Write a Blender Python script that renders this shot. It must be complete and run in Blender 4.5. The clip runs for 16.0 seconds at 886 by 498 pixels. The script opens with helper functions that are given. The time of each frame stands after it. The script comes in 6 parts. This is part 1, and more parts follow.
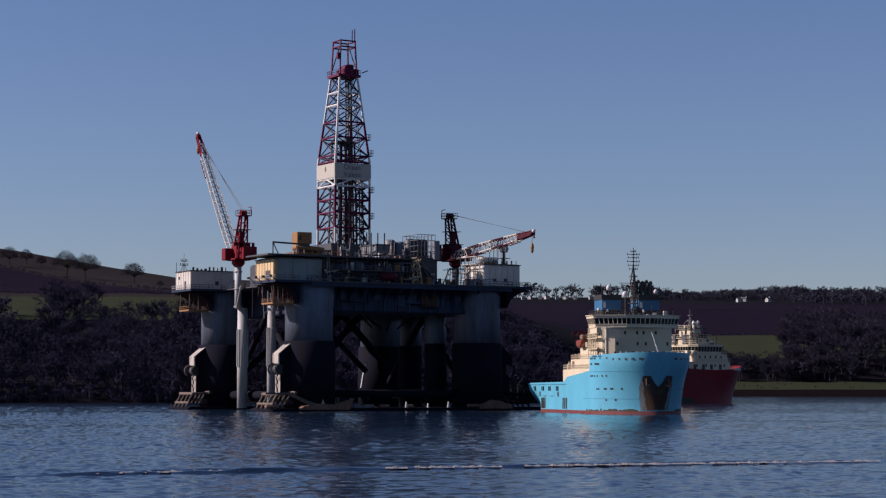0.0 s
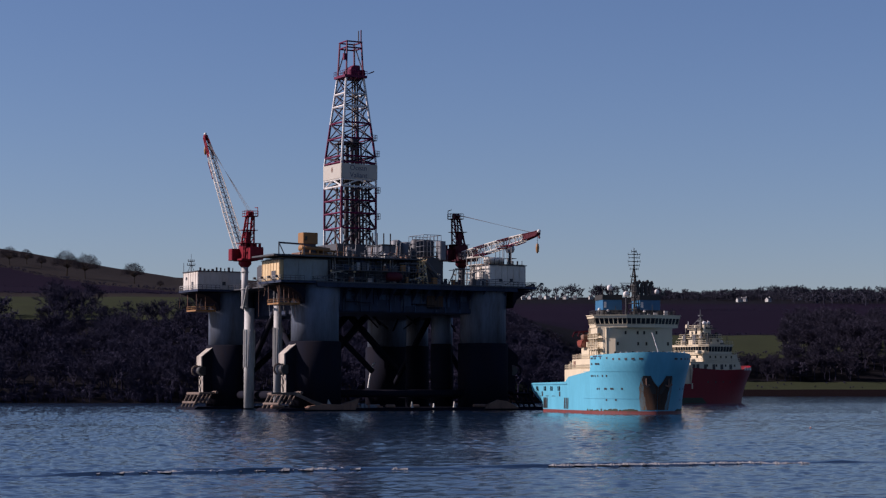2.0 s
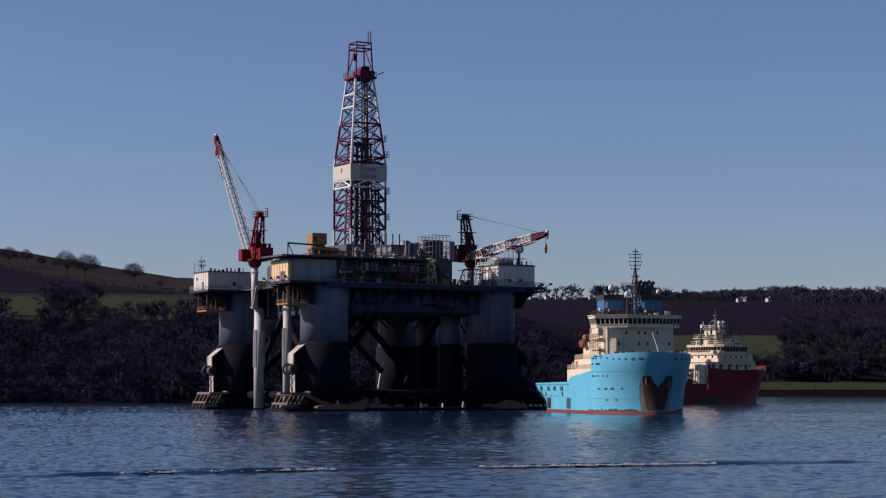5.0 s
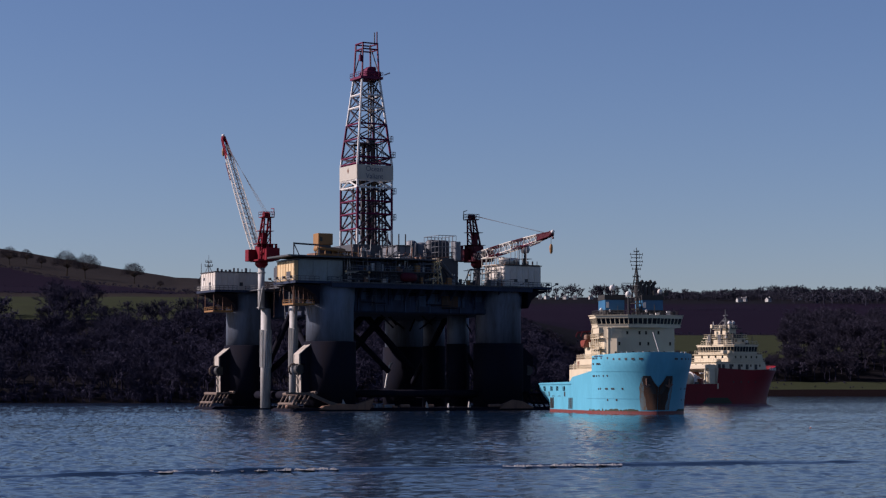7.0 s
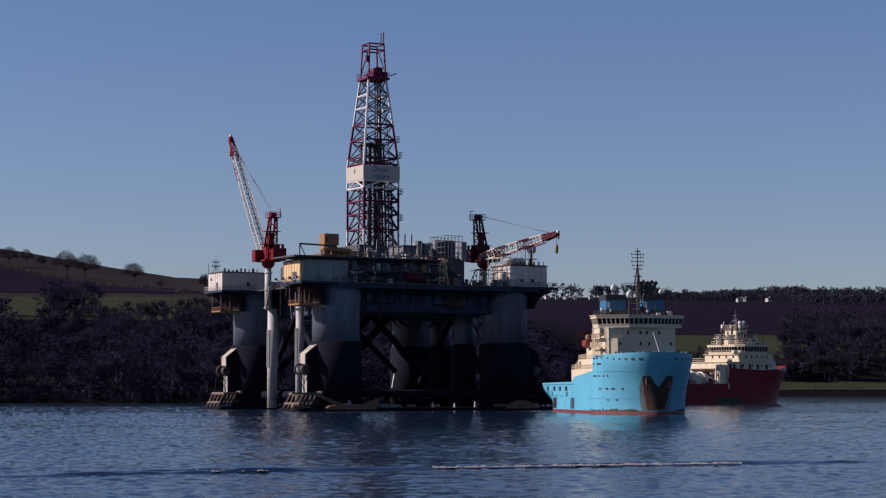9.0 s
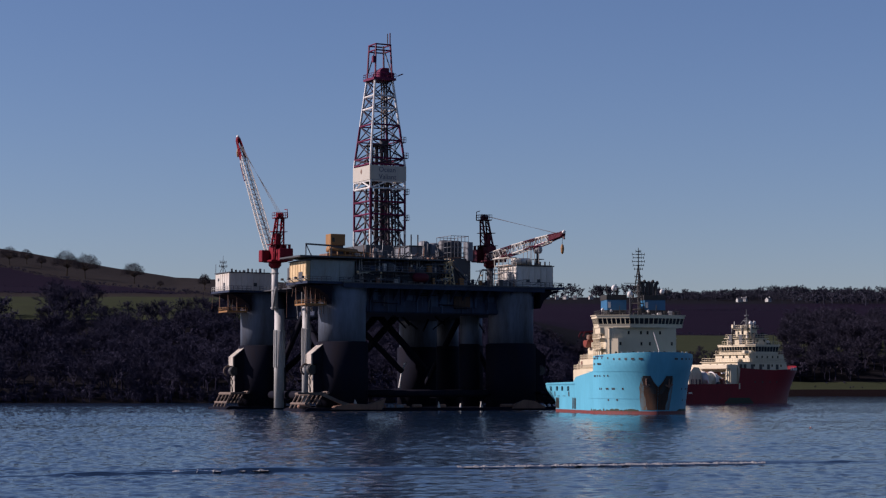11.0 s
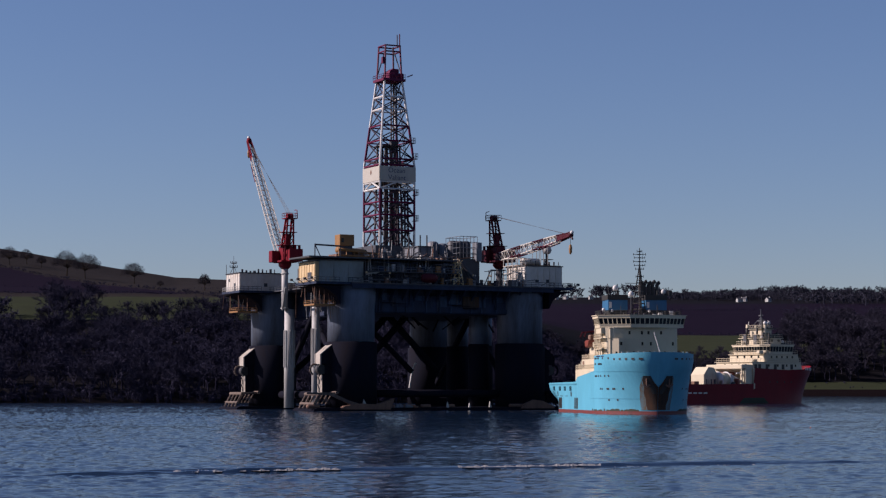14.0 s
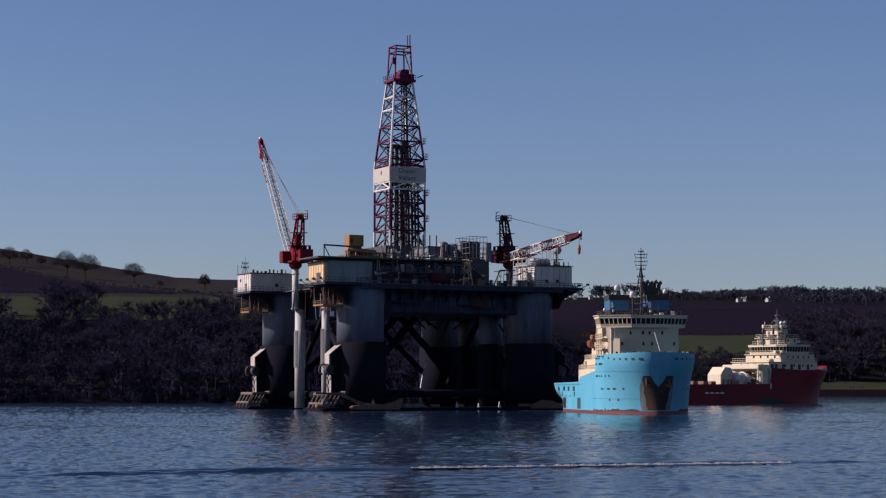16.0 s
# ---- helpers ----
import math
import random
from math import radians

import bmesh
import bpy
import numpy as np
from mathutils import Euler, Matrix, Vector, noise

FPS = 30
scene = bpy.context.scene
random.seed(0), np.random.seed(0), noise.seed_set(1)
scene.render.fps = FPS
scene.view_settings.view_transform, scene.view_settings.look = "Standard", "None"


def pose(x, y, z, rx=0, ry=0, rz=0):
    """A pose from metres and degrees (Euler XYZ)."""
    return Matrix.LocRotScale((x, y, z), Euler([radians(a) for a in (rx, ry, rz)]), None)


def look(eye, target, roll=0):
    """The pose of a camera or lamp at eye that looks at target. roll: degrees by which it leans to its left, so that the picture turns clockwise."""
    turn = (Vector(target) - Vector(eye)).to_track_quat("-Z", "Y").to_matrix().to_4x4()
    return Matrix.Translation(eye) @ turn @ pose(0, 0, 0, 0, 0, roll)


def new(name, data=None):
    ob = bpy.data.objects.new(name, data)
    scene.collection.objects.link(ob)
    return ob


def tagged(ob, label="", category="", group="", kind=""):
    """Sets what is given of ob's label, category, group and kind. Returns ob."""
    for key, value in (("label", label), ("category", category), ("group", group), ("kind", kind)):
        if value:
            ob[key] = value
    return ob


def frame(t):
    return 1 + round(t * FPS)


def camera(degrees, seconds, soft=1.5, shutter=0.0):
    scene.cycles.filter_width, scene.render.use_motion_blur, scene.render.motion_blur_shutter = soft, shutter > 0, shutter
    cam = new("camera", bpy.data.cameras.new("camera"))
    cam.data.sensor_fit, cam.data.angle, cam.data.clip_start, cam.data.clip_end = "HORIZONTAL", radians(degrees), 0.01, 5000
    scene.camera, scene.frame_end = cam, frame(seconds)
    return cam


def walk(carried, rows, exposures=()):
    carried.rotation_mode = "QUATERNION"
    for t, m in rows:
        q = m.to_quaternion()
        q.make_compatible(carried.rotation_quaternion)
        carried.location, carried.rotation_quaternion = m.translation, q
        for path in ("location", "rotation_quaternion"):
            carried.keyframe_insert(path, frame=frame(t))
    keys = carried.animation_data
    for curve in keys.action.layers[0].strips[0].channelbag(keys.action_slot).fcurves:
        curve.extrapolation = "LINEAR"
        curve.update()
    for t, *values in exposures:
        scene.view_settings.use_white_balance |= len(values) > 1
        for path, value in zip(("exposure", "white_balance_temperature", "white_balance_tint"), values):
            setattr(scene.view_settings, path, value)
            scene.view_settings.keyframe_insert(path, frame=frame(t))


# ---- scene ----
# ---- the still camera on the near shore ----
EYE = (0.0, 0.0, 5.3)
cam = camera(25.0, 16.0, soft=1.25)
STAND = pose(*EYE, 90 + 3.980, 0, 0)
walk(cam, [(0.0, STAND), (16.0, STAND)], [(0.0, 0.45, 5850, 28), (16.0, 0.45, 5850, 28)])

# ---- sky and sun ----
SUN_AZ, SUN_EL = -89.0, 31.0          # degrees clockwise from +y, and above the horizon
world = bpy.data.worlds.new("sky")
scene.world = world
world.use_nodes = True
wn = world.node_tree
sky = wn.nodes.new("ShaderNodeTexSky")
sky.sky_type, sky.sun_disc = "NISHITA", False
sky.sun_elevation, sky.sun_rotation = radians(SUN_EL), radians(SUN_AZ % 360)
sky.air_density, sky.dust_density, sky.ozone_density = 1.0, 0.25, 4.0
wn.links.new(sky.outputs[0], wn.nodes["Background"].inputs[0])
wn.nodes["Background"].inputs[1].default_value = 0.05
sun = new("sun", bpy.data.lights.new("sun", "SUN"))
sun.data.energy, sun.data.angle, sun.data.color = 5.0, radians(0.5), (1.0, 0.87, 0.70)
_d = Vector((math.sin(radians(SUN_AZ)) * math.cos(radians(SUN_EL)), math.cos(radians(SUN_AZ)) * math.cos(radians(SUN_EL)), math.sin(radians(SUN_EL))))
sun.matrix_world = look(_d * 800, (0, 0, 0))


# ---- materials ----
PIGMENT = 0.76                        # one factor darkens every colour, so that shaded faces fall deeper


def paint(name, c1, c2=None, rough=0.5, size=3.0, metal=0.0, bump=0.15, streak=0.3, amount=0.5, spec=0.5):
    """Worn paint, steel, soil or wood: two colours mixed by broad stains and a fine grain, with relief. size: metres of a stain."""
    m = bpy.data.materials.new(name)
    m.use_nodes = True
    nt = m.node_tree
    bs = nt.nodes["Principled BSDF"]
    c2 = c2 or tuple(v * 0.6 for v in c1)
    c1, c2 = tuple(v * PIGMENT for v in c1), tuple(v * PIGMENT for v in c2)
    tc = nt.nodes.new("ShaderNodeTexCoord")
    mp = nt.nodes.new("ShaderNodeMapping")
    mp.inputs["Scale"].default_value = (1 / size, 1 / size, streak / size)
    nt.links.new(tc.outputs["Object"], mp.inputs["Vector"])
    big = nt.nodes.new("ShaderNodeTexNoise")
    big.inputs["Scale"].default_value, big.inputs["Detail"].default_value, big.inputs["Roughness"].default_value = 1.0, 6.0, 0.65
    fine = nt.nodes.new("ShaderNodeTexNoise")
    fine.inputs["Scale"].default_value, fine.inputs["Detail"].default_value = 9.0, 3.0
    nt.links.new(mp.outputs[0], big.inputs["Vector"])
    nt.links.new(mp.outputs[0], fine.inputs["Vector"])
    add = nt.nodes.new("ShaderNodeMath")
    add.operation = "MULTIPLY_ADD"
    nt.links.new(fine.outputs[0], add.inputs[0])
    add.inputs[1].default_value = 0.3
    nt.links.new(big.outputs[0], add.inputs[2])
    ramp = nt.nodes.new("ShaderNodeMapRange")
    ramp.inputs["From Min"].default_value, ramp.inputs["From Max"].default_value = 0.52, 0.88
    ramp.inputs["To Max"].default_value = amount
    nt.links.new(add.outputs[0], ramp.inputs[0])
    mix = nt.nodes.new("ShaderNodeMix")
    mix.data_type = "RGBA"
    mix.inputs[6].default_value, mix.inputs[7].default_value = (*c1, 1), (*c2, 1)
    nt.links.new(ramp.outputs[0], mix.inputs[0])
    nt.links.new(mix.outputs[2], bs.inputs["Base Color"])
    bs.inputs["Roughness"].default_value, bs.inputs["Metallic"].default_value = rough, metal
    bs.inputs["Specular IOR Level"].default_value = spec
    if bump:
        b = nt.nodes.new("ShaderNodeBump")
        b.inputs["Strength"].default_value, b.inputs["Distance"].default_value = bump, 0.05 * size
        nt.links.new(add.outputs[0], b.inputs["Height"])
        nt.links.new(b.outputs[0], bs.inputs["Normal"])
    return m


def water_material():
    m = bpy.data.materials.new("sea_water")
    m.use_nodes = True
    nt = m.node_tree
    bs = nt.nodes["Principled BSDF"]
    bs.inputs["Base Color"].default_value = (0.008, 0.019, 0.042, 1)
    bs.inputs["Roughness"].default_value, bs.inputs["IOR"].default_value = 0.09, 1.333
    geo = nt.nodes.new("ShaderNodeTexCoord")
    prev = None
    for scale, dist, sx in ((0.05, 0.30, 0.35), (0.6, 0.06, 0.5), (2.2, 0.03, 0.7)):
        mp = nt.nodes.new("ShaderNodeMapping")
        mp.inputs["Scale"].default_value = (scale * sx, scale, scale)
        mp.inputs["Rotation"].default_value = (0, 0, scale)
        nt.links.new(geo.outputs["Object"], mp.inputs["Vector"])
        n = nt.nodes.new("ShaderNodeTexNoise")
        n.inputs["Scale"].default_value, n.inputs["Detail"].default_value = 1.0, 4.0
        nt.links.new(mp.outputs[0], n.inputs["Vector"])
        b = nt.nodes.new("ShaderNodeBump")
        b.inputs["Strength"].default_value, b.inputs["Distance"].default_value = 1.0, dist
        nt.links.new(n.outputs[0], b.inputs["Height"])
        if prev:
            nt.links.new(prev.outputs[0], b.inputs["Normal"])
        prev = b
    nt.links.new(prev.outputs[0], bs.inputs["Normal"])
    return m


M = {
    "water": water_material(),
    # soil tinted violet in place of distance haze and blue shade
    "plough": paint("hazed_ploughed_soil", (0.0120, 0.0068, 0.0165), (0.0080, 0.0050, 0.0120), 0.95, 25, bump=0.4, streak=1, spec=0.02),
    "meadow": paint("green_meadow", (0.038, 0.045, 0.023), (0.026, 0.030, 0.019), 0.95, 18, bump=0.4, streak=1, spec=0.02),
    "rough_grass": paint("dry_winter_grass", (0.032, 0.027, 0.025), (0.014, 0.012, 0.014), 0.95, 10, bump=0.5, streak=1, spec=0.02),
    # litter near black: the bluish shade of the bank is in its colour
    "scrub": paint("shaded_leaf_litter", (0.010, 0.009, 0.011), (0.007, 0.007, 0.009), 0.95, 6, bump=0.5, streak=1, spec=0.02),
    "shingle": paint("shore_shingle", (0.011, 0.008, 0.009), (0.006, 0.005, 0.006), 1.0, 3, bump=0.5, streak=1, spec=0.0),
    "bark": paint("bark", (0.05, 0.038, 0.03), (0.028, 0.022, 0.018), 0.95, 1.5, spec=0.1),
    # twigs and needles blued and darkened for haze and shade on the far land
    "twig": paint("shaded_bare_twigs", (0.032, 0.030, 0.058), (0.022, 0.022, 0.044), 0.95, 5, bump=0, spec=0.1),
    "hill_twig": paint("grey_bare_twigs", (0.036, 0.033, 0.042), (0.024, 0.022, 0.030), 0.95, 5, bump=0, spec=0.05),
    "birch_twig": paint("hazed_birch_twigs", (0.039, 0.035, 0.055), (0.026, 0.025, 0.040), 0.95, 9, bump=0, spec=0.05),
    "evergreen": paint("evergreen_needles", (0.040, 0.040, 0.060), (0.028, 0.030, 0.046), 0.95, 4, bump=0, spec=0.1),
    "rig_blue": paint("slate_blue_paint", (0.038, 0.068, 0.128), (0.012, 0.013, 0.018), 0.65, 4, amount=1.0, spec=0.25),
    # navy set dark to carry the shade round the deck hull
    "rig_navy": paint("shade_dark_navy_paint", (0.027, 0.043, 0.088), (0.015, 0.016, 0.023), 0.7, 3, amount=0.9, spec=0.2),
    "lattice_dark": paint("dark_maroon_paint", (0.030, 0.009, 0.024), (0.012, 0.010, 0.022), 0.6, 2),
    "bolster": paint("dull_brown_steel", (0.20, 0.14, 0.105), (0.06, 0.045, 0.04), 0.85, 1.5, amount=1.0),
    "rig_grey": paint("weathered_grey_paint", (0.50, 0.50, 0.48), (0.22, 0.19, 0.16), 0.6, 2.5, amount=0.7),
    "rig_white": paint("stained_white_paint", (0.74, 0.71, 0.64), (0.42, 0.32, 0.22), 0.55, 3, amount=0.6),
    # column tone between sunlit white and blue shade, darkened towards the shade
    "col_white": paint("shade_toned_column_paint", (0.118, 0.152, 0.215), (0.042, 0.043, 0.052), 0.65, 3.2, amount=0.95, streak=0.15),
    # black of the column feet, lent to other parts as their shade
    "rig_dark": paint("bottom_and_shade_black", (0.0092, 0.0108, 0.0210), (0.014, 0.011, 0.014), 0.9, 3, amount=0.7, spec=0.06),
    "rig_rust": paint("rusty_steel", (0.26, 0.14, 0.09), (0.10, 0.06, 0.045), 0.85, 2, amount=0.9),
    "steel_dark": paint("dark_grey_steel", (0.048, 0.053, 0.066), (0.027, 0.024, 0.024), 0.6, 1.5),
    "ochre": paint("ochre_paint", (0.31, 0.145, 0.03), (0.17, 0.08, 0.025), 0.6, 2),
    # stained cream, also laid on the deckhouse side that the sun strikes
    "cream_stain": paint("stained_sunlit_cream_paint", (0.72, 0.55, 0.30), (0.45, 0.25, 0.08), 0.6, 2.5, amount=0.8),
    "red": paint("crane_red_paint", (0.20, 0.003, 0.014), (0.10, 0.004, 0.012), 0.55, 2, spec=0.2),
    "red_dark": paint("faded_dark_red_paint", (0.075, 0.003, 0.013), (0.034, 0.004, 0.010), 0.6, 2, spec=0.2),
    "white": paint("white_paint", (0.78, 0.76, 0.72), (0.5, 0.46, 0.4), 0.5, 2, amount=0.4),
    "sign_cream": paint("cream_sign_paint", (0.50, 0.47, 0.40), (0.38, 0.34, 0.27), 0.55, 3, amount=0.5),
    "navy": paint("navy_lettering", (0.03, 0.05, 0.12), None, 0.5, 1, bump=0),
    "hull_cyan": paint("light_blue_hull_paint", (0.118, 0.44, 0.60), (0.080, 0.31, 0.42), 0.5, 6, amount=0.7, spec=0.3),
    "boot_red": paint("red_boot_top_paint", (0.19, 0.028, 0.024), (0.08, 0.03, 0.025), 0.6, 2, amount=0.8),
    "weed": paint("waterline_weed", (0.03, 0.045, 0.025), (0.06, 0.05, 0.03), 0.8, 0.8),
    "ship_cream": paint("cream_superstructure_paint", (0.70, 0.61, 0.43), (0.53, 0.44, 0.30), 0.5, 4, amount=0.5),
    "ship_blue": paint("bright_blue_funnel_paint", (0.030, 0.150, 0.300), (0.028, 0.09, 0.17), 0.5, 3),
    "deck_green": paint("dull_deck_paint", (0.10, 0.14, 0.12), (0.08, 0.07, 0.05), 0.8, 2),
    "glass": paint("dark_window_glass", (0.012, 0.015, 0.018), None, 0.12, 2, bump=0, spec=0.22),
    "black": paint("sooty_black_paint", (0.02, 0.02, 0.02), (0.04, 0.035, 0.03), 0.6, 1),
    "orange": paint("rescue_orange", (0.24, 0.048, 0.03), (0.12, 0.04, 0.03), 0.5, 1),
    "hull_red": paint("dark_red_hull_paint", (0.225, 0.005, 0.017), (0.12, 0.005, 0.013), 0.5, 5, amount=0.7, spec=0.2),
    "rust_stain": paint("anchor_rust", (0.075, 0.030, 0.010), (0.010, 0.009, 0.009), 0.85, 1.5, amount=1.0, streak=0.2),
    "foam": paint("sea_foam", (0.30, 0.29, 0.28), (0.10, 0.11, 0.13), 0.9, 0.35, amount=0.9, streak=1),
    "derrick_red": paint("dull_crimson_paint", (0.135, 0.004, 0.044), (0.06, 0.005, 0.030), 0.6, 2, spec=0.25),
    # pale grey painted on the fairlead faces that catch the sun
    "fairlead_pale": paint("sunlit_face_grey_paint", (0.52, 0.47, 0.40), (0.16, 0.12, 0.09), 0.75, 1.4, amount=0.8),
    "rust_wash": paint("rust_washed_blue_paint", (0.14, 0.085, 0.035), (0.10, 0.33, 0.44), 0.7, 1.1, amount=1.0, streak=0.12),
    # grey that gives the deckhouse front its shaded tone
    "rig_pale": paint("shaded_front_grey_paint", (0.27, 0.33, 0.34), (0.16, 0.15, 0.13), 0.6, 3, amount=0.7),
    "rig_slate": paint("bluish_grey_machine_paint", (0.17, 0.19, 0.22), (0.08, 0.07, 0.065), 0.6, 2, amount=0.8),
    "slate": paint("roof_slate", (0.08, 0.08, 0.09), None, 0.7, 1),
}


# ---- mesh helpers ----
def part(name, bm, material, parent=None, label="", smooth=False):
    """Links a bmesh as one mesh object under a thing or part."""
    me = bpy.data.meshes.new(name)
    bm.normal_update()
    bm.to_mesh(me)
    bm.free()
    me.materials.append(M[material] if isinstance(material, str) else material)
    if smooth:
        for p in me.polygons:
            p.use_smooth = True
    ob = new(name, me)
    if parent:
        ob.parent = parent
    if label:
        ob["label"] = label
    return ob


def box(bm, x0, x1, y0, y1, z0, z1, bevel=0.0):
    v = [bm.verts.new((x, y, z)) for z in (z0, z1) for y in (y0, y1) for x in (x0, x1)]
    fs = [bm.faces.new([v[i] for i in q]) for q in ((0, 2, 3, 1), (4, 5, 7, 6), (0, 1, 5, 4), (2, 6, 7, 3), (0, 4, 6, 2), (1, 3, 7, 5))]
    if bevel:
        bmesh.ops.bevel(bm, geom=list({e for f in fs for e in f.edges}), offset=bevel, segments=1, affect="EDGES")
    return bm


def tube(bm, p, q, r0, r1=None, n=8, caps=True):
    """A round bar from p to q."""
    p, q = Vector(p), Vector(q)
    r1 = r0 if r1 is None else r1
    d = (q - p).normalized()
    a = d.cross(Vector((0, 0, 1)) if abs(d.z) < 0.95 else Vector((1, 0, 0))).normalized()
    b = d.cross(a)
    rings = []
    for c, r in ((p, r0), (q, r1)):
        rings.append([bm.verts.new(c + (a * math.cos(k * math.tau / n) + b * math.sin(k * math.tau / n)) * r) for k in range(n)])
    for k in range(n):
        bm.faces.new((rings[0][k], rings[0][(k + 1) % n], rings[1][(k + 1) % n], rings[1][k]))
    if caps:
        bm.faces.new(rings[0][::-1])
        bm.faces.new(rings[1])
    return bm


def lathe(bm, cx, cy, prof, n=24):
    """A turned body round the upright through (cx, cy): prof is rows of (radius, z) from below."""
    rings = [[bm.verts.new((cx + r * math.cos(k * math.tau / n), cy + r * math.sin(k * math.tau / n), z)) for k in range(n)] for r, z in prof]
    for lo, hi in zip(rings, rings[1:]):
        for k in range(n):
            bm.faces.new((lo[k], lo[(k + 1) % n], hi[(k + 1) % n], hi[k]))
    bm.faces.new(rings[0][::-1])
    bm.faces.new(rings[-1])
    return bm


def prism(bm, outline, y0, y1, axis="y"):
    """An outline of (a, z) pairs pushed from y0 to y1 along y, or along x."""
    def at(a, z, c):
        return (a, c, z) if axis == "y" else (c, a, z)
    lo = [bm.verts.new(at(a, z, y0)) for a, z in outline]
    hi = [bm.verts.new(at(a, z, y1)) for a, z in outline]
    n = len(outline)
    for k in range(n):
        bm.faces.new((lo[k], lo[(k + 1) % n], hi[(k + 1) % n], hi[k]))
    bm.faces.new(lo[::-1])
    bm.faces.new(hi)
    bmesh.ops.recalc_face_normals(bm, faces=bm.faces)
    return bm


def nb():
    return bmesh.new()


def P_box(name, mat, parent, *dims, bevel=0.0, label=""):
    return part(name, box(nb(), *dims, bevel=bevel), mat, parent, label)


def P_tube(name, mat, parent, p, q, r, r1=None, n=8, label=""):
    return part(name, tube(nb(), p, q, r, r1, n), mat, parent, label, smooth=n > 8)


def rail(parent, pts, z, h=1.1, mat="rig_grey", step=2.2):
    """A hand rail along pts at deck height z, one part."""
    bm = nb()
    for (xa, ya), (xb, yb) in zip(pts, pts[1:]):
        L = math.hypot(xb - xa, yb - ya)
        n = max(1, round(L / step))
        for k in range(n + 1):
            x, y = xa + (xb - xa) * k / n, ya + (yb - ya) * k / n
            tube(bm, (x, y, z), (x, y, z + h), 0.05, n=4)
        for hh in (h * 0.5, h):
            tube(bm, (xa, ya, z + hh), (xb, yb, z + hh), 0.05, n=4)
    return part("railing", bm, mat, parent)


# ---- water and land ----
F_LEN = 784 / math.tan(radians(12.5))


def smooth(a, b, x):
    t = min(1.0, max(0.0, (x - a) / (b - a)))
    return t * t * (3 - 2 * t)


def table(rows, x):
    for (xa, ya), (xb, yb) in zip(rows, rows[1:]):
        if x <= xb:
            return ya + (yb - ya) * max(0.0, (x - xa) / (xb - xa))
    return rows[-1][1]


WEST = ((679, -3.0), (707, -0.4), (716, 1.6), (749, 6.3), (819, 17.2), (936, 40.1), (1053, 54.8), (1170, 67.7), (1346, 89.2), (1521, 111.8), (1989, 105.7), (3042, 83.6), (4850, 74.7))
EAST = ((1180, -3.0), (1290, -0.4), (1306, 2.6), (1338, 4.5), (1400, 10.2), (1430, 16.0), (1485, 31.5), (1688, 49.5), (2160, 88.0), (2700, 120.7), (3240, 152.1), (3915, 151.9), (4850, 125.9))


def land_z(az, d):
    """Height of the land at az (tangent of the bearing to the right of straight ahead) and d metres away along y."""
    px = 784 + az * F_LEN
    e = smooth(760, 1100, px)
    # the western hill falls towards the middle
    fall = 22.6 * max(-0.6, px / 310.0) if px < 310 else 22.6 + 10.5 * smooth(310, 800, px)
    w = table(WEST, d) - smooth(1030, 1545, d) * fall
    z = w * (1 - e) + table(EAST, d) * e
    if d > 1521:
        z = max(z, table(EAST, d) * smooth(250, 600, px))
    if z > 2:
        z += 0.8 * noise.noise((px * 0.012, d * 0.012, 3.0)) * min(1, (z - 2) / 6)
    return z


def row_y(az, d):
    """How far below the top of a 1568 x 882 view the land at that place shows."""
    return 687 - (land_z(az, d) - EYE[2]) / d * F_LEN


def build_land():
    azs = [(-0.9 + 0.02 * i) for i in range(27)]
    azs = [a for a in azs if a < -0.25] + [-0.25 + 0.5 * i / 190 for i in range(191)] + [0.27 + 0.02 * i for i in range(32)]
    ds = [640, 679, 695, 703, 707, 711, 716, 722, 730, 738, 749] + [762 + 12 * i for i in range(20)] + [1005 + 15 * i for i in range(48)] + [1740 + 45 * i for i in range(36)] + [3400, 3900, 4400, 4850]
    verts = [(a * d, d, land_z(a, d)) for d in ds for a in azs]
    n = len(azs)
    faces, zone = [], []
    for j in range(len(ds) - 1):
        for i in range(n - 1):
            faces.append((j * n + i, j * n + i + 1, (j + 1) * n + i + 1, (j + 1) * n + i))
            px = 784 + (azs[i] + azs[i + 1]) / 2 * F_LEN
            d = (ds[j] + ds[j + 1]) / 2
            z = land_z((azs[i] + azs[i + 1]) / 2, d)
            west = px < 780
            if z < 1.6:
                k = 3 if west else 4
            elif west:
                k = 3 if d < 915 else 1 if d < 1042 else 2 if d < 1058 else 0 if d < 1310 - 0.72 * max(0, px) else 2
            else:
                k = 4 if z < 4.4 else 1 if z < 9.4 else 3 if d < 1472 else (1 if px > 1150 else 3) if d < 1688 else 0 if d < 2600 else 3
            zone.append(k)
    me = bpy.data.meshes.new("ground")
    me.from_pydata(verts, [], faces)
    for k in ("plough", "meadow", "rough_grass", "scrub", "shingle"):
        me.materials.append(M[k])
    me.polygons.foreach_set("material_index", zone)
    me.polygons.foreach_set("use_smooth", [True] * len(faces))
    tagged(new("ground", me), "winter farmland hillside with ploughed fields, meadow and scrub", "hillside", kind="structure")
    # the near bank under the camera closes the place
    bm = nb()
    prism(bm, ((-400, -4), (400, -4), (400, 3.4), (120, 3.6), (-120, 3.6), (-400, 3.4)), -900, 14)
    tagged(part("shore", bm, "rough_grass"), "grassy near shore bank where the camera stands", "shore", kind="structure")


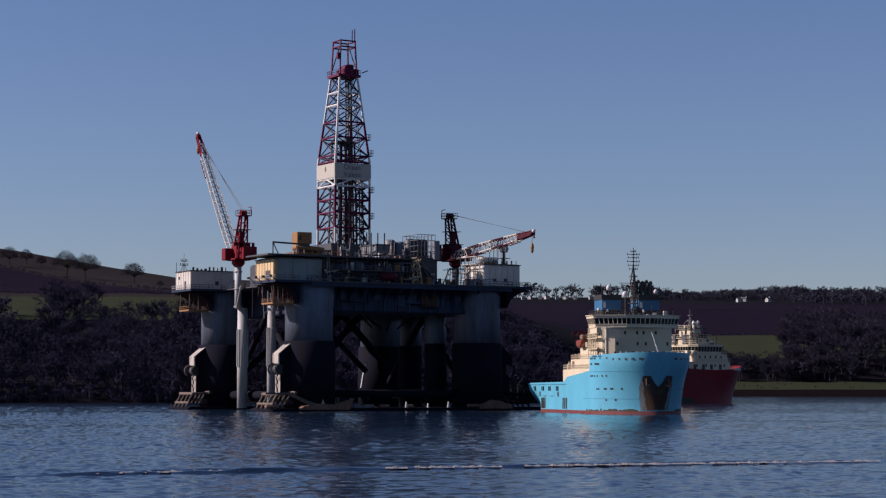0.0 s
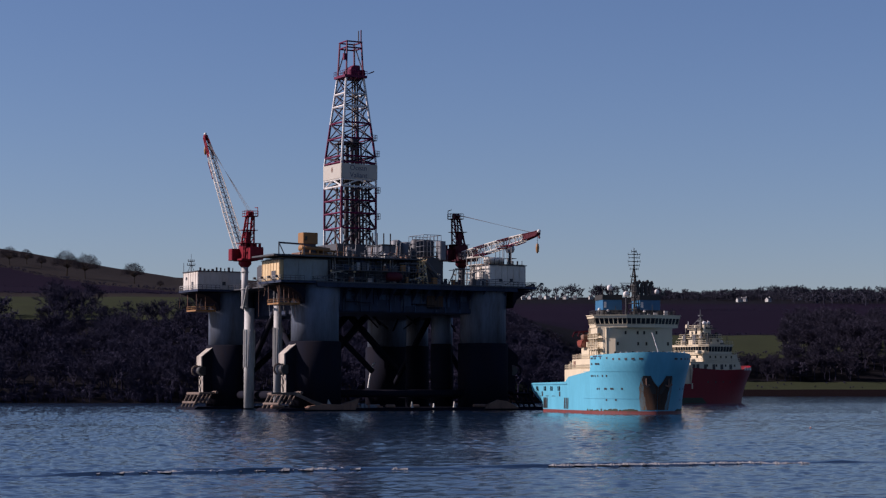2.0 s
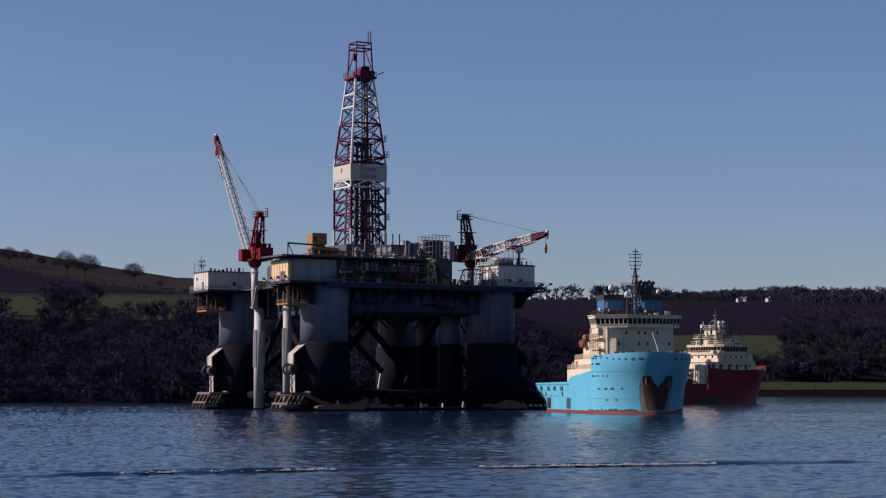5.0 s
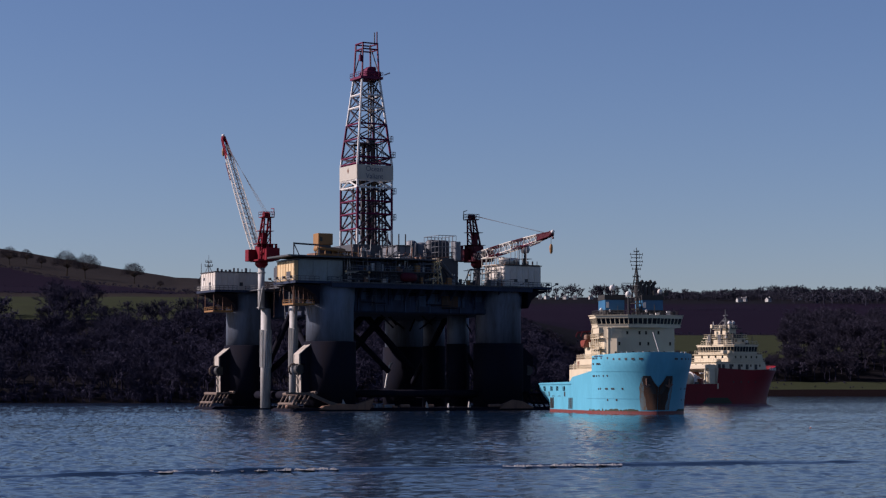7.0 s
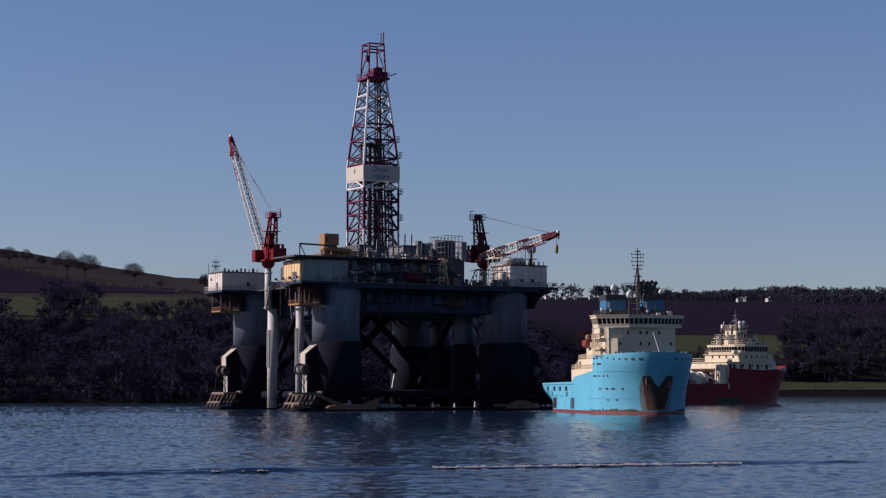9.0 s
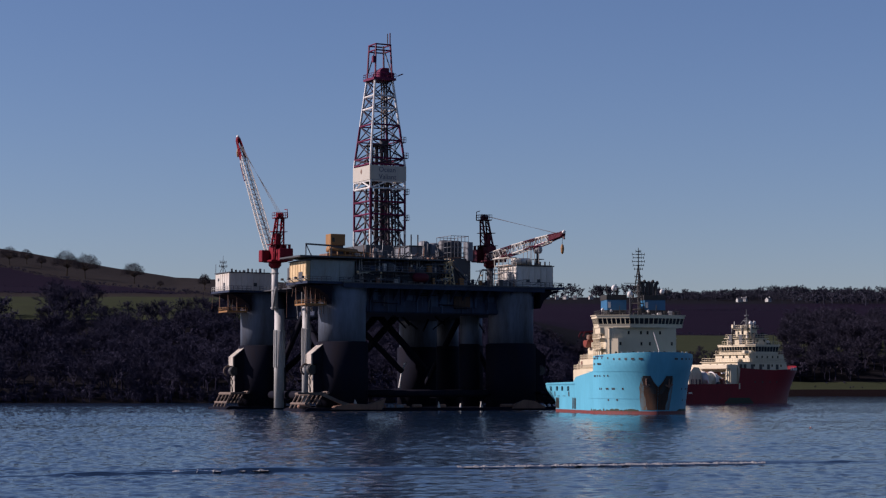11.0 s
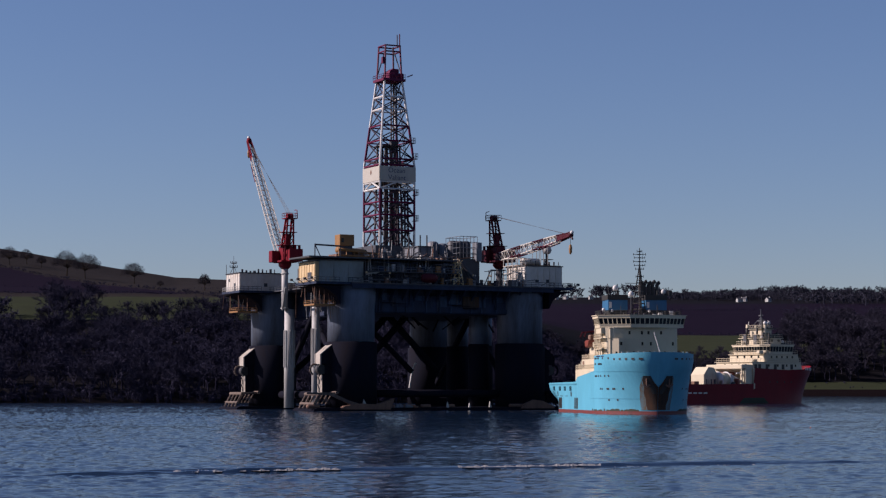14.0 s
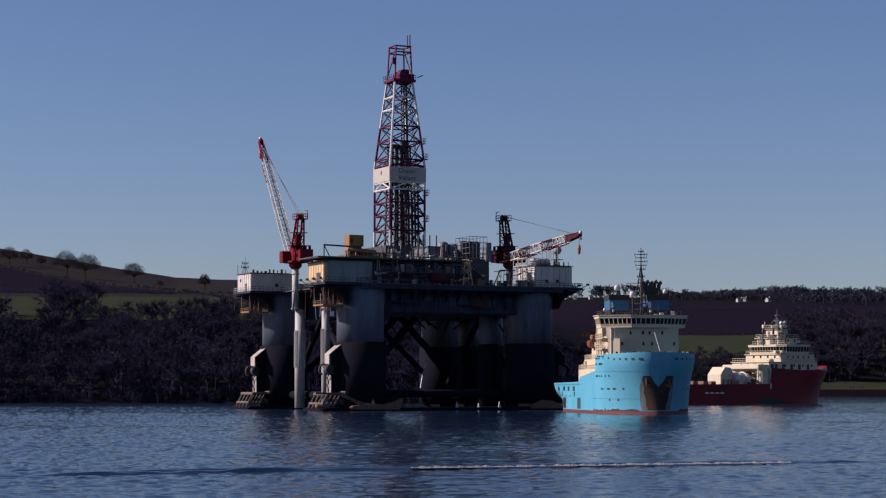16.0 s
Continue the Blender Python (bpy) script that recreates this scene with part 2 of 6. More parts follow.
def build_water():
    bm = nb()
    n = 40
    xs = [-4500 + 9000 * i / n for i in range(n + 1)]
    ys = [-1500, 0, 60, 120, 200, 320, 480, 640, 800, 1300, 1700]
    g = [[bm.verts.new((x, y, -0.06)) for x in xs] for y in ys]
    for a, b in zip(g, g[1:]):
        for i in range(n):
            bm.faces.new((a[i], a[i + 1], b[i + 1], b[i]))
    tagged(part("water", bm, "water"), "calm rippled blue firth water", "water", kind="structure")
    # the ripples of the nearer water: many small wind waves, with calmer lanes between
    rng = random.Random(5)
    d = [58.0]
    while d[-1] < 700:
        d.append(d[-1] * 1.0036)
    D, A = np.meshgrid(np.array(d), np.linspace(-0.25, 0.25, 560), indexing="ij")
    X, Y = A * D, D
    # long waves are weak everywhere; short ones follow the wind, fresher under the western hill and off the eastern shore
    west = np.clip((-0.04 - A) / 0.10, 0, 1)
    east = np.clip((A - 0.11) / 0.05, 0, 1)
    lane = np.sin(X * 0.021 + 0.7 * np.sin(Y * 0.013)) * np.sin(Y * 0.034 + 1.3 * np.sin(X * 0.017)) + 0.5 * np.sin(Y * 0.11 + X * 0.012)
    fresh = 1.15 + 0.5 * np.clip((D - 200) / 250, 0, 1) + west * (0.8 + 1.6 * np.clip((D - 120) / 300, 0, 1)) + east * 0.8 * np.clip((D - 250) / 250, 0, 1) + 0.55 * np.clip((A + 0.02) / 0.1, 0, 1) * np.clip((260 - D) / 120, 0, 1)
    Z = np.zeros_like(X)
    for count, short, long, slope, gain in ((34, 1.8, 5.5, 0.0088, 0.9 + 0.35 * lane), (80, 0.7, 2.2, 0.0112, (0.95 + 0.22 * lane) * fresh)):
        W = np.zeros_like(X)
        for _ in range(count):
            k = math.tau / (short * (long / short) ** rng.random())
            w = rng.gauss(-1.45, 0.85)
            W += slope / k * np.sin(k * (X * math.cos(w) + Y * math.sin(w)) + rng.uniform(0, 6.28))
        Z += W * gain
    me = bpy.data.meshes.new("water")
    r, c = X.shape
    I = np.arange(r * c).reshape(r, c)
    q = np.stack([I[:-1, :-1], I[:-1, 1:], I[1:, 1:], I[1:, :-1]], -1).reshape(-1, 4)
    me.vertices.add(r * c)
    me.vertices.foreach_set("co", np.stack([X, Y, Z], -1).ravel())
    me.loops.add(q.size)
    me.loops.foreach_set("vertex_index", q.ravel().astype(np.int32))
    me.polygons.add(len(q))
    me.polygons.foreach_set("loop_start", np.arange(0, q.size, 4, dtype=np.int32))
    me.polygons.foreach_set("loop_total", np.full(len(q), 4, dtype=np.int32))
    me.polygons.foreach_set("use_smooth", np.ones(len(q), dtype=bool))
    me.update(calc_edges=True)
    me.materials.append(M["water"])
    return tagged(new("water", me), "small wind ripples on the blue firth", "water", kind="structure")


ripples = build_water()
build_land()


# ---- the drilling rig: x along the pontoons, y across, z = 0 at the water ----
rig = tagged(new("drilling_rig"), "semi-submersible drilling rig with tall red and white derrick, afloat", "oil rig")
U0, U1, V0, V1 = -21.4, 23.9, -24.45, 24.45
DECK = 29.8


def build_columns():
    for v in (V0, V1):
        bm = nb()
        prism(bm, ((-33.5, -2), (42, -2), (45, 0.3), (42, 0.75), (-32.6, 0.75), (-33.5, 0.3)), v - 6.2, v + 6.2)
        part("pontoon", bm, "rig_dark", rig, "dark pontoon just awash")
    for u in (U0, U1):
        for v in (V0, V1):
            out = -1 if u < 0 else 1
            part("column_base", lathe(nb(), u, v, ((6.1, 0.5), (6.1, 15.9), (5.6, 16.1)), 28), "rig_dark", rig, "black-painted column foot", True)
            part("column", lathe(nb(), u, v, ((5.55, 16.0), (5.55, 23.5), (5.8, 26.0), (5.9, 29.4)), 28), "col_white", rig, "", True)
            e = u + out * 5.2
            bm = nb()
            prism(bm, ((e, 24.6), (e + out * 1.0, 26.6), (e + out * 3.2, 28.1), (e + out * 6.2, 28.95), (e, 28.95)), v - 5.6, v + 5.6)
            # black stands in for the shade below the deck wing
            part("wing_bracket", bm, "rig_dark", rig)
            built = set(bpy.data.objects)
            # sunlit tones for the western fittings, black for the shaded eastern copies
            pale, rack = ("fairlead_pale", "bolster") if out < 0 else ("rig_dark", "rig_dark")
            # fairlead up the outer side: a dark body, its sunlit outer faces painted pale, sheave between box and head
            x = u - 6.0                                    # shaped on the western side, turned over for the eastern columns
            bm = nb()
            prism(bm, ((x - 2.0, 4.2), (x + 1.2, 4.2), (x + 1.2, 11.2), (x - 1.2, 11.2), (x - 1.2, 8.4), (x - 2.0, 8.4)), v - 1.7, v + 0.9)
            fb = part("fairlead_box", bm, "rig_dark", rig, "dark fairlead box with sunlit outer faces painted pale")
            P_box("sunlit_outer_plate", pale, fb, x - 2.12, x - 2.004, v - 1.7, v + 0.9, 4.3, 8.3, label="pale plate for the sunlit outer face")
            head = nb()
            prism(head, ((x - 2.5, 10.9), (x + 1.2, 10.9), (x + 1.2, 15.4), (x + 0.4, 15.4), (x - 2.5, 13.1)), v - 1.9, v + 1.1)
            part("head", head, "rig_dark", fb)
            bm = nb()
            prism(bm, ((x - 2.62, 10.9), (x - 2.504, 10.9), (x - 2.504, 13.1), (x + 0.4, 15.41), (x + 0.35, 15.56), (x - 2.62, 13.2)), v - 1.95, v + 1.15)
            part("sloping_cap", bm, pale, fb, "sloping cap plate painted pale for sunlight")
            for w in (-1.95, 1.0):
                P_box("head_flange", pale, fb, x - 2.72, x - 2.4, v + w, v + w + 0.16, 10.7, 13.2)
            bm = nb()
            tube(bm, (x - 1.9, v - 1.3, 9.6), (x - 1.9, v + 0.5, 9.6), 1.15, n=16)
            tube(bm, (x - 1.9, v - 1.5, 9.6), (x - 1.9, v + 0.7, 9.6), 0.4, n=10)
            part("fairlead_wheel", bm, "black", fb)
            bm = nb()
            for k in range(7):
                a0, a1 = 1.2 + 0.45 * k, 1.2 + 0.45 * (k + 1)
                tube(bm, (x - 3.4 + 1.1 * math.cos(a0), v - 0.4, 9.6 + 1.25 * math.sin(a0)), (x - 3.4 + 1.1 * math.cos(a1), v - 0.4, 9.6 + 1.25 * math.sin(a1)), 0.24, n=6)
            part("chain_guide", bm, rack, fb)
            bm = nb()
            for k in range(5):
                tube(bm, (x - 2.3, v - 0.4, 4.4 + 0.9 * k), (x - 2.3 - 0.25 * (k % 2), v - 0.4, 5.3 + 0.9 * k), 0.16, n=5)
            part("anchor_chain", bm, "black", fb)
            # anchor bolster of bent pipe
            bm = nb()
            for w in (-4.6, -2.2, 0.2, 2.6):
                tube(bm, (x - 6.0, v + w, 0.6), (x - 4.2, v + w, 3.9), 0.22, n=6)
                tube(bm, (x - 4.2, v + w, 3.9), (x + 0.5, v + w, 4.2), 0.22, n=6)
                tube(bm, (x - 2.4, v + w, 1.6), (x - 0.8, v + w, 4.1), 0.16, n=6)
            tube(bm, (x - 4.2, v - 5.2, 3.9), (x - 4.2, v + 3.2, 3.9), 0.38, n=8)
            tube(bm, (x - 5.4, v - 5.2, 1.7), (x - 5.4, v + 3.2, 1.7), 0.3, n=8)
            tube(bm, (x + 0.2, v - 5.2, 4.2), (x + 0.2, v + 3.2, 4.2), 0.38, n=8)
            part("anchor_bolster", bm, rack, rig, "rusty pipe anchor rack")
            if out > 0:
                for ob in set(bpy.data.objects) - built:
                    ob.data.transform(Matrix.Translation((2 * u, 0, 0)) @ Matrix.Scale(-1, 4, (1, 0, 0)))
                    ob.data.flip_normals()


BRACES = (((-6.2, 0, 17.6), (0.6, 0, 24.6), 0.85), ((-1.2, 0, 24.4), (13.0, 0, 10.0), 0.85), ((-4.2, 0, 19.2), (6.4, 0, 9.4), 0.7), ((5.6, 0, 24.2), (-4.6, 0, 13.6), 0.85))
INNER = ((24.6, 10.0, 2.8), (26.4, 0.0, 2.6), (17.0, -16.0, 2.4))


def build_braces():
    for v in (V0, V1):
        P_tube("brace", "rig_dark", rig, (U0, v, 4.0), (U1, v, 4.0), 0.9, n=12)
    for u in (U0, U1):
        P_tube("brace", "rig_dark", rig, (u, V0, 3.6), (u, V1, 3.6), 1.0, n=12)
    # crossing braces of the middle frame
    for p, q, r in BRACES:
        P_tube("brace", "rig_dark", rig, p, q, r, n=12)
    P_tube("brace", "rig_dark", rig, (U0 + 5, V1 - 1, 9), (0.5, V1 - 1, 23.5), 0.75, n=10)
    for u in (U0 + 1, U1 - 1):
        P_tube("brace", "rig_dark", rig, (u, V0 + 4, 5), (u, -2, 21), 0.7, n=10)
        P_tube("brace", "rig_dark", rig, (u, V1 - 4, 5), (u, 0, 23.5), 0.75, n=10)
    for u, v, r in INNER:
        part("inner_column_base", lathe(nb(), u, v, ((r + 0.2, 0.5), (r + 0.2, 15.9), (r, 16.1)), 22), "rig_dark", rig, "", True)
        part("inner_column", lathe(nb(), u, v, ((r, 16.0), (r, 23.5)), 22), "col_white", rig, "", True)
    # pump caissons on the open side
    for u, v, r in ((-24, 7, 1.25), (-24, -9.5, 0.95)):
        cs = part("caisson", lathe(nb(), u, v, ((r, 0.4), (r, 24.8)), 20), "rig_grey", rig, "pale upright pump caisson pipe", True)
        for k in range(14):
            a = k * math.tau / 14
            c, s = math.cos(a), math.sin(a)
            P_tube("guard_rod", "rig_grey", cs, (u + (r + .1) * c, v + (r + .1) * s, 10.4), (u + (r + .1) * c, v + (r + .1) * s, 19.6), 0.13, n=4)


def build_deck():
    # hull painted navy to look shaded where the sun still reaches it
    hull = part("deck_hull", box(nb(), -16.5, 27.0, -27.0, 29.0, 23.0, DECK, bevel=0.3), "rig_navy", rig, "dark slate-blue box deck hull")
    for u, v in ((U0, V0), (U1, V0), (U0, V1), (U1, V1)):
        s = -1 if u < 0 else 1
        P_box("deck_wing", "rig_navy", rig, min(u - 4, u + s * 11.6), max(u + 4, u + s * 11.6), v - 6.2, v + 6.2, DECK - 0.5, DECK + 0.05)
    rng = random.Random(12)
    x = -16.4
    while x < 26.6:
        w = rng.uniform(1.6, 4.6)
        z0 = rng.choice((23.3, 24.6, 26.0))
        z1 = rng.choice((27.2, 28.4, 29.3))
        d = rng.uniform(0.06, 0.35)
        P_box("hull_panel", ("rig_blue", "rig_blue", "rig_dark", "rig_navy")[rng.randrange(4)], hull, x, min(x + w, 26.8), -27.0 - d, -26.95, z0, z1, bevel=0.05)
        x += w + rng.uniform(0.3, 2.4)
    for k in range(9):
        x = rng.uniform(-16, 20)
        z = rng.uniform(24, 28.6)
        P_box("hull_ledge", "rig_dark", hull, x, x + rng.uniform(2, 6), -27.7, -26.95, z, z + 0.18)
    P_box("edge_girder", "rig_navy", hull, -24.0, 29.8, -31.0, -30.6, DECK - 1.3, DECK - 0.2)
    for k in range(15):
        x = -15.5 + 3.05 * k
        bm = nb()
        prism(bm, ((-27.0, 25.6), (-27.0, 29.5), (-30.7, 29.5), (-30.7, 28.6)), x - 0.1, x + 0.1, axis="x")
        part("deck_bracket", bm, "rig_navy", hull)
    P_box("deck_plate", "steel_dark", rig, -24.2, 30.2, -31.2, 31.2, DECK - 0.25, DECK + 0.004)
    rail(rig, ((-24, -31), (30, -31), (30, 31), (-24, 31), (-24, -31)), DECK, mat="steel_dark")


def cabin(mat, dims, label, ribs=1.6, roof_mat="steel_dark", doors=()):
    """A deckhouse: walls with upright ribs, a proud roof edge, and doors or ports on its faces."""
    x0, x1, y0, y1, z0, z1 = dims
    h = P_box("deckhouse", mat, rig, *dims, bevel=0.12, label=label)
    n = max(2, round((x1 - x0) / ribs))
    for k in range(n + 1):
        x = x0 + 0.12 + (x1 - x0 - 0.24) * k / n
        P_box("wall_rib", mat, h, x - 0.07, x + 0.07, y0 - 0.09, y0 + 0.02, z0 + 0.1, z1 - 0.1)
    n = max(2, round((y1 - y0) / ribs))
    for k in range(n + 1):
        y = y0 + 0.12 + (y1 - y0 - 0.24) * k / n
        P_box("wall_rib", mat, h, x0 - 0.09, x0 + 0.02, y - 0.07, y + 0.07, z0 + 0.1, z1 - 0.1)
    P_box("roof", roof_mat, h, x0 - 0.25, x1 + 0.25, y0 - 0.25, y1 + 0.25, z1 - 0.02, z1 + 0.18)
    for f, a, z, w, hh in doors:
        if f == "front":
            P_box("door", "steel_dark", h, a - w / 2, a + w / 2, y0 - 0.13, y0 + 0.02, z, z + hh)
        else:
            P_box("door", "steel_dark", h, x0 - 0.13, x0 + 0.02, a - w / 2, a + w / 2, z, z + hh)
    return h


def post_lamp(x, y, z, h=2.5, mat="steel_dark"):
    bm = nb()
    tube(bm, (x, y, z), (x, y, z + h), 0.09, n=5)
    box(bm, x - 0.3, x + 0.3, y - 0.2, y + 0.2, z + h, z + h + 0.3)
    part("light_post", bm, mat, rig)


def tank(u, v, z0, z1, r, mat, label=""):
    t = part("tank", lathe(nb(), u, v, ((r * 0.9, z0), (r, z0 + 0.3), (r, z1 - 0.4), (r * 0.6, z1)), 18), mat, rig, label, True)
    for z in (z0 + (z1 - z0) * k / 4 for k in (1, 2, 3)):
        part("hoop", lathe(nb(), u, v, ((r + 0.06, z - 0.07), (r + 0.06, z + 0.07)), 18), mat, t)


def scaffold(x0, x1, y0, y1, z0, z1, nx, ny, nz, mat, r=0.09, name="scaffold"):
    """A cage of poles, each its own part."""
    X = [x0 + (x1 - x0) * i / nx for i in range(nx + 1)]
    Y = [y0 + (y1 - y0) * i / ny for i in range(ny + 1)]
    for x in X:
        for y in (Y if x in (x0, x1) else (y0, y1)):
            P_tube(name + "_pole", mat, rig, (x, y, z0), (x, y, z1), r, n=4)
    for k in range(1, nz + 1):
        z = z0 + (z1 - z0) * k / nz
        for y in (y0, y1):
            P_tube(name + "_bar", mat, rig, (x0, y, z), (x1, y, z), r, n=4)
        for x in (x0, x1):
            P_tube(name + "_bar", mat, rig, (x, y0, z), (x, y1, z), r, n=4)


def build_houses():
    rng = random.Random(3)
    cabin("rig_white", (-32, -20.4, 20.6, 30.1, DECK, 34.4), "white deckhouse with low flat roof", doors=(("front", -25, 31, 0.9, 0.9), ("side", 24, DECK + .1, 1.0, 2.0), ("side", 28, 32.5, 0.8, 0.7)))
    cabin("rig_white", (23.4, 33.6, -28.5, -19, DECK, 35.0), "white deckhouse with low flat roof", doors=(("front", 26.5, 31, .9, .7), ("front", 29.5, 31, .8, .8), ("side", -25, DECK + .1, 1.0, 2.0)))
    # one house in two tones: thin cream slab sunlit, grey body shaded
    cabin("cream_stain", (-32.4, -31.4, -28.5, -19, DECK, 34.6), "ochre-stained cream slab for the sunlit side of the deckhouse", doors=(("side", -25.5, DECK + .1, 2.2, 2.2),))
    cabin("rig_pale", (-31.3, -20, -28.3, -19, DECK, 34.9), "steel deckhouse in the grey of its shaded front", ribs=4)
    # open machinery level under the upper deck
    P_box("bulkhead", "steel_dark", rig, -19.8, 3.6, -22, 12, DECK, 35.3)
    P_box("upper_deck", "steel_dark", rig, -34.6, -19, -30.2, -18, 35.4, 35.75, label="dark steel upper deck plating")
    P_box("upper_deck", "steel_dark", rig, -19, 4, -30.2, 13, 35.4, 35.75, label="dark steel upper deck plating")
    P_box("walkway", "steel_dark", rig, -20, 4, -30.6, -28.6, 32.4, 32.6)
    rail(rig, ((-20, -30.6), (4, -30.6)), 32.6, mat="rig_slate", step=1.4)
    rail(rig, ((4, -30.1), (-22, -30.1)), 35.75, mat="steel_dark", step=1.6)
    for k in range(30):
        x = -19.6 + k * 0.78
        P_tube("riser_pipe", ("steel_dark", "rig_slate", "steel_dark", "rig_navy", "rig_grey")[rng.randrange(5)], rig, (x, -28.9, DECK), (x + rng.uniform(-.3, .3), -28.4, 35.4), rng.uniform(0.06, 0.15), n=6)
    for k in range(84):
        x, w = rng.uniform(-19, 22), rng.uniform(0.25, 1.3)
        lvl = DECK if rng.random() < 0.55 or x > 3 else 32.6
        y = rng.uniform(-30.4, -25) if lvl == DECK else rng.uniform(-30.2, -28.8)
        bm = nb()
        box(bm, x - w / 2, x + w / 2, y - 0.4, y + 0.4, lvl, lvl + rng.uniform(0.4, 1.9), bevel=0.06)
        part("equipment_box", bm, ("rig_slate", "rig_grey", "steel_dark", "rig_rust", "steel_dark", "rig_navy", "rig_slate", "steel_dark", "ochre")[rng.randrange(9)], rig)
    for k in range(46):
        x, z = rng.uniform(-19.5, 3.5), rng.choice((30.6, 31.7, 33.4, 34.6)) + rng.uniform(-.2, .2)
        P_tube("cable_run", ("steel_dark", "rig_slate", "rig_navy")[k % 3], rig, (x, -29.4, z), (min(4.0, x + rng.uniform(1.0, 5.0)), -29.4, z + rng.uniform(-.1, .1)), rng.uniform(0.05, 0.12), n=5)
    for k in range(18):
        x, z = rng.uniform(-22, 20), rng.choice((DECK + 0.9, DECK + 2.2, 33.8))
        P_box("valve_plate", ("rig_white", "rig_white", "cream_stain")[k % 3], rig, x, x + rng.uniform(.2, .5), -30.5, -30.35, z, z + rng.uniform(.2, .5))
    # upper level round the foot of the derrick
    bm = nb()
    box(bm, -22.6, -18.8, -20.5, -17.5, 39.0, 41.7, bevel=0.1)
    cb = part("control_cabin", bm, "ochre", rig, "ochre yellow boxy cabin")
    P_box("window", "glass", cb, -22.2, -21.6, -20.6, -20.48, 39.8, 40.8)
    P_box("cabin_stool", "steel_dark", rig, -22.3, -19.2, -20.2, -17.8, 36.9, 39.02)
    P_box("plinth", "rig_rust", rig, -23.6, -15.8, -20.8, -16.2, 35.75, 37.0)
    P_tube("pipe_bundle", "ochre", rig, (-22.8, -19.6, 38.2), (-15.4, -19.6, 37.6), 0.7, n=12)
    P_tube("pipe_bundle", "ochre", rig, (-22.4, -18.0, 38.2), (-15, -18.0, 37.6), 0.7, n=12)
    for k in range(6):
        x = -23.2 + k * 2.0
        P_tube("skid_post", "ochre", rig, (x, -21.4, 35.75), (x, -21.4, 38.0 - 0.15 * k), 0.16, n=5)
    P_tube("skid_beam", "ochre", rig, (-23.4, -21.4, 38.0), (-12.6, -21.4, 37.2), 0.26, n=6)
    P_tube("skid_beam", "ochre", rig, (-23.4, -21.4, 36.6), (-11.0, -21.4, 36.4), 0.2, n=6)
    for x, y, r in ((-13.2, -21.0, 0.7), (-11.6, -22.2, 0.55), (-9.8, -21.4, 0.6)):
        part("winch_drum", tube(nb(), (x, y, 36.7), (x, y + 2.0, 36.7), r, n=14), "steel_dark", rig, "", True)
    bm = nb()
    tube(bm, (-30.5, -24, 35.7), (-30.5, -24, 39.0), 0.14, n=6)
    tube(bm, (-30.5, -24, 38.8), (-24, -24, 38.6), 0.22, n=6)
    tube(bm, (-30.5, -24, 38.8), (-29, -24, 35.9), 0.12, n=6)
    tube(bm, (-24, -24, 38.6), (-24, -24, 35.7), 0.12, n=6)
    part("davit_frame", bm, "steel_dark", rig)
    for k in range(44):
        x, y = rng.uniform(-16, 2.4), rng.uniform(-28, -8)
        w = rng.uniform(0.3, 1.0)
        bm = nb()
        box(bm, x - w, x + w, y - w * .6, y + w * .6, 35.75, 35.75 + rng.uniform(0.6, 2.6), bevel=0.1)
        part("equipment_box", bm, ("rig_grey", "rig_grey", "steel_dark", "rig_rust", "steel_dark", "rig_white", "red_dark")[rng.randrange(7)], rig)
    for x in (-13, -9, -6, -1, 2.5):
        post_lamp(x, -27, 35.75, rng.uniform(2, 3.6))
    # loose pipework, cable trays and small masts over the upper deck and along the hull
    for k in range(46):
        x, y = rng.uniform(-17, 6), rng.uniform(-29.5, -22)
        L = rng.uniform(1.0, 4.5)
        up = rng.random() < 0.45
        q = (x + rng.uniform(-.5, .5), y, 35.8 + L) if up else (x + L, y + rng.uniform(-.6, .6), 36.2 + rng.uniform(0, 1.6))
        P_tube("pipework", ("steel_dark", "rig_grey", "rig_rust", "steel_dark")[k % 4], rig, (x, y, 35.75 if up else 36.2), q, rng.uniform(0.06, 0.16), n=5)
    for k in range(40):
        x = rng.uniform(-24, 28)
        z = rng.uniform(DECK, 33.5)
        P_tube("pipework", ("steel_dark", "rig_grey", "steel_dark")[k % 3], rig, (x, -30.4 + rng.uniform(0, .8), z), (x + rng.uniform(0.5, 4.0), -30.2, z + rng.uniform(-.6, .9)), rng.uniform(0.05, 0.14), n=5)
    for k in range(26):
        x = rng.uniform(-15, 26)
        P_tube("hull_pipe", ("rig_blue", "rig_dark", "steel_dark", "rig_navy")[k % 4], rig, (x, -27.5, rng.uniform(26, 29.4)), (x + rng.uniform(-.15, .15), -27.5, 23.4 + rng.uniform(0, 2.0)), rng.uniform(0.06, 0.16), n=5)
    for k in range(10):
        x, y = rng.uniform(-20, 24), rng.uniform(-22, 20)
        P_tube("under_brace", "rig_dark", rig, (x, y, 23.2), (x + rng.uniform(-7, 7), y + rng.uniform(-5, 5), 23.2 - rng.uniform(1.5, 4)), rng.uniform(0.12, 0.25), n=6)
    # mud and cement block right of the derrick
    cabin("rig_slate", (-2.0, 2.0, -21, -13, 35.75, 39.4), "grey shaker house", ribs=2)
    for k, u in enumerate((3.6, 6.2)):
        tank(u, -17.5, DECK, 41.0 - k * 0.4, 1.35, "rig_slate", "grey upright bulk tank")
    for x in (-4.6, -3.4, -1.6, 0.2):
        bm = nb()
        tube(bm, (x, -21, 35.75), (x, -21, 42.2), 0.16, n=6)
        part("vent_pipe", bm, "steel_dark", rig)
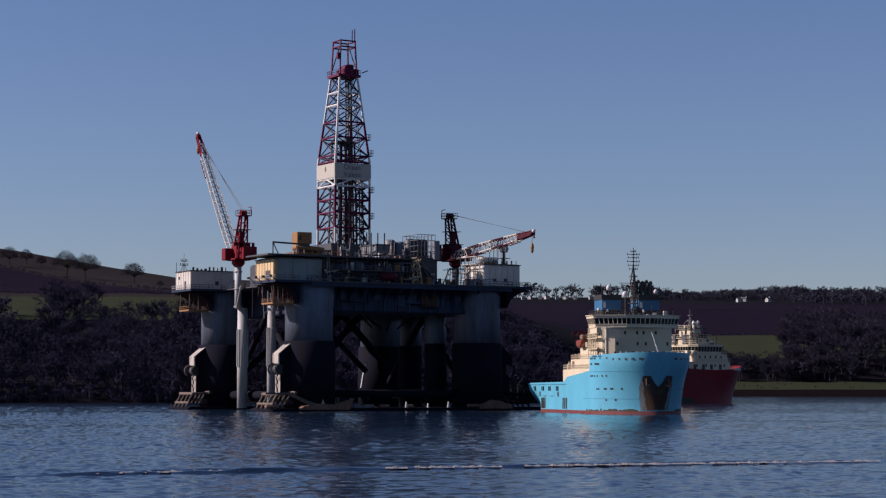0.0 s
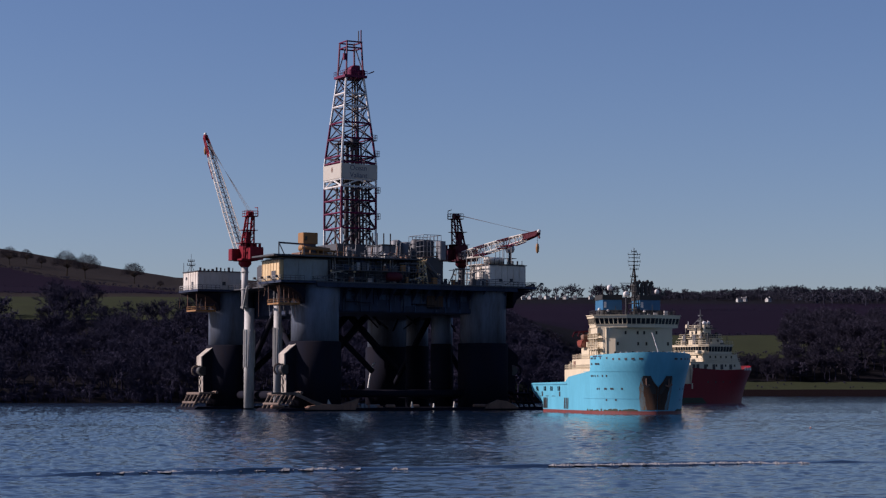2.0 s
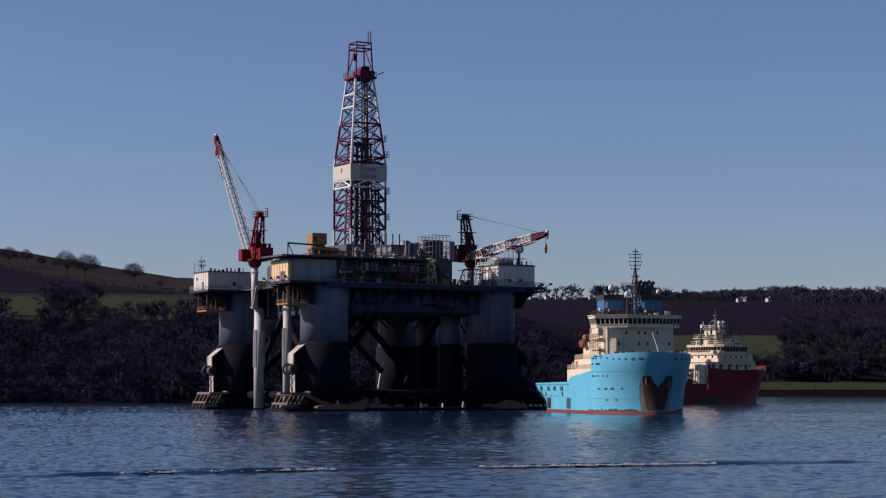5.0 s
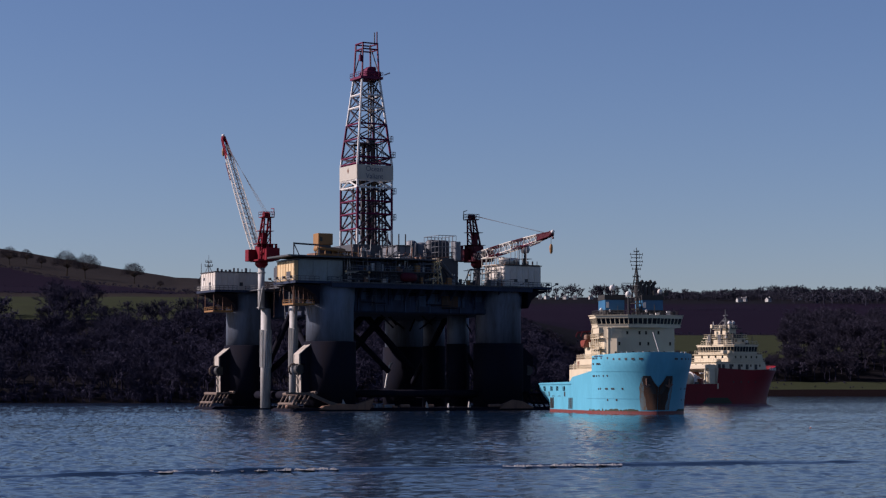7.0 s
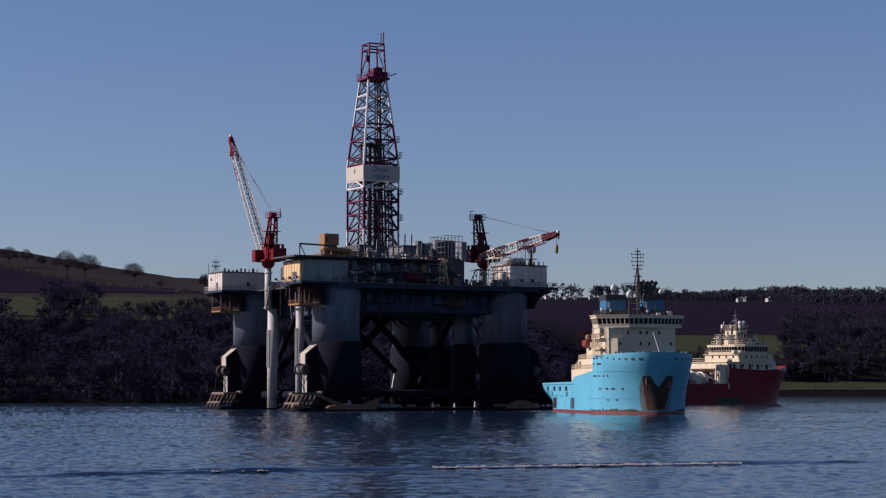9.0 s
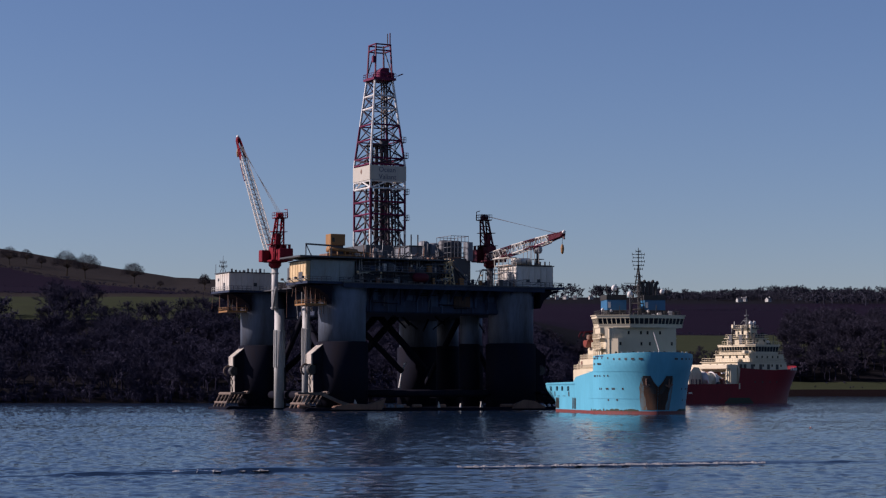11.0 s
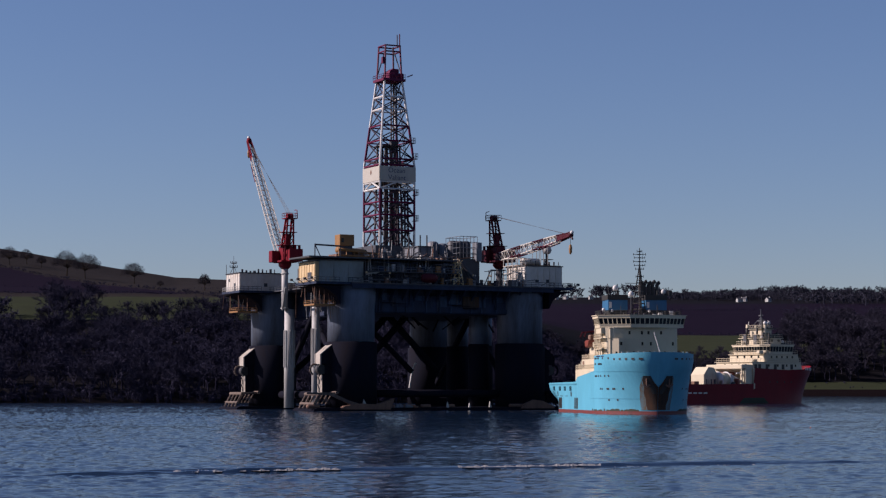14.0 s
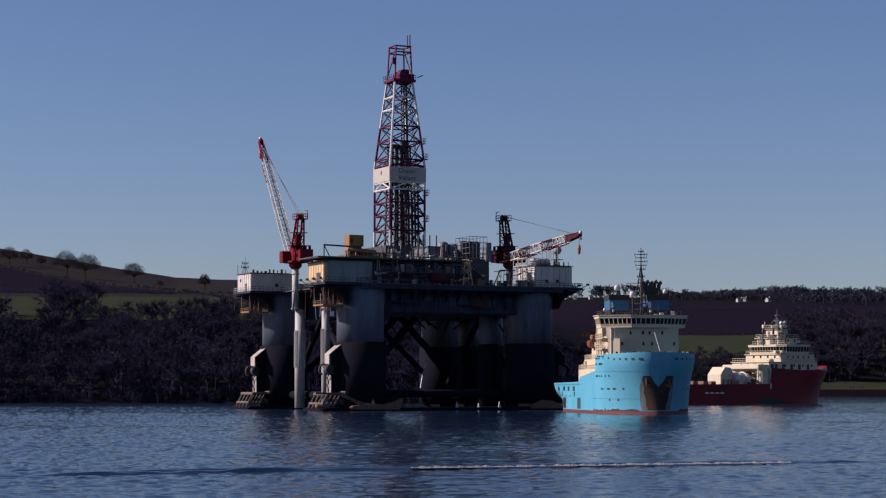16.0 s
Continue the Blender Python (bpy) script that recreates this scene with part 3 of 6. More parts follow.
    P_box("block_house", "steel_dark", rig, 7.4, 13.0, -24, -14.5, DECK, 36.6, label="dark machinery block")
    scaffold(7.4, 12.2, -24.5, -17, 36.6, 42.0, 5, 4, 4, "rig_slate", 0.07)
    for k in range(3):
        tank(8.0 + 1.7 * k, -19.5, 36.6, 41.2, 1.3, "steel_dark")
    P_box("cooler", "rig_slate", rig, 11.8, 13.2, -25, -22.5, 36.0, 40.6, bevel=0.1)
    # lattice stand of pale pipe and slanting burner struts
    bm = nb()
    for i in (-1, 1):
        for j in (-1, 1):
            tube(bm, (4.2 + i * 1.3, -29 + j * 1.0, DECK), (4.2 + i * 0.5, -29 + j * 0.4, 36.0), 0.16, n=5)
    for z in (31.5, 33.4, 35.0):
        box(bm, 3.2, 5.2, -29.8, -28.2, z, z + 0.15)
    for k in range(3):
        tube(bm, (3.0, -29.9, 30 + 1.9 * k), (5.3, -29.9, 31.9 + 1.9 * k), 0.1, n=4)
        tube(bm, (5.3, -29.9, 30 + 1.9 * k), (3.0, -29.9, 31.9 + 1.9 * k), 0.1, n=4)
    part("lattice_stand", bm, "cream_stain", rig, "pale ochre lattice stand")
    P_tube("strut", "steel_dark", rig, (6.4, -27, 35.6), (10.4, -29, DECK), 0.42, n=8)
    P_tube("strut", "steel_dark", rig, (7.0, -25, 36.0), (11.2, -25, DECK), 0.35, n=8)
    bm = nb()
    lathe(bm, 0, 0, ((0.3, -2.0), (0.9, -1.7), (1.1, -1), (1.1, 1.2), (0.8, 1.9), (0.3, 2.2)), 14)
    bmesh.ops.transform(bm, matrix=pose(-4.4, -31.4, 31.2, 0, 90, 0), verts=bm.verts)
    part("lifeboat", bm, "red_dark", rig, "dark red enclosed lifeboat", True)
    # stairs beside the second crane
    bm = nb()
    tube(bm, (10.8, -30.6, DECK), (12.6, -30.6, 33.6), 0.15, n=5)
    tube(bm, (12.6, -30.6, 33.6), (16.6, -30.6, 33.6), 0.15, n=5)
    for k in range(6):
        tube(bm, (11.8 + .8 * k, -30.6, DECK), (12.1 + .8 * k, -30.6, 33.6), 0.09, n=4)
    part("stair_frame", bm, "steel_dark", rig)
    # roof gear
    part("radome", lathe(nb(), 32.2, -23.5, ((0.3, 38.4), (0.9, 38.6), (1.2, 39.4), (0.95, 40.3), (0.3, 40.7)), 14), "rig_grey", rig, "grey satellite dome", True)
    bm = nb()
    tube(bm, (32.2, -23.5, 35.1), (32.2, -23.5, 38.5), 0.35, n=8)
    for a in range(4):
        tube(bm, (32.2 + 1.2 * math.cos(a * 1.57), -23.5 + 1.2 * math.sin(a * 1.57), 35.1), (32.2, -23.5, 37.2), 0.09, n=4)
    box(bm, 31.0, 33.4, -24.7, -22.3, 37.0, 37.12)
    part("radome_stand", bm, "steel_dark", rig)
    P_tube("roof_tank", "rig_white", rig, (23.4, -26.4, 36.2), (28.2, -26.4, 36.2), 0.85, n=14)
    scaffold(27.8, 30.2, -27.4, -24, 35.2, 40.0, 2, 1, 1, "rig_grey", 0.1)
    P_box("roof_grating", "ochre", rig, 23.6, 33.4, -28.3, -19.2, 35.2, 35.32)
    scaffold(21.6, 23.8, -27.6, -20.5, DECK, 37.0, 2, 3, 4, "rig_white", 0.1, "access_tower")
    bm = nb()
    tube(bm, (-31.4, 26.5, 34.5), (-31.4, 26.5, 37.4), 0.12, n=5)
    tube(bm, (-31.4, 26.5, 37.2), (-31.4, 26.5, 39.0), 0.05, n=4)
    for z, w in ((36.1, 1.0), (37.1, 0.8)):
        tube(bm, (-31.4 - w, 26.5, z), (-31.4 + w, 26.5, z), 0.08, n=4)
        for e in (-w, -0.4 * w, 0.5 * w, w):
            tube(bm, (-31.4 + e, 26.5, z), (-31.4 + e, 26.5, z + 0.55), 0.1, n=4)
    for e in (-0.9, 0.9):
        tube(bm, (-31.4 + e, 26.5, 34.5), (-31.4, 26.5, 36.6), 0.07, n=4)
    tube(bm, (-33.0, 27.5, 34.2), (-33.0, 27.5, 36.8), 0.07, n=4)
    part("aerial_mast", bm, "steel_dark", rig)
    for k in range(9):
        x = -31 + k * 1.1
        bm = nb()
        tube(bm, (x, 21.5, 34.5), (x, 21.5, 34.8 + rng.uniform(.1, .9)), rng.uniform(.1, .4), n=6)
        part("roof_vent", bm, "steel_dark", rig)
    for k in range(7):
        x = 25.2 + k * 1.3
        P_tube("roof_vent", "steel_dark", rig, (x, -27.8, 35.2), (x, -27.8, 35.5 + rng.uniform(.4, 1.3)), rng.uniform(.08, .22), n=6)
    for b in (V1, V0):
        u = -32.9
        rail(rig, ((u, b - 6.1), (u, b + 6.1)), DECK, mat="rig_grey", step=1.2)
        rail(rig, ((u, b - 6.1), (-27, b - 6.1)), DECK, mat="steel_dark", step=1.2)
        # hanging ochre work platform with its hangers, and the tangle of hoses beside it
        P_box("hanging_platform", "ochre", rig, -32.4, -27.0, b - 3.6, b + 2.4, 24.4, 24.8, label="ochre hanging work platform")
        rail(rig, ((-27, b - 3.6), (-32.4, b - 3.6), (-32.4, b + 2.4)), 24.8, h=0.8, mat="ochre", step=1.4)
        for x in (-32.2, -29.8, -27.4):
            for y in (b - 3.5, b + 2.3):
                P_tube("hanger", "rig_rust", rig, (x, y, 24.8), (x, y, 29.2), 0.1, n=4)
        for k in range(20 if b < 0 else 5):
            x, y = -32.4 + rng.uniform(0, 5.0), b + rng.uniform(-4, 9)
            P_tube("hose", ("steel_dark", "rig_rust", "rig_grey")[k % 3], rig, (x, y, 29.2), (x + rng.uniform(-.7, .7), y + rng.uniform(-.7, .7), 29.2 - rng.uniform(2, 8 if b < 0 else 4)), rng.uniform(0.04, 0.11), n=5)
    rail(rig, ((35.4, V0 - 6.1), (35.4, V0 + 6.1)), DECK, mat="steel_dark", step=1.2)
    rail(rig, ((30, V0 - 6.1), (35.4, V0 - 6.1)), DECK, mat="steel_dark", step=1.2)
    # floodlight brackets over the edge
    for x in (-32.8, 35.4):
        for k in range(4):
            bm = nb()
            y = V0 - 6 + 4 * k
            tube(bm, (x, y, 29.8), (x + (1.6 if x > 0 else -1.2), y, 30.6), 0.09, n=4)
            box(bm, x + (1.3 if x > 0 else -1.6), x + (1.9 if x > 0 else -1.0), y - .3, y + .3, 30.4, 30.9)
            part("floodlight_bracket", bm, "steel_dark", rig)
    # plating seams and pads on the deck hull front
    for k in range(11):
        x = -15.4 + 3.95 * k + 0.9 * math.sin(k * 2.3)
        P_box("stiffener", "rig_blue", rig, x - 0.12, x + 0.12, -27.3, -26.98, 23.2, 29.3)
    P_box("sign_plate", "rust_stain", rig, 6.6, 11.0, -27.6, -27.45, 24.6, 27.2, label="dull brown plate")
    for z in (26.9,):
        P_box("hull_rail", "rig_blue", rig, -16.4, 26.9, -27.3, -26.98, z, z + 0.16)
    P_tube("stair_pipe", "rig_grey", rig, (-31.5, -8.6, 29.4), (-28.8, -0.1, 24.4), 0.24, n=8)
    P_tube("drain_pipe", "steel_dark", rig, (29.9, -21, 28), (30.8, -21, 6), 0.16, n=6)
    P_tube("drain_pipe", "steel_dark", rig, (30.4, -19.8, 28), (31.8, -20, 6), 0.12, n=6)
    # white discharge hose inside, and small gear left on the pontoons
    bm = nb()
    arc = [(16.5 - 0.33 * k, 18.0, 11.8 - 0.18 * k * k) for k in range(7)]
    for p, q in zip(arc, arc[1:]):
        tube(bm, p, q, 0.24, n=7)
    part("discharge_jet", bm, "white", rig, "white jet of discharge water")
    bm = nb()
    prism(bm, ((-27.0, 0.4), (-25.8, 1.2), (-21.5, 1.7), (-17.6, 1.5), (-14.9, 2.3), (-13.3, 2.9), (-13.8, 1.4), (-14.3, 0.3)), -31.4, -29.6)
    part("pontoon_shoe", bm, "rig_rust", rig, "rusty upturned steel shoe on the pontoon")
    bm = nb()
    prism(bm, ((-35.3, 4.3), (-29.2, 4.3), (-24.6, 2.4), (-20.6, 1.2), (-23.6, 1.2), (-29.6, 3.7), (-35.3, 3.9)), -30.9, -30.3)
    part("bolster_arm", bm, "bolster", rig, "brown bolster arm sloping to the pontoon")
    for x, w, h in ((-20.6, 1.6, 1.5), (1.0, 0.6, 0.9), (6.8, 0.5, 0.5), (12.4, 0.7, 0.9)):
        bm = nb()
        prism(bm, ((x - w / 2, 0.7), (x + w / 2, 0.7), (x + w * 0.2, 0.9 + h * 0.4), (x - w * 0.2, 1.2 + h)), -30.8, -30.4)
        part("gusset", bm, "rig_grey", rig)
    bm = nb()
    prism(bm, ((20.6, 0.4), (21.8, 1.6), (24.0, 2.5), (26.6, 2.2), (29.5, 0.9), (30.0, 0.4)), -31.2, -29.4)
    part("pontoon_shoe", bm, "rig_rust", rig, "rusty rounded steel shoe on the pontoon")
    rng = random.Random(31)
    for k in range(14):
        x, w = -13.6 + k * 0.46 + rng.uniform(-.2, .2), rng.uniform(0.2, 0.6)
        P_box("mooring_fitting", ("rig_slate", "rig_rust", "rig_slate")[k % 3], rig, x - w, x + w, -30.9 + rng.uniform(-.2, .4), -30.0, 0.7, 0.85 + rng.uniform(.1, .7), bevel=0.1)
    for x, y, w in ((-9, -30, 1.6), (-4.6, -30, 1.2), (2, -30, 1.0), (20.5, -29.6, 2.4), (-33, -29, 1.6)):
        bm = nb()
        box(bm, x - w, x + w, y - 0.7, y + 0.5, 0.7, 1.5, bevel=0.25)
        part("pontoon_fitting", bm, "rig_rust", rig)


def build_derrick():
    zs = [40.5, 44.6, 48.4, 51.6, 54.9, 56.7, 60.9, 62.5, 67.1, 71.0, 75.2, 78.4, 82.7]
    def half(z):
        return 4.75 if z <= 61 else 4.75 + (2.4 - 4.75) * (z - 61) / (82.7 - 61)
    cor = ((-1, -1), (1, -1), (1, 1), (-1, 1))
    base = P_box("derrick", "steel_dark", rig, -7, 7, -7, 7, 35.8, 40.5, label="red and white lattice drilling derrick")
    for a, b in cor:
        for lo, hi in zip(zs, zs[1:]):
            white = lo >= 71 or 54 < lo < 62 or lo < 42 or (lo > 62 and (a, b) == (-1, -1))
            P_tube("leg", "white" if white else "derrick_red", base, (a * half(lo), b * half(lo), lo), (a * half(hi), b * half(hi), hi), 0.29, n=6)
    for k, (lo, hi) in enumerate(zip(zs, zs[1:])):
        for i in range(4):
            (a, b), (c, d) = cor[i], cor[(i + 1) % 4]
            h0, h1 = half(lo), half(hi)
            if k:
                P_tube("girt", "white" if lo > 75 or 54 < lo < 58 else "derrick_red", base, (a * h0, b * h0, lo), (c * h0, d * h0, lo), 0.24 if i in (0, 3) else 0.18, n=5)
            m = "white" if 54 < lo < 56 else "lattice_dark"
            mid = ((a + c) / 2, (b + d) / 2)
            if lo < 56:
                P_tube("brace", m, base, (a * h0, b * h0, lo), (mid[0] * h1, mid[1] * h1, hi), 0.21, n=5)
                P_tube("brace", m, base, (c * h0, d * h0, lo), (mid[0] * h1, mid[1] * h1, hi), 0.21, n=5)
                if lo < 52:
                    P_tube("brace", "derrick_red", base, (mid[0] * h0, mid[1] * h0, lo), ((a + mid[0]) / 2 * h1, (b + mid[1]) / 2 * h1, (lo + hi) / 2), 0.1, n=4)
            else:
                P_tube("brace", m, base, (a * h0, b * h0, lo), (c * h1, d * h1, hi), 0.16, n=5)
                P_tube("brace", m, base, (c * h0, d * h0, lo), (a * h1, b * h1, hi), 0.16, n=5)
    # name band
    for x0, x1, y0, y1 in ((-4.95, 4.95, -5.05, -4.95), (-4.95, 4.95, 4.95, 5.05), (-5.05, -4.95, -4.95, 4.95), (4.95, 5.05, -4.95, 4.95)):
        P_box("name_panel", "sign_cream", base, x0, x1, y0, y1, 56.9, 60.5)
    P_box("crown_platform", "derrick_red", base, -3.1, 3.1, -3.1, 3.1, 82.4, 83.0)
    bm = nb()
    for a, b in cor:
        tube(bm, (a * 2.35, b * 2.35, 83), (a * 2.0, b * 2.0, 91.5), 0.24, n=5)
    part("crown_frame", bm, "derrick_red", base)
    bm = nb()
    for z in (90, 91.5):
        for i in range(4):
            (a, b), (c, d) = cor[i], cor[(i + 1) % 4]
            tube(bm, (a * 2.1, b * 2.1, z), (c * 2.1, d * 2.1, z), 0.2, n=5)
    part("crown_beam", bm, "derrick_red", base)
    for k in range(16):
        x, y = -3.2 + 0.42 * k, (1.9, 2.6, 0.9, -1.2)[k % 4]
        P_tube("drill_pipe", ("steel_dark", "steel_dark", "rig_rust", "lattice_dark")[k * 7 % 4], base, (x, y, 40.5), (x * 0.8, y * 0.8, 66), 0.24, n=5)
    # setback racks of standing pipe, close together on the eastern side
    for k in range(22):
        x, y = 0.2 + 0.2 * k, (3.4, -2.4, 2.9, -3.4, 0.4)[k % 5]
        P_tube("standing_pipe", ("lattice_dark", "steel_dark", "lattice_dark")[k % 3], base, (x, y, 40.5), (x * 0.94, y * 0.94, 56.5 - (k * 7 % 5)), 0.17, n=5)
    for k in range(7):
        z = 42.0 + 2.1 * k
        P_tube("inner_girt", "lattice_dark", base, (0.0, -3.2, z), (4.4, -3.2, z), 0.12, n=4)
        P_tube("inner_brace", "lattice_dark", base, (0.0, -3.2, z), (4.4, -3.2, z + 2.1), 0.11, n=4)
        P_tube("inner_brace", "lattice_dark", base, (4.4, 3.2, z), (0.0, 3.2, z + 2.1), 0.11, n=4)
    # tan guide track up the middle
    for z in range(60, 82, 2):
        P_tube("track_rung", "bolster", base, (0.7, 0.3, z), (1.3, -0.4, z + 1.0), 0.12, n=4)
    for x in (0.55, 1.25):
        P_tube("track_rail", "bolster", base, (x, -0.2, 57), (x * 0.9, -0.2, 82.5), 0.13, n=5)
    # small work platforms and lamps on the eastern corner
    for z in (47.0, 53.5, 62.6, 66.6):
        h = half(z)
        P_box("corner_platform", "lattice_dark", base, h - 0.2, h + 1.0, -h - 0.5, -h + 1.0, z, z + 0.12)
        rail(base, ((h + 1.0, -h + 1.0), (h + 1.0, -h - 0.5), (h - 0.2, -h - 0.5)), z + 0.12, h=1.3, mat="lattice_dark", step=0.8)
    bm = nb()
    for x in (0.6, 1.5):
        tube(bm, (x, 0, 40.5), (x * 0.7, 0, 83), 0.12, n=5)
    tube(bm, (2.4, -1.0, 40.5), (1.6, -0.6, 82.5), 0.2, n=5)
    part("guide_rail", bm, "steel_dark", base)
    P_box("travelling_block", "steel_dark", base, 0.2, 1.8, -0.7, 0.7, 64.6, 67.6, bevel=0.2)
    P_box("monkey_board", "steel_dark", base, -3.2, 2.4, -2.6, 3.4, 66.0, 66.2)
    bm = nb()
    for z0 in range(41, 82, 3):
        h0, h1 = half(z0), half(z0 + 3)
        tube(bm, (h0 + .1, 0.5, z0), (h1 + .1, 0.5, z0 + 3), 0.09, n=4)
        tube(bm, (h0 + .1, -0.3, z0), (h1 + .1, -0.3, z0 + 3), 0.09, n=4)
        tube(bm, (h0 + .1, -0.3, z0 + 1), (h0 + .1, 0.5, z0 + 1), 0.06, n=4)
    tagged(part("ladder", bm, "steel_dark", base), kind="stuff")
    bm = nb()
    box(bm, -1.0, 3.2, -2.0, 2.2, 83.0, 84.6, bevel=0.2)
    box(bm, 0.2, 2.2, -1.2, 1.4, 84.6, 85.8, bevel=0.2)
    tube(bm, (0.4, -1.4, 84.6), (0.4, 1.4, 84.6), 1.0, n=14)
    tube(bm, (3.6, -2.8, 83.6), (5.0, -3.2, 84.2), 0.14, n=5)
    part("crown_block", bm, "derrick_red", base)
    rail(base, ((-3.1, -3.1), (3.1, -3.1), (3.1, 3.1), (-3.1, 3.1), (-3.1, -3.1)), 83.0, mat="derrick_red", step=1.2)
    P_box("lamp_box", "derrick_red", base, -2.9, -2.2, -2.2, -1.4, 86.8, 88.4)
    # panel seams and the lettering on the shaded face
    for k in range(1, 4):
        P_box("panel_seam", "rig_grey", base, -4.95 + 2.475 * k - .03, -4.95 + 2.475 * k + .03, -5.08, -5.05, 56.9, 60.5)
    for txt, x, z in (("Ocean", -2.65, 58.95), ("Valiant", -2.65, 57.15)):
        cu = bpy.data.curves.new("lettering", "FONT")
        cu.body, cu.size, cu.extrude, cu.align_x = txt, 1.78, 0.012, "LEFT"
        cu.materials.append(M["navy"])
        o = new("lettering", cu)
        o.parent = base
        o.matrix_local = pose(x, -5.07, z, 90, 0, 0)
    bm = nb()
    prism(bm, ((-0.5, 59.2), (0, 58.5), (0.5, 59.2), (0, 60.0)), -5.09, -5.05, axis="x")
    part("emblem", bm, "rig_rust", base)
    P_tube("aerial", "lattice_dark", base, (1.5, -1.4, 91), (1.5, -1.4, 94.4), 0.14)
    for a, b in cor:
        P_tube("crown_brace", "lattice_dark", base, (a * 2.3, b * 2.3, 84), (a * 1.0, -b * 0.2, 91.4), 0.15, n=5)
    P_tube("aerial", "derrick_red", base, (2.0, -1.8, 91), (2.0, -1.8, 94.6), 0.16)


def lattice(p, q, w0, w1, bays, mat, parent, name):
    """A square lattice girder: four chords and one lacing part."""
    p, q = Vector(p), Vector(q)
    d = (q - p).normalized()
    s = d.cross(Vector((0, 0, 1))).normalized()
    t = s.cross(d)
    def c(k, i):
        w = w0 + (w1 - w0) * k / bays
        a, b = ((-1, -1), (1, -1), (1, 1), (-1, 1))[i % 4]
        return p + (q - p) * (k / bays) + s * a * w / 2 + t * b * w / 2
    for i in range(4):
        P_tube(name + "_chord", mat, parent, c(0, i), c(bays, i), 0.13, n=5)
    bm = nb()
    for k in range(bays):
        for i in range(4):
            if (k + i) % 2:
                tube(bm, c(k, i), c(k + 1, i + 1), 0.065, n=4, caps=False)
            else:
                tube(bm, c(k, i + 1), c(k + 1, i), 0.065, n=4, caps=False)
            tube(bm, c(k, i), c(k, i + 1), 0.06, n=4, caps=False)
    tagged(part(name + "_lacing", bm, mat, parent), kind="stuff")


def build_crane(u, v, base_z, tip, red, ped, label, fwd):
    """A pedestal crane with a lattice boom to tip. fwd: unit vector in plan towards the boom; the cab hangs on its left."""
    fx, fy = fwd
    sx, sy = -fy, fx                       # sideways, towards the cab

    def at(a, b, z):
        """a metres forward, b towards the cab."""
        return (u + fx * a + sx * b, v + fy * a + sy * b, z)

    def block(name, a0, a1, b0, b1, z0, z1, parent, bevel=0.12, mat=red):
        (xa, ya, _), (xb, yb, _) = at(a0, b0, 0), at(a1, b1, 0)
        return P_box(name, mat, parent, min(xa, xb), max(xa, xb), min(ya, yb), max(ya, yb), z0, z1, bevel=bevel)

    tw = part("crane", lathe(nb(), u, v, ((0.9, base_z - 0.5), (1.3, base_z - 0.1), (1.6, base_z + 0.3), (1.6, base_z + 0.9), (1.45, base_z + 1.2)), 18), red, rig, label, True)
    pedestal = P_tube("pedestal", ped, tw, (u, v, 24.7), (u, v, base_z - 0.3), 0.82, n=18)
    for z in (25.0, 29.4, 33.6):
        part("collar", lathe(nb(), u, v, ((0.85, z - 0.14), (1.05, z - 0.08), (1.05, z + 0.12), (0.85, z + 0.18)), 18), ped, pedestal)
    # slewing platform, winch house, cab and engine box
    block("slewing_platform", -3.0, 2.4, -2.2, 2.2, base_z + 1.0, base_z + 1.5, tw)
    block("machinery_house", -1.8, 1.0, -1.3, 1.3, base_z + 1.5, base_z + 5.0, tw)
    block("winch_house", -2.0, -0.6, -0.6, 0.6, base_z + 5.0, base_z + 8.2, tw)
    cab = block("operator_cab", 0.2, 2.4, 1.3, 3.4, base_z + 1.1, base_z + 4.0, tw)
    block("cab_window", 2.4, 2.46, 1.6, 3.1, base_z + 2.2, base_z + 3.6, cab, 0.0, "glass")
    engine = block("engine_box", -4.4, -1.4, -3.0, 0.6, base_z + 1.2, base_z + 4.3, tw)
    for b in (-2.4, -1.3, -0.2):
        P_tube("exhaust_stub", red, engine, at(-3.4, b, base_z + 4.2), at(-3.4, b, base_z + 5.3), 0.36, n=8)
    winch = nb()
    tube(winch, at(1.3, -1.4, base_z + 2.2), at(1.3, 1.4, base_z + 2.2), 0.75, n=14)
    for b in (-1.4, 1.25):
        tube(winch, at(1.3, b, base_z + 2.2), at(1.3, b + 0.15, base_z + 2.2), 1.0, n=14)
    part("hoist_winch", winch, "lattice_dark", tw)
    # A-frame: upright front legs, leaning back legs, ties, ladder, head platform
    top = base_z + 11.9
    for b in (-1, 1):
        P_tube("frame_leg", red, tw, at(0.9, b * 1.2, base_z + 1.6), at(-2.4, b * 0.75, top), 0.26, n=6)
        P_tube("frame_leg", red, tw, at(-2.6, b * 1.2, base_z + 1.6), at(-3.6, b * 0.75, top), 0.22, n=6)
    for k in range(6):
        f, g = k / 6, (k + 1) / 6
        z0, z1 = base_z + 1.6 + (top - base_z - 1.6) * f, base_z + 1.6 + (top - base_z - 1.6) * g
        for b in (-1, 1):
            w0, w1 = b * (1.2 - 0.45 * f), b * (1.2 - 0.45 * g)
            P_tube("frame_tie", red, tw, at(0.9 - 3.3 * f, w0, z0), at(-2.6 - 1.0 * g, w1, z1), 0.13, n=5)
            P_tube("frame_tie", red, tw, at(0.9 - 3.3 * g, w1, z1), at(-2.6 - 1.0 * g, w1, z1), 0.13, n=5)
        P_tube("frame_tie", red, tw, at(0.9 - 3.3 * g, -(1.2 - 0.45 * g), z1), at(0.9 - 3.3 * g, 1.2 - 0.45 * g, z1), 0.14, n=5)
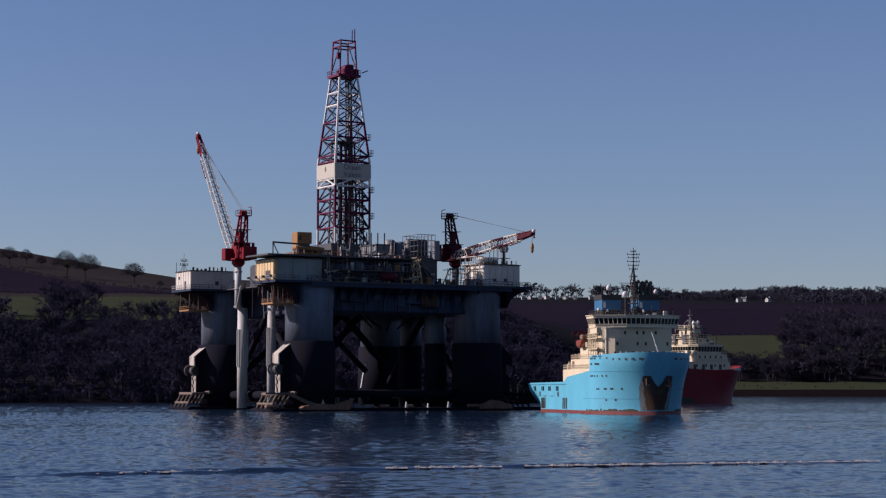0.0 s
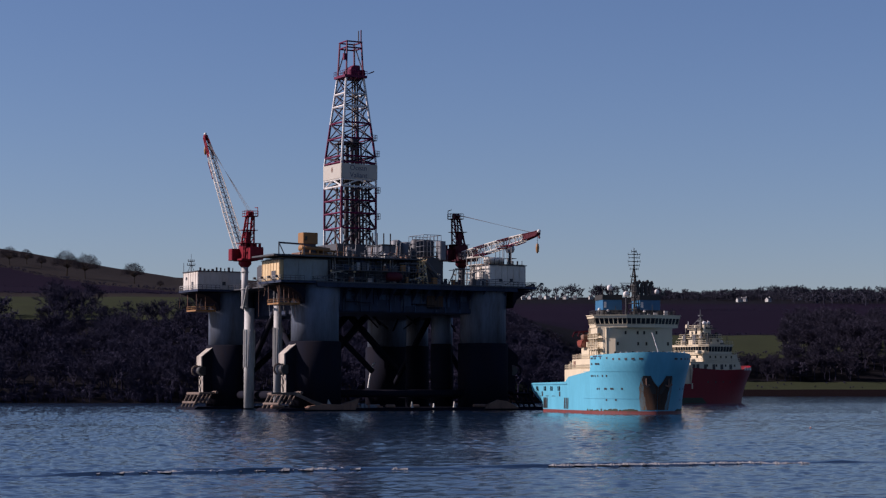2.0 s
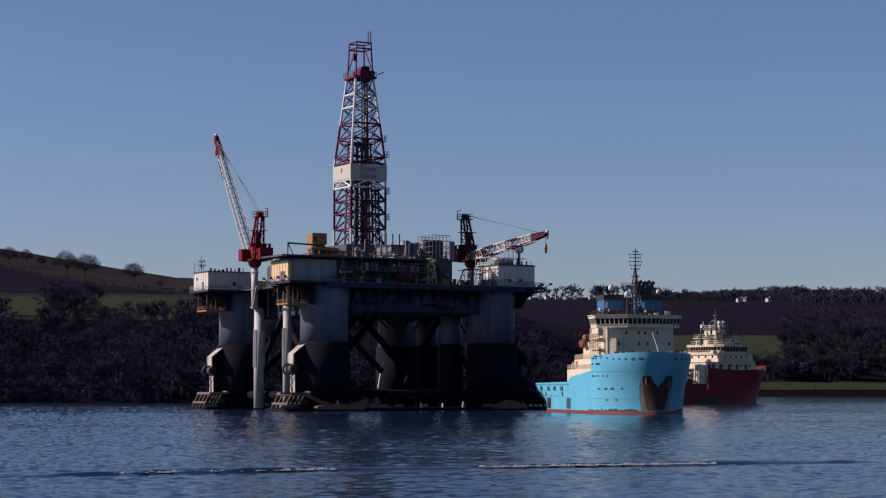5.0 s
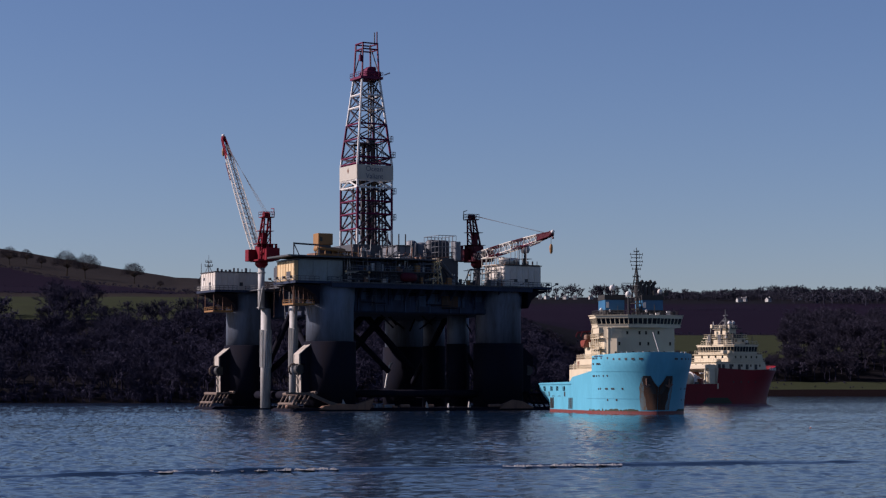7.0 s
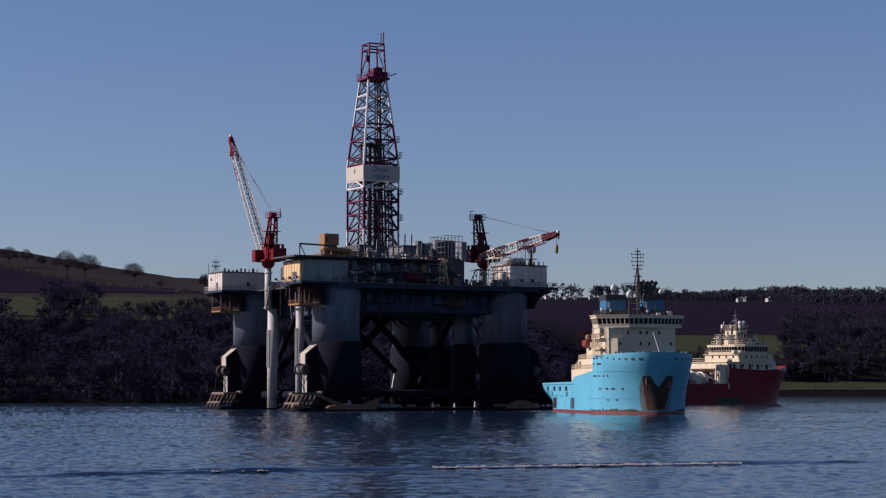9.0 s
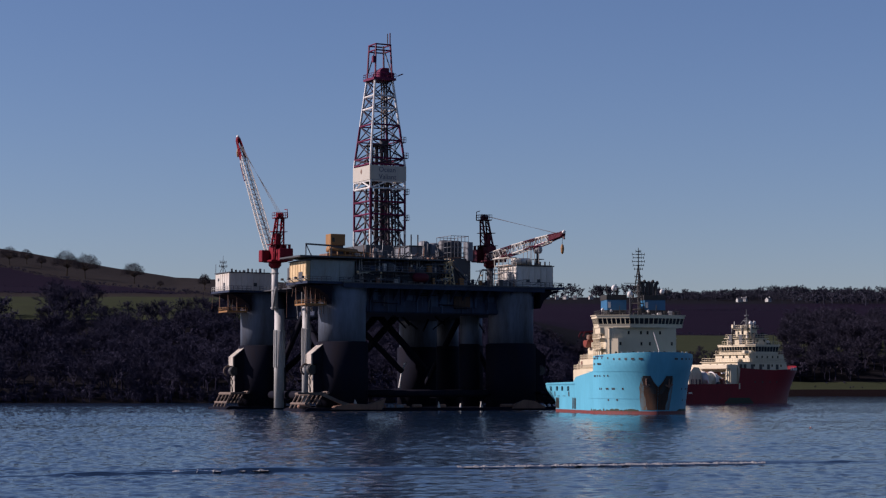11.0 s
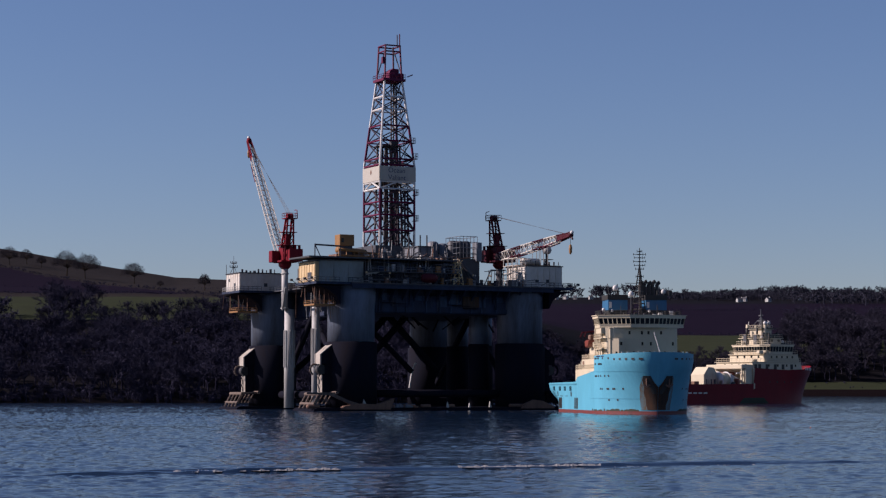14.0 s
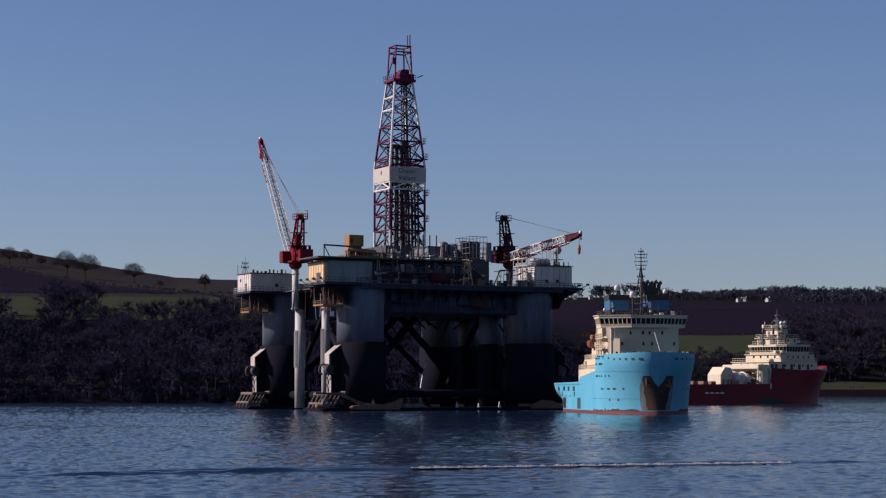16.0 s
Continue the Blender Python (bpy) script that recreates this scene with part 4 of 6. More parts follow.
    for z, a, b in ((base_z + 5.2, 0.2, 2.3), (base_z + 8.4, -0.4, 1.9)):
        block("frame_landing", -3.4, a, -b, b, z, z + 0.12, tw, 0.0)
    block("head_platform", -4.4, -1.6, -1.5, 1.5, top - 0.2, top, tw, 0.0)
    sh = nb()
    for b in (-0.6, 0.0, 0.6):
        tube(sh, at(-2.8, b - 0.16, top + 0.5), at(-2.8, b + 0.16, top + 0.5), 0.75, n=12)
    part("head_sheave", sh, red, tw)
    (xa, ya, _), (xb, yb, _) = at(-4.4, -1.5, 0), at(-1.6, 1.5, 0)
    rail(tw, ((xa, ya), (xb, ya), (xb, yb), (xa, yb), (xa, ya)), top, h=1.2, mat=red, step=1.5)
    P_tube("lamp_post", red, tw, at(-4.3, -1.4, top), at(-4.3, -1.4, top + 2.0), 0.1, n=5)
    P_tube("lamp_arm", red, tw, at(-4.3, -1.4, top + 2.0), at(-2.6, -1.4, top + 2.1), 0.1, n=5)
    # boom
    foot = Vector(at(1.9, 0, base_z + 2.4))
    tipv = Vector(tip)
    bright = red == "red"
    cols = ("rig_white", "rig_white", "rig_white", "rig_white", "rig_white", red) if bright else ("rig_white", red, "rig_white", red, "rig_white", red)
    for k in range(6):
        lattice(foot.lerp(tipv, k / 6), foot.lerp(tipv, (k + 1) / 6), (1.9, 2.0, 2.0, 1.9, 1.7, 1.4)[k], (2.0, 2.0, 1.9, 1.7, 1.4, 0.9)[k], 4, cols[k], tw, "boom")
    along = (tipv - foot).normalized()
    side = along.cross(Vector((0, 0, 1))).normalized()
    lift = side.cross(along)
    # red guard panels along the lower edge, and a thin dark service walk
    for f0, f1 in ((0.14, 0.30), (0.66, 0.80)):
        for w in (-1, 1):
            P_tube("guard_rail", "derrick_red", tw, foot.lerp(tipv, f0) - lift * 1.05 + side * w, foot.lerp(tipv, f1) - lift * 0.95 + side * w * 0.9, 0.12, n=5)
            for k in range(4):
                f = f0 + (f1 - f0) * k / 3
                P_tube("guard_post", "derrick_red", tw, foot.lerp(tipv, f) - lift * 1.0 + side * w, foot.lerp(tipv, f) - lift * 0.4 + side * w, 0.07, n=4)
    P_tube("boom_walkway", "steel_dark", tw, foot.lerp(tipv, 0.08) + lift * 1.0, foot.lerp(tipv, 0.84) + lift * 0.8, 0.13, 0.1, n=5)
    bm = nb()
    for w in (-1, 1):
        prism_pts = [foot.lerp(tipv, 0.84) + side * w * 0.62 + lift * 0.7, foot.lerp(tipv, 0.84) + side * w * 0.62 - lift * 0.7, tipv + side * w * 0.4 - lift * 0.45, tipv + side * w * 0.4 + lift * 0.45]
        vs = [bm.verts.new(p) for p in prism_pts] + [bm.verts.new(p + side * 0.08) for p in prism_pts]
        for q in ((0, 1, 2, 3), (7, 6, 5, 4), (0, 4, 5, 1), (1, 5, 6, 2), (2, 6, 7, 3), (3, 7, 4, 0)):
            bm.faces.new([vs[i] for i in q])
    bmesh.ops.recalc_face_normals(bm, faces=bm.faces)
    part("boom_head", bm, red, tw, "plated boom head")
    P_tube("boom_sheave", red, tw, tipv - side * 0.45, tipv + side * 0.45, 0.7, n=12)
    P_tube("boom_lamp", "white", tw, tipv + along * 0.5 + lift * 0.3, tipv + along * 1.0 + lift * 0.5, 0.4, n=10)
    P_tube("jib_nose", red, tw, tipv, tipv + along * 0.9 - lift * 1.2, 0.25, n=6)
    bm = nb()
    for w in (-0.7, -0.35, 0.0, 0.35, 0.7):
        tube(bm, at(-2.8, w * 0.8, top + 1.0), foot.lerp(tipv, 0.93) + side * w * 0.5 + lift * 0.6, 0.035, n=4)
    part("pendant_rope", bm, "steel_dark", tw)
    P_tube("hoist_rope", "black", tw, tipv, tipv - Vector((0, 0, 2.6)), 0.06, n=4)
    hook = nb()
    lathe(hook, tipv.x, tipv.y, ((0.12, tipv.z - 4.6), (0.34, tipv.z - 4.2), (0.42, tipv.z - 3.2), (0.3, tipv.z - 2.5), (0.1, tipv.z - 2.3)), 10)
    part("hook_block", hook, "ochre", tw, "ochre hook block")


build_columns()
build_braces()
build_deck()
build_houses()
build_derrick()
build_crane(-25.5, 6.5, 35.3, (-23.4, 37.0, 70.3), "red", "rig_grey", "bright red pedestal crane with raised lattice boom", (0, 1))
build_crane(22.8, -16.0, 35.4, (21.6, -53.0, 40.9), "red_dark", "steel_dark", "dark red pedestal crane with lowered lattice boom", (0, -1))


# ---- ships: x forward from the stem at the waterline, y to port ----
def hull_shell(half, stations, levels):
    """Both sides of a hull: half(x, f) is the half breadth and forward shift at station x and height fraction f."""
    out = []
    for side in (-1, 1):
        bm = nb()
        g = []
        for x in stations:
            row = []
            for f in levels:
                b, xs, z = half(x, f)
                row.append(bm.verts.new((xs, side * b, z)))
            g.append(row)
        for a, b in zip(g, g[1:]):
            for i in range(len(levels) - 1):
                q = (a[i], b[i], b[i + 1], a[i + 1])
                bm.faces.new(q if side < 0 else q[::-1])
        bmesh.ops.remove_doubles(bm, verts=bm.verts, dist=0.002)
        out.append(bm)
    return out


def blue_half(x, f):
    """x from 0 (stem) to -90 (stern) at the waterline; f from 0 (1 m under water) to 1 (top of the bulwark)."""
    top = table(((-90, 7.4), (-48, 7.6), (-44, 8.8), (-21.5, 10.0), (-20.5, 10.2), (-19.8, 13.6), (-10, 13.9), (0, 14.3)), x)
    z = -1.0 + (top + 1.0) * f
    k = min(1.0, -x / 24.0)
    wl = 11.2 * (1 - (1 - k) ** 2.0) ** 0.8
    tp = 11.5 * (1 - (1 - min(1.0, -x / 19.0)) ** 2.2) ** 0.5
    g = max(0.0, min(1.0, z / 12.0)) ** 1.5
    b = wl + (tp - wl) * g
    b *= 1 - 0.30 * smooth(74, 89, -x) * (1 - smooth(0.5, 6.5, z))
    rake = 3.2 * g * max(0.0, 1 + x / 24.0)
    if x < -80:
        rise = ((-80 - x) / 10.0) ** 1.5 * 2.2
        if z < rise:
            z = min(z + rise * 0.9, rise + 0.2) if f < 1 else z
    return b, x + rake, z


blue = tagged(new("supply_ship"), "light blue anchor handling ship with cream superstructure and rusty anchors", "ship")
red_ship = tagged(new("supply_ship"), "dark red anchor handling ship with cream superstructure", "ship")
ST = [-0.0, -0.15, -0.5, -1, -2, -3.2, -4.6, -6.2, -8, -10, -12.5, -15, -18, -19.8, -20.5, -21.5, -24.2, -26, -30, -36, -44, -48, -52, -60, -68, -76, -80, -83, -86, -88, -90]


def plan_prism(bm, pts, z0, z1):
    lo = [bm.verts.new((x, y, z0)) for x, y in pts]
    hi = [bm.verts.new((x, y, z1)) for x, y in pts]
    n = len(pts)
    for k in range(n):
        bm.faces.new((lo[k], lo[(k + 1) % n], hi[(k + 1) % n], hi[k]))
    bm.faces.new(lo[::-1])
    bm.faces.new(hi)
    bmesh.ops.recalc_face_normals(bm, faces=bm.faces)
    return bm


def skin(half, x, z, side):
    """The point on the hull's side at station x and height z."""
    f0, f1 = 0.0, 1.0
    for _ in range(24):
        f = (f0 + f1) / 2
        if half(x, f)[2] < z:
            f0 = f
        else:
            f1 = f
    b, xs, zz = half(x, f0)
    return Vector((xs, side * b, z))


def patch(bm, half, side, rows, off=0.04, nx=6, stem=False):
    """A skin 4 cm proud of the hull: rows of (z, x0, x1)."""
    g = []
    for z, x0, x1 in rows:
        line = []
        for k in range(nx + 1):
            x = x0 + (x1 - x0) * (1 - (1 - k / nx) ** 2.4 if stem else k / nx)
            p = skin(half, x, z, side)
            q = skin(half, min(-0.0001, x + 0.2) if x < -0.3 else x * 0.7, z, side)
            r = skin(half, x, z + 0.2, side)
            n = (q - p).cross(r - p)
            n = n.normalized() if n.length > 1e-6 else Vector((1, 0, 0))
            if n.y * side < 0:
                n = -n
            line.append(bm.verts.new(p + n * off))
        g.append(line)
    for a, b in zip(g, g[1:]):
        for k in range(nx):
            bm.faces.new((a[k], a[k + 1], b[k + 1], b[k]))
    return bm


def P_patch(name, mat, ship, half, side, rows, off=0.04, nx=6, label="", stem=False):
    return part(name, patch(nb(), half, side, rows, off, nx, stem), mat, ship, label)


def deck_sheet(name, ship, half, z, xs, inset=0.25):
    bm = nb()
    g = []
    for x in xs:
        p = skin(half, x, z, 1)
        g.append((bm.verts.new((p.x, -max(0.02, p.y - inset), z)), bm.verts.new((p.x, max(0.02, p.y - inset), z))))
    for a, b in zip(g, g[1:]):
        bm.faces.new((a[0], a[1], b[1], b[0]))
    bmesh.ops.solidify(bm, geom=bm.faces[:], thickness=0.2)
    return part(name, bm, "deck_green", ship)


def bridge_house(ship, pts, z0, zs, zt, z1, mat, name="bridge", mull=1.15, lean=1.032):
    """A wheelhouse with a ring of windows between zs and zt that lean outward; each pane is its own part."""
    n = len(pts)
    cx, cy = sum(p[0] for p in pts) / n, sum(p[1] for p in pts) / n

    def grown(k):
        return [(cx + (x - cx) * k, cy + (y - cy) * k) for x, y in pts]

    br = part(name, plan_prism(nb(), pts, z0, zs), mat, ship)
    part("window_core", plan_prism(nb(), grown(0.93), zs, zt), "black", br)
    part("window_sill", plan_prism(nb(), grown(1.015), zs - 0.14, zs), mat, br)
    up = grown(lean)
    for k in range(n):
        (xa, ya), (xb, yb) = pts[k], pts[(k + 1) % n]
        (ua, va), (ub, vb) = up[k], up[(k + 1) % n]
        m = max(1, round(math.hypot(xb - xa, yb - ya) / mull))
        for i in range(m + 1):
            f = i / m
            P_tube("mullion", mat, br, (xa + (xb - xa) * f, ya + (yb - ya) * f, zs), (ua + (ub - ua) * f, va + (vb - va) * f, zt), 0.10, n=4)
            if i < m:
                e0, e1 = f + 0.1 / m, f + 0.9 / m
                bm = nb()
                q = [bm.verts.new((ax + (bx - ax) * e + (cx - ax) * 0.006, ay + (by - ay) * e + (cy - ay) * 0.006, z)) for ax, ay, bx, by, e, z in ((xa, ya, xb, yb, e0, zs), (xa, ya, xb, yb, e1, zs), (ua, va, ub, vb, e1, zt), (ua, va, ub, vb, e0, zt))]
                bm.faces.new(q)
                part("pane", bm, "glass", br)
    part("roof", plan_prism(nb(), grown(lean + 0.02), zt, z1), mat, br)
    part("roof_brow", plan_prism(nb(), grown(lean + 0.045), z1 - 0.12, z1 + 0.05), mat, br)
    return br


def build_blue():
    lev = [0, 0.06, 0.1, 0.2, 0.3, 0.42, 0.54, 0.66, 0.78, 0.9, 1.0]
    for bm in hull_shell(blue_half, ST, lev):
        part("hull", bm, "hull_cyan", blue, "light blue hull side", True)
    deck_sheet("main_deck", blue, blue_half, 5.6, [-90 + 2 * k for k in range(31)])
    deck_sheet("forecastle_deck", blue, blue_half, 12.4, [-19.8 + 2 * k for k in range(10)] + [-0.6])
    P_box("bulkhead", "ship_cream", blue, -20.6, -20.1, -10.8, 10.8, 5.6, 13.2)
    bm = nb()
    prism(bm, ((-7.6, 2.0), (7.6, 2.0), (9.6, 4.2), (10.9, 6.2), (10.9, 7.3), (-10.9, 7.3), (-10.9, 6.2), (-9.6, 4.2)), -89.9, -89.6, axis="x")
    part("transom", bm, "hull_cyan", blue)
    for side in (-1, 1):
        P_patch("boot_top", "boot_red", blue, blue_half, side, [(-0.5, -79, -0.004), (0.25, -79, -0.004), (0.75, -79.5, -0.004)], nx=60, stem=True, label="red boot-top band")
        P_patch("rubbing_strake", "hull_cyan", blue, blue_half, side, [(7.0, -89.5, -46), (7.3, -89.5, -46)], off=0.2, nx=12)
        # rust below the anchor pockets, down to the stem
        def at(z, w):
            lo, hi = -12.0, -0.0002
            for _ in range(30):
                m = (lo + hi) / 2
                lo, hi = (m, hi) if abs(skin(blue_half, m, z, 1).y) > w else (lo, m)
            return lo
        def streak(rows, k, amp):
            """Rows of (z, inner, outer) half widths with a ragged outer edge."""
            out = []
            for (za, ia, oa), (zb, ib, ob) in zip(rows, rows[1:]):
                for j in range(4):
                    f = j / 4
                    z = za + (zb - za) * f
                    w0, w1 = ia + (ib - ia) * f, oa + (ob - oa) * f
                    r = amp * noise.noise((z * 0.7, side * 3.0, k))
                    out.append((z, at(z, w1 + r), at(z, max(0.03, w0 + (r * 0.4 if w0 > 0.1 else 0)))))
            return out
        P_patch("rust_wash", "rust_wash", blue, blue_half, side, streak(((8.6, 1.7, 3.75), (7.2, 0.8, 3.8), (6.2, 0.03, 3.9), (4.0, 0.03, 3.7), (1.6, 0.03, 3.4), (0.8, 0.03, 3.3)), 1, 0.10), off=0.08, nx=12, label="streaky rust wash on the bow paint", stem=True)
        P_patch("rust_stain", "rust_stain", blue, blue_half, side, streak(((8.7, 1.75, 3.45), (7.4, 1.0, 3.3), (6.3, 0.03, 3.1), (4.0, 0.03, 2.7), (1.8, 0.03, 2.2), (0.8, 0.03, 2.0)), 5, 0.22), off=0.12, nx=12, label="dark rust streaks below the anchors", stem=True)
        # black skin puts the pocket's shade and dark stain on uncut plating
        P_patch("recess_shade_patch", "black", blue, blue_half, side, streak(((8.9, 1.8, 3.5), (8.1, 1.5, 3.3), (7.0, 1.2, 2.5), (5.6, 0.4, 1.6), (4.4, 0.2, 0.9)), 9, 0.25), off=0.17, nx=8, label="black patch for the shade and stain of the anchor recess", stem=True)
        p = skin(blue_half, at(7.4, 2.6), 7.4, side)
        bm = nb()
        tube(bm, (p.x + 0.35, p.y + side * .1, 8.6), (p.x + 0.35, p.y + side * .05, 6.4), 0.2, n=6)
        tube(bm, (p.x + 0.2, p.y - 0.9, 6.9), (p.x + 0.45, p.y + 0.0, 6.3), 0.22, n=6)
        tube(bm, (p.x + 0.2, p.y + 0.9, 6.9), (p.x + 0.45, p.y + 0.0, 6.3), 0.22, n=6)
        part("anchor", bm, "rig_rust", blue, "rusty stockless anchor")
        rng = random.Random(side + 5)
        for k in range(26):
            x = -25 + rng.uniform(0, 21)
            w, h = rng.uniform(0.6, 2.2), rng.uniform(0.15, 0.5)
            P_patch("weed_patch", "weed", blue, blue_half, side, [(0.72, x, x + w), (0.8 + h * .6, x, x + w * .9), (0.8 + h, x + w * .3, x + w * .7)], off=0.05, nx=3)
        for z, xs in ((3.3, (-12.2, -8.8)), (12.75, (-7.2, -5.4, -3.8, -2.4, -1.2)), (13.0, (-18.9, -18.2, -17.4, -16.0, -15.2, -12.5, -9.5)), (11.7, (-18.8, -18.2, -15.6, -15.0, -14.4, -13.6)), (8.9, (-19.4, -18.8, -18, -16.6, -15.0, -12.6, -10.8)), (5.9, (-16.0, -15.0, -12.4, -11.8, -9.9, -9.3, -6.4))):
            for x in xs:
                P_patch("porthole", "black", blue, blue_half, side, [(z - 0.22, x - 0.26, x + 0.26), (z + 0.22, x - 0.26, x + 0.26)], nx=1)
        # unreadable name on the bow as bars
        for x in (-17.4, -16.2, -15.2, -13.6, -12.8):
            P_patch("name_bar", "navy", blue, blue_half, side, [(13.32, x, x + 0.95), (13.62, x, x + 0.95)], nx=2)
        for x in (-84, -74, -66, -57):
            P_patch("window", "glass", blue, blue_half, side, [(5.4, x, x + 3.0), (6.5, x, x + 3.0)], nx=2)
            P_patch("window_frame", "hull_cyan", blue, blue_half, side, [(5.4, x + 1.35, x + 1.65), (6.5, x + 1.35, x + 1.65)], off=0.08, nx=1)
        for x in (-86.5, -77, -55.5):
            P_patch("freeing_port", "black", blue, blue_half, side, [(4.0, x, x + 1.6), (5.2, x, x + 1.6)], nx=1)
        for x in (-82, -72, -64):
            P_patch("scupper", "black", blue, blue_half, side, [(4.0, x, x + 4.0), (4.15, x, x + 4.0)], nx=1)
        for x in (-75, -50):
            for k in range(3):
                P_patch("fender_slot", "black", blue, blue_half, side, [(1.0, x + 1.9 * k, x + 1.9 * k + 1.2), (3.7, x + 1.9 * k + 0.5, x + 1.9 * k + 1.7)], off=0.06, nx=1)
        for z in (3.6, 9.9):
            P_patch("plate_seam", "hull_cyan", blue, blue_half, side, [(z, -27, -1.0), (z + .08, -27, -1.0)], off=0.07, nx=30)
    # mooring chocks and lamps along the bow rail
    for k in range(15):
        y = -8.4 + 1.2 * k
        x = -2.6 - (y / 10.5) ** 2 * 6.0
        P_box("rail_lamp", "white" if k % 3 else "black", blue, x - .15, x + .15, y - .22, y + .22, 13.5, 14.5)
    # superstructure in tiers
    ss = P_box("superstructure", "ship_cream", blue, -28, -16.5, -8.2, 8.2, 12.4, 20.3, bevel=0.15, label="cream steel superstructure front")
    for y in (-3.4, -0.4, 1.2, 4.25):
        P_box("window", "glass", ss, -16.52, -16.44, y - .24, y + .24, 18.7, 19.5)
    for y in (-0.3, 1.75, 7.1):
        P_box("window", "glass", ss, -16.52, -16.44, y - .22, y + .22, 16.1, 16.9)
    for z in (17.7, 20.1):
        P_box("ledge", "ship_cream", ss, -28, -16.38, -8.3, 8.3, z, z + 0.12)
    for plan, z0, z1 in ((((-15.2, -4.9), (-15.2, -6.2), (-17.4, -8.8), (-27, -8.8), (-27, -4.9)), 12.4, 17.7), (((-16.3, -6.4), (-16.3, -7.2), (-17.8, -9.0), (-24, -9.0), (-24, -6.4)), 17.7, 20.3)):
        part("casing", plan_prism(nb(), plan, z0, z1), "ship_cream", blue, "cream casing with a chamfered corner")
        P_box("door", "black", blue, -22.0, -21.1, -9.06 if z0 > 15 else -8.86, -8.7, z0 + 0.2, z0 + 2.0)
        P_box("vent_grille", "steel_dark", blue, -19.8, -18.9, -9.06 if z0 > 15 else -8.86, -8.7, z0 + 0.9, z0 + 1.8)
    P_box("window", "glass", blue, -15.22, -15.14, -5.9, -5.4, 16.1, 16.9)
    P_tube("jackstaff", "white", blue, (-4, 2.0, 12.6), (-6.5, 0.6, 19.0), 0.09, n=5)
    pts = [(-14.8, -3.4), (-14.8, 3.4), (-18.6, 10.2), (-25.5, 10.2), (-27, 8), (-27, -8), (-25.5, -10.2), (-18.6, -10.2)]
    bridge_house(blue, pts, 20.3, 21.15, 22.5, 23.25, "ship_cream")
    P_box("wing_support", "ship_cream", blue, -25, -18, -10.0, -8, 18.9, 20.32)
    rail(blue, ((-15.4, -3.2), (-15.4, 3.2), (-19.0, 9.8), (-27, 9.8)), 23.25, mat="black", step=1.2)
    rail(blue, ((-15.4, -3.2), (-19.0, -9.8), (-27, -9.8)), 23.25, mat="black", step=1.2)
    for y0, y1 in ((-7.2, -2.4), (2.0, 7.2)):
        fn = P_box("funnel", "ship_blue", blue, -32, -24, y0, y1, 24.6, 27.1, bevel=0.1, label="bright blue funnel casing")
        P_box("cap", "black", fn, -32.1, -23.9, y0 - .1, y1 + .1, 27.1, 28.3)
        P_box("badge", "white", fn, -23.98, -23.92, y0 + .3, y0 + .9, 25.2, 26.6)
        P_box("funnel_base", "black", fn, -32, -24, y0 + .1, y1 - .1, 23.35, 24.6)
    for k in range(5):
        y = 1.2 + 1.05 * k
        bm = nb()
        tube(bm, (-27, y, 28.3), (-27, y, 30.7 + 0.25 * (k % 2)), 0.46, n=10)
        for a in range(3):
            b0, b1 = a * 0.45, (a + 1) * 0.45
            zt = 30.6 + 0.25 * (k % 2)
            tube(bm, (-27, y + 0.9 * (1 - math.cos(b0)), zt + 0.9 * math.sin(b0)), (-27, y + 0.9 * (1 - math.cos(b1)), zt + 0.9 * math.sin(b1)), 0.48, 0.46, n=10)
        part("exhaust_pipe", bm, "black", blue)
    for x, y, z, r in ((-25, -5.2, 30.0, 0.68), (-21.5, -2.0, 28.4, 0.68), (-25, 6.6, 29.2, 0.55), (-20, -9.0, 24.6, 0.4), (-18.5, -7.2, 24.3, 0.3), (-18.5, 1.8, 24.3, 0.3)):
        bm = nb()
        lathe(bm, x, y, ((r * .8, z - r), (r, z - r * .3), (r * .95, z + r * .3), (r * .6, z + r * .8), (r * .15, z + r)), 14)
        dm = part("radome", bm, "white", blue, "white satellite dome", True)
        P_tube("post", "steel_dark", dm, (x, y, 23.35), (x, y, z - r * .9), 0.14, n=6)
    mast = P_tube("mast", "black", blue, (-22, 0.2, 22.85), (-22, 0.2, 39.5), 0.27, 0.09, label="black lattice signal mast")
    bm = nb()
    for a, b in ((-23.6, -1.6), (-23.6, 2.0), (-19.6, 0.2)):
        tube(bm, (a, b, 22.85), (-22, 0.2, 35.5), 0.14, n=5)
    for k in range(7):
        t = k / 8
        z = 24.8 + k * 1.4
        q = [(-23.6 + 1.6 * t, -1.6 + 1.8 * t), (-23.6 + 1.6 * t, 2.0 - 1.8 * t), (-19.6 - 2.4 * t, 0.2)]
        for i in range(3):
            tube(bm, (*q[i], z), (*q[(i + 1) % 3], z), 0.09, n=4)
    part("stay_frame", bm, "black", mast)
    for z, w in ((31.2, 0.8), (32.6, 0.9), (34.4, 1.0), (35.3, 1.3), (36.2, 1.5), (37.1, 1.3), (37.9, 1.5), (38.6, 0.6)):
        bm = nb()
        tube(bm, (-22, 0.2 - w, z), (-22, 0.2 + w, z), 0.07, n=4)
        for y in (-w, w * .55, w):
            tube(bm, (-22, 0.2 + y, z - .25), (-22, 0.2 + y, z + 0.35), 0.07, n=4)
        box(bm, -22.25, -21.75, 0.2 - w * .3, 0.2 + w * .3, z - .1, z + .1)
        part("crosstree", bm, "black", mast)
    for y in (-6.4, -4.0):
        P_tube("whip_aerial", "black", blue, (-27, y, 28.4), (-27, y - .4, 31.0), 0.1, n=4)
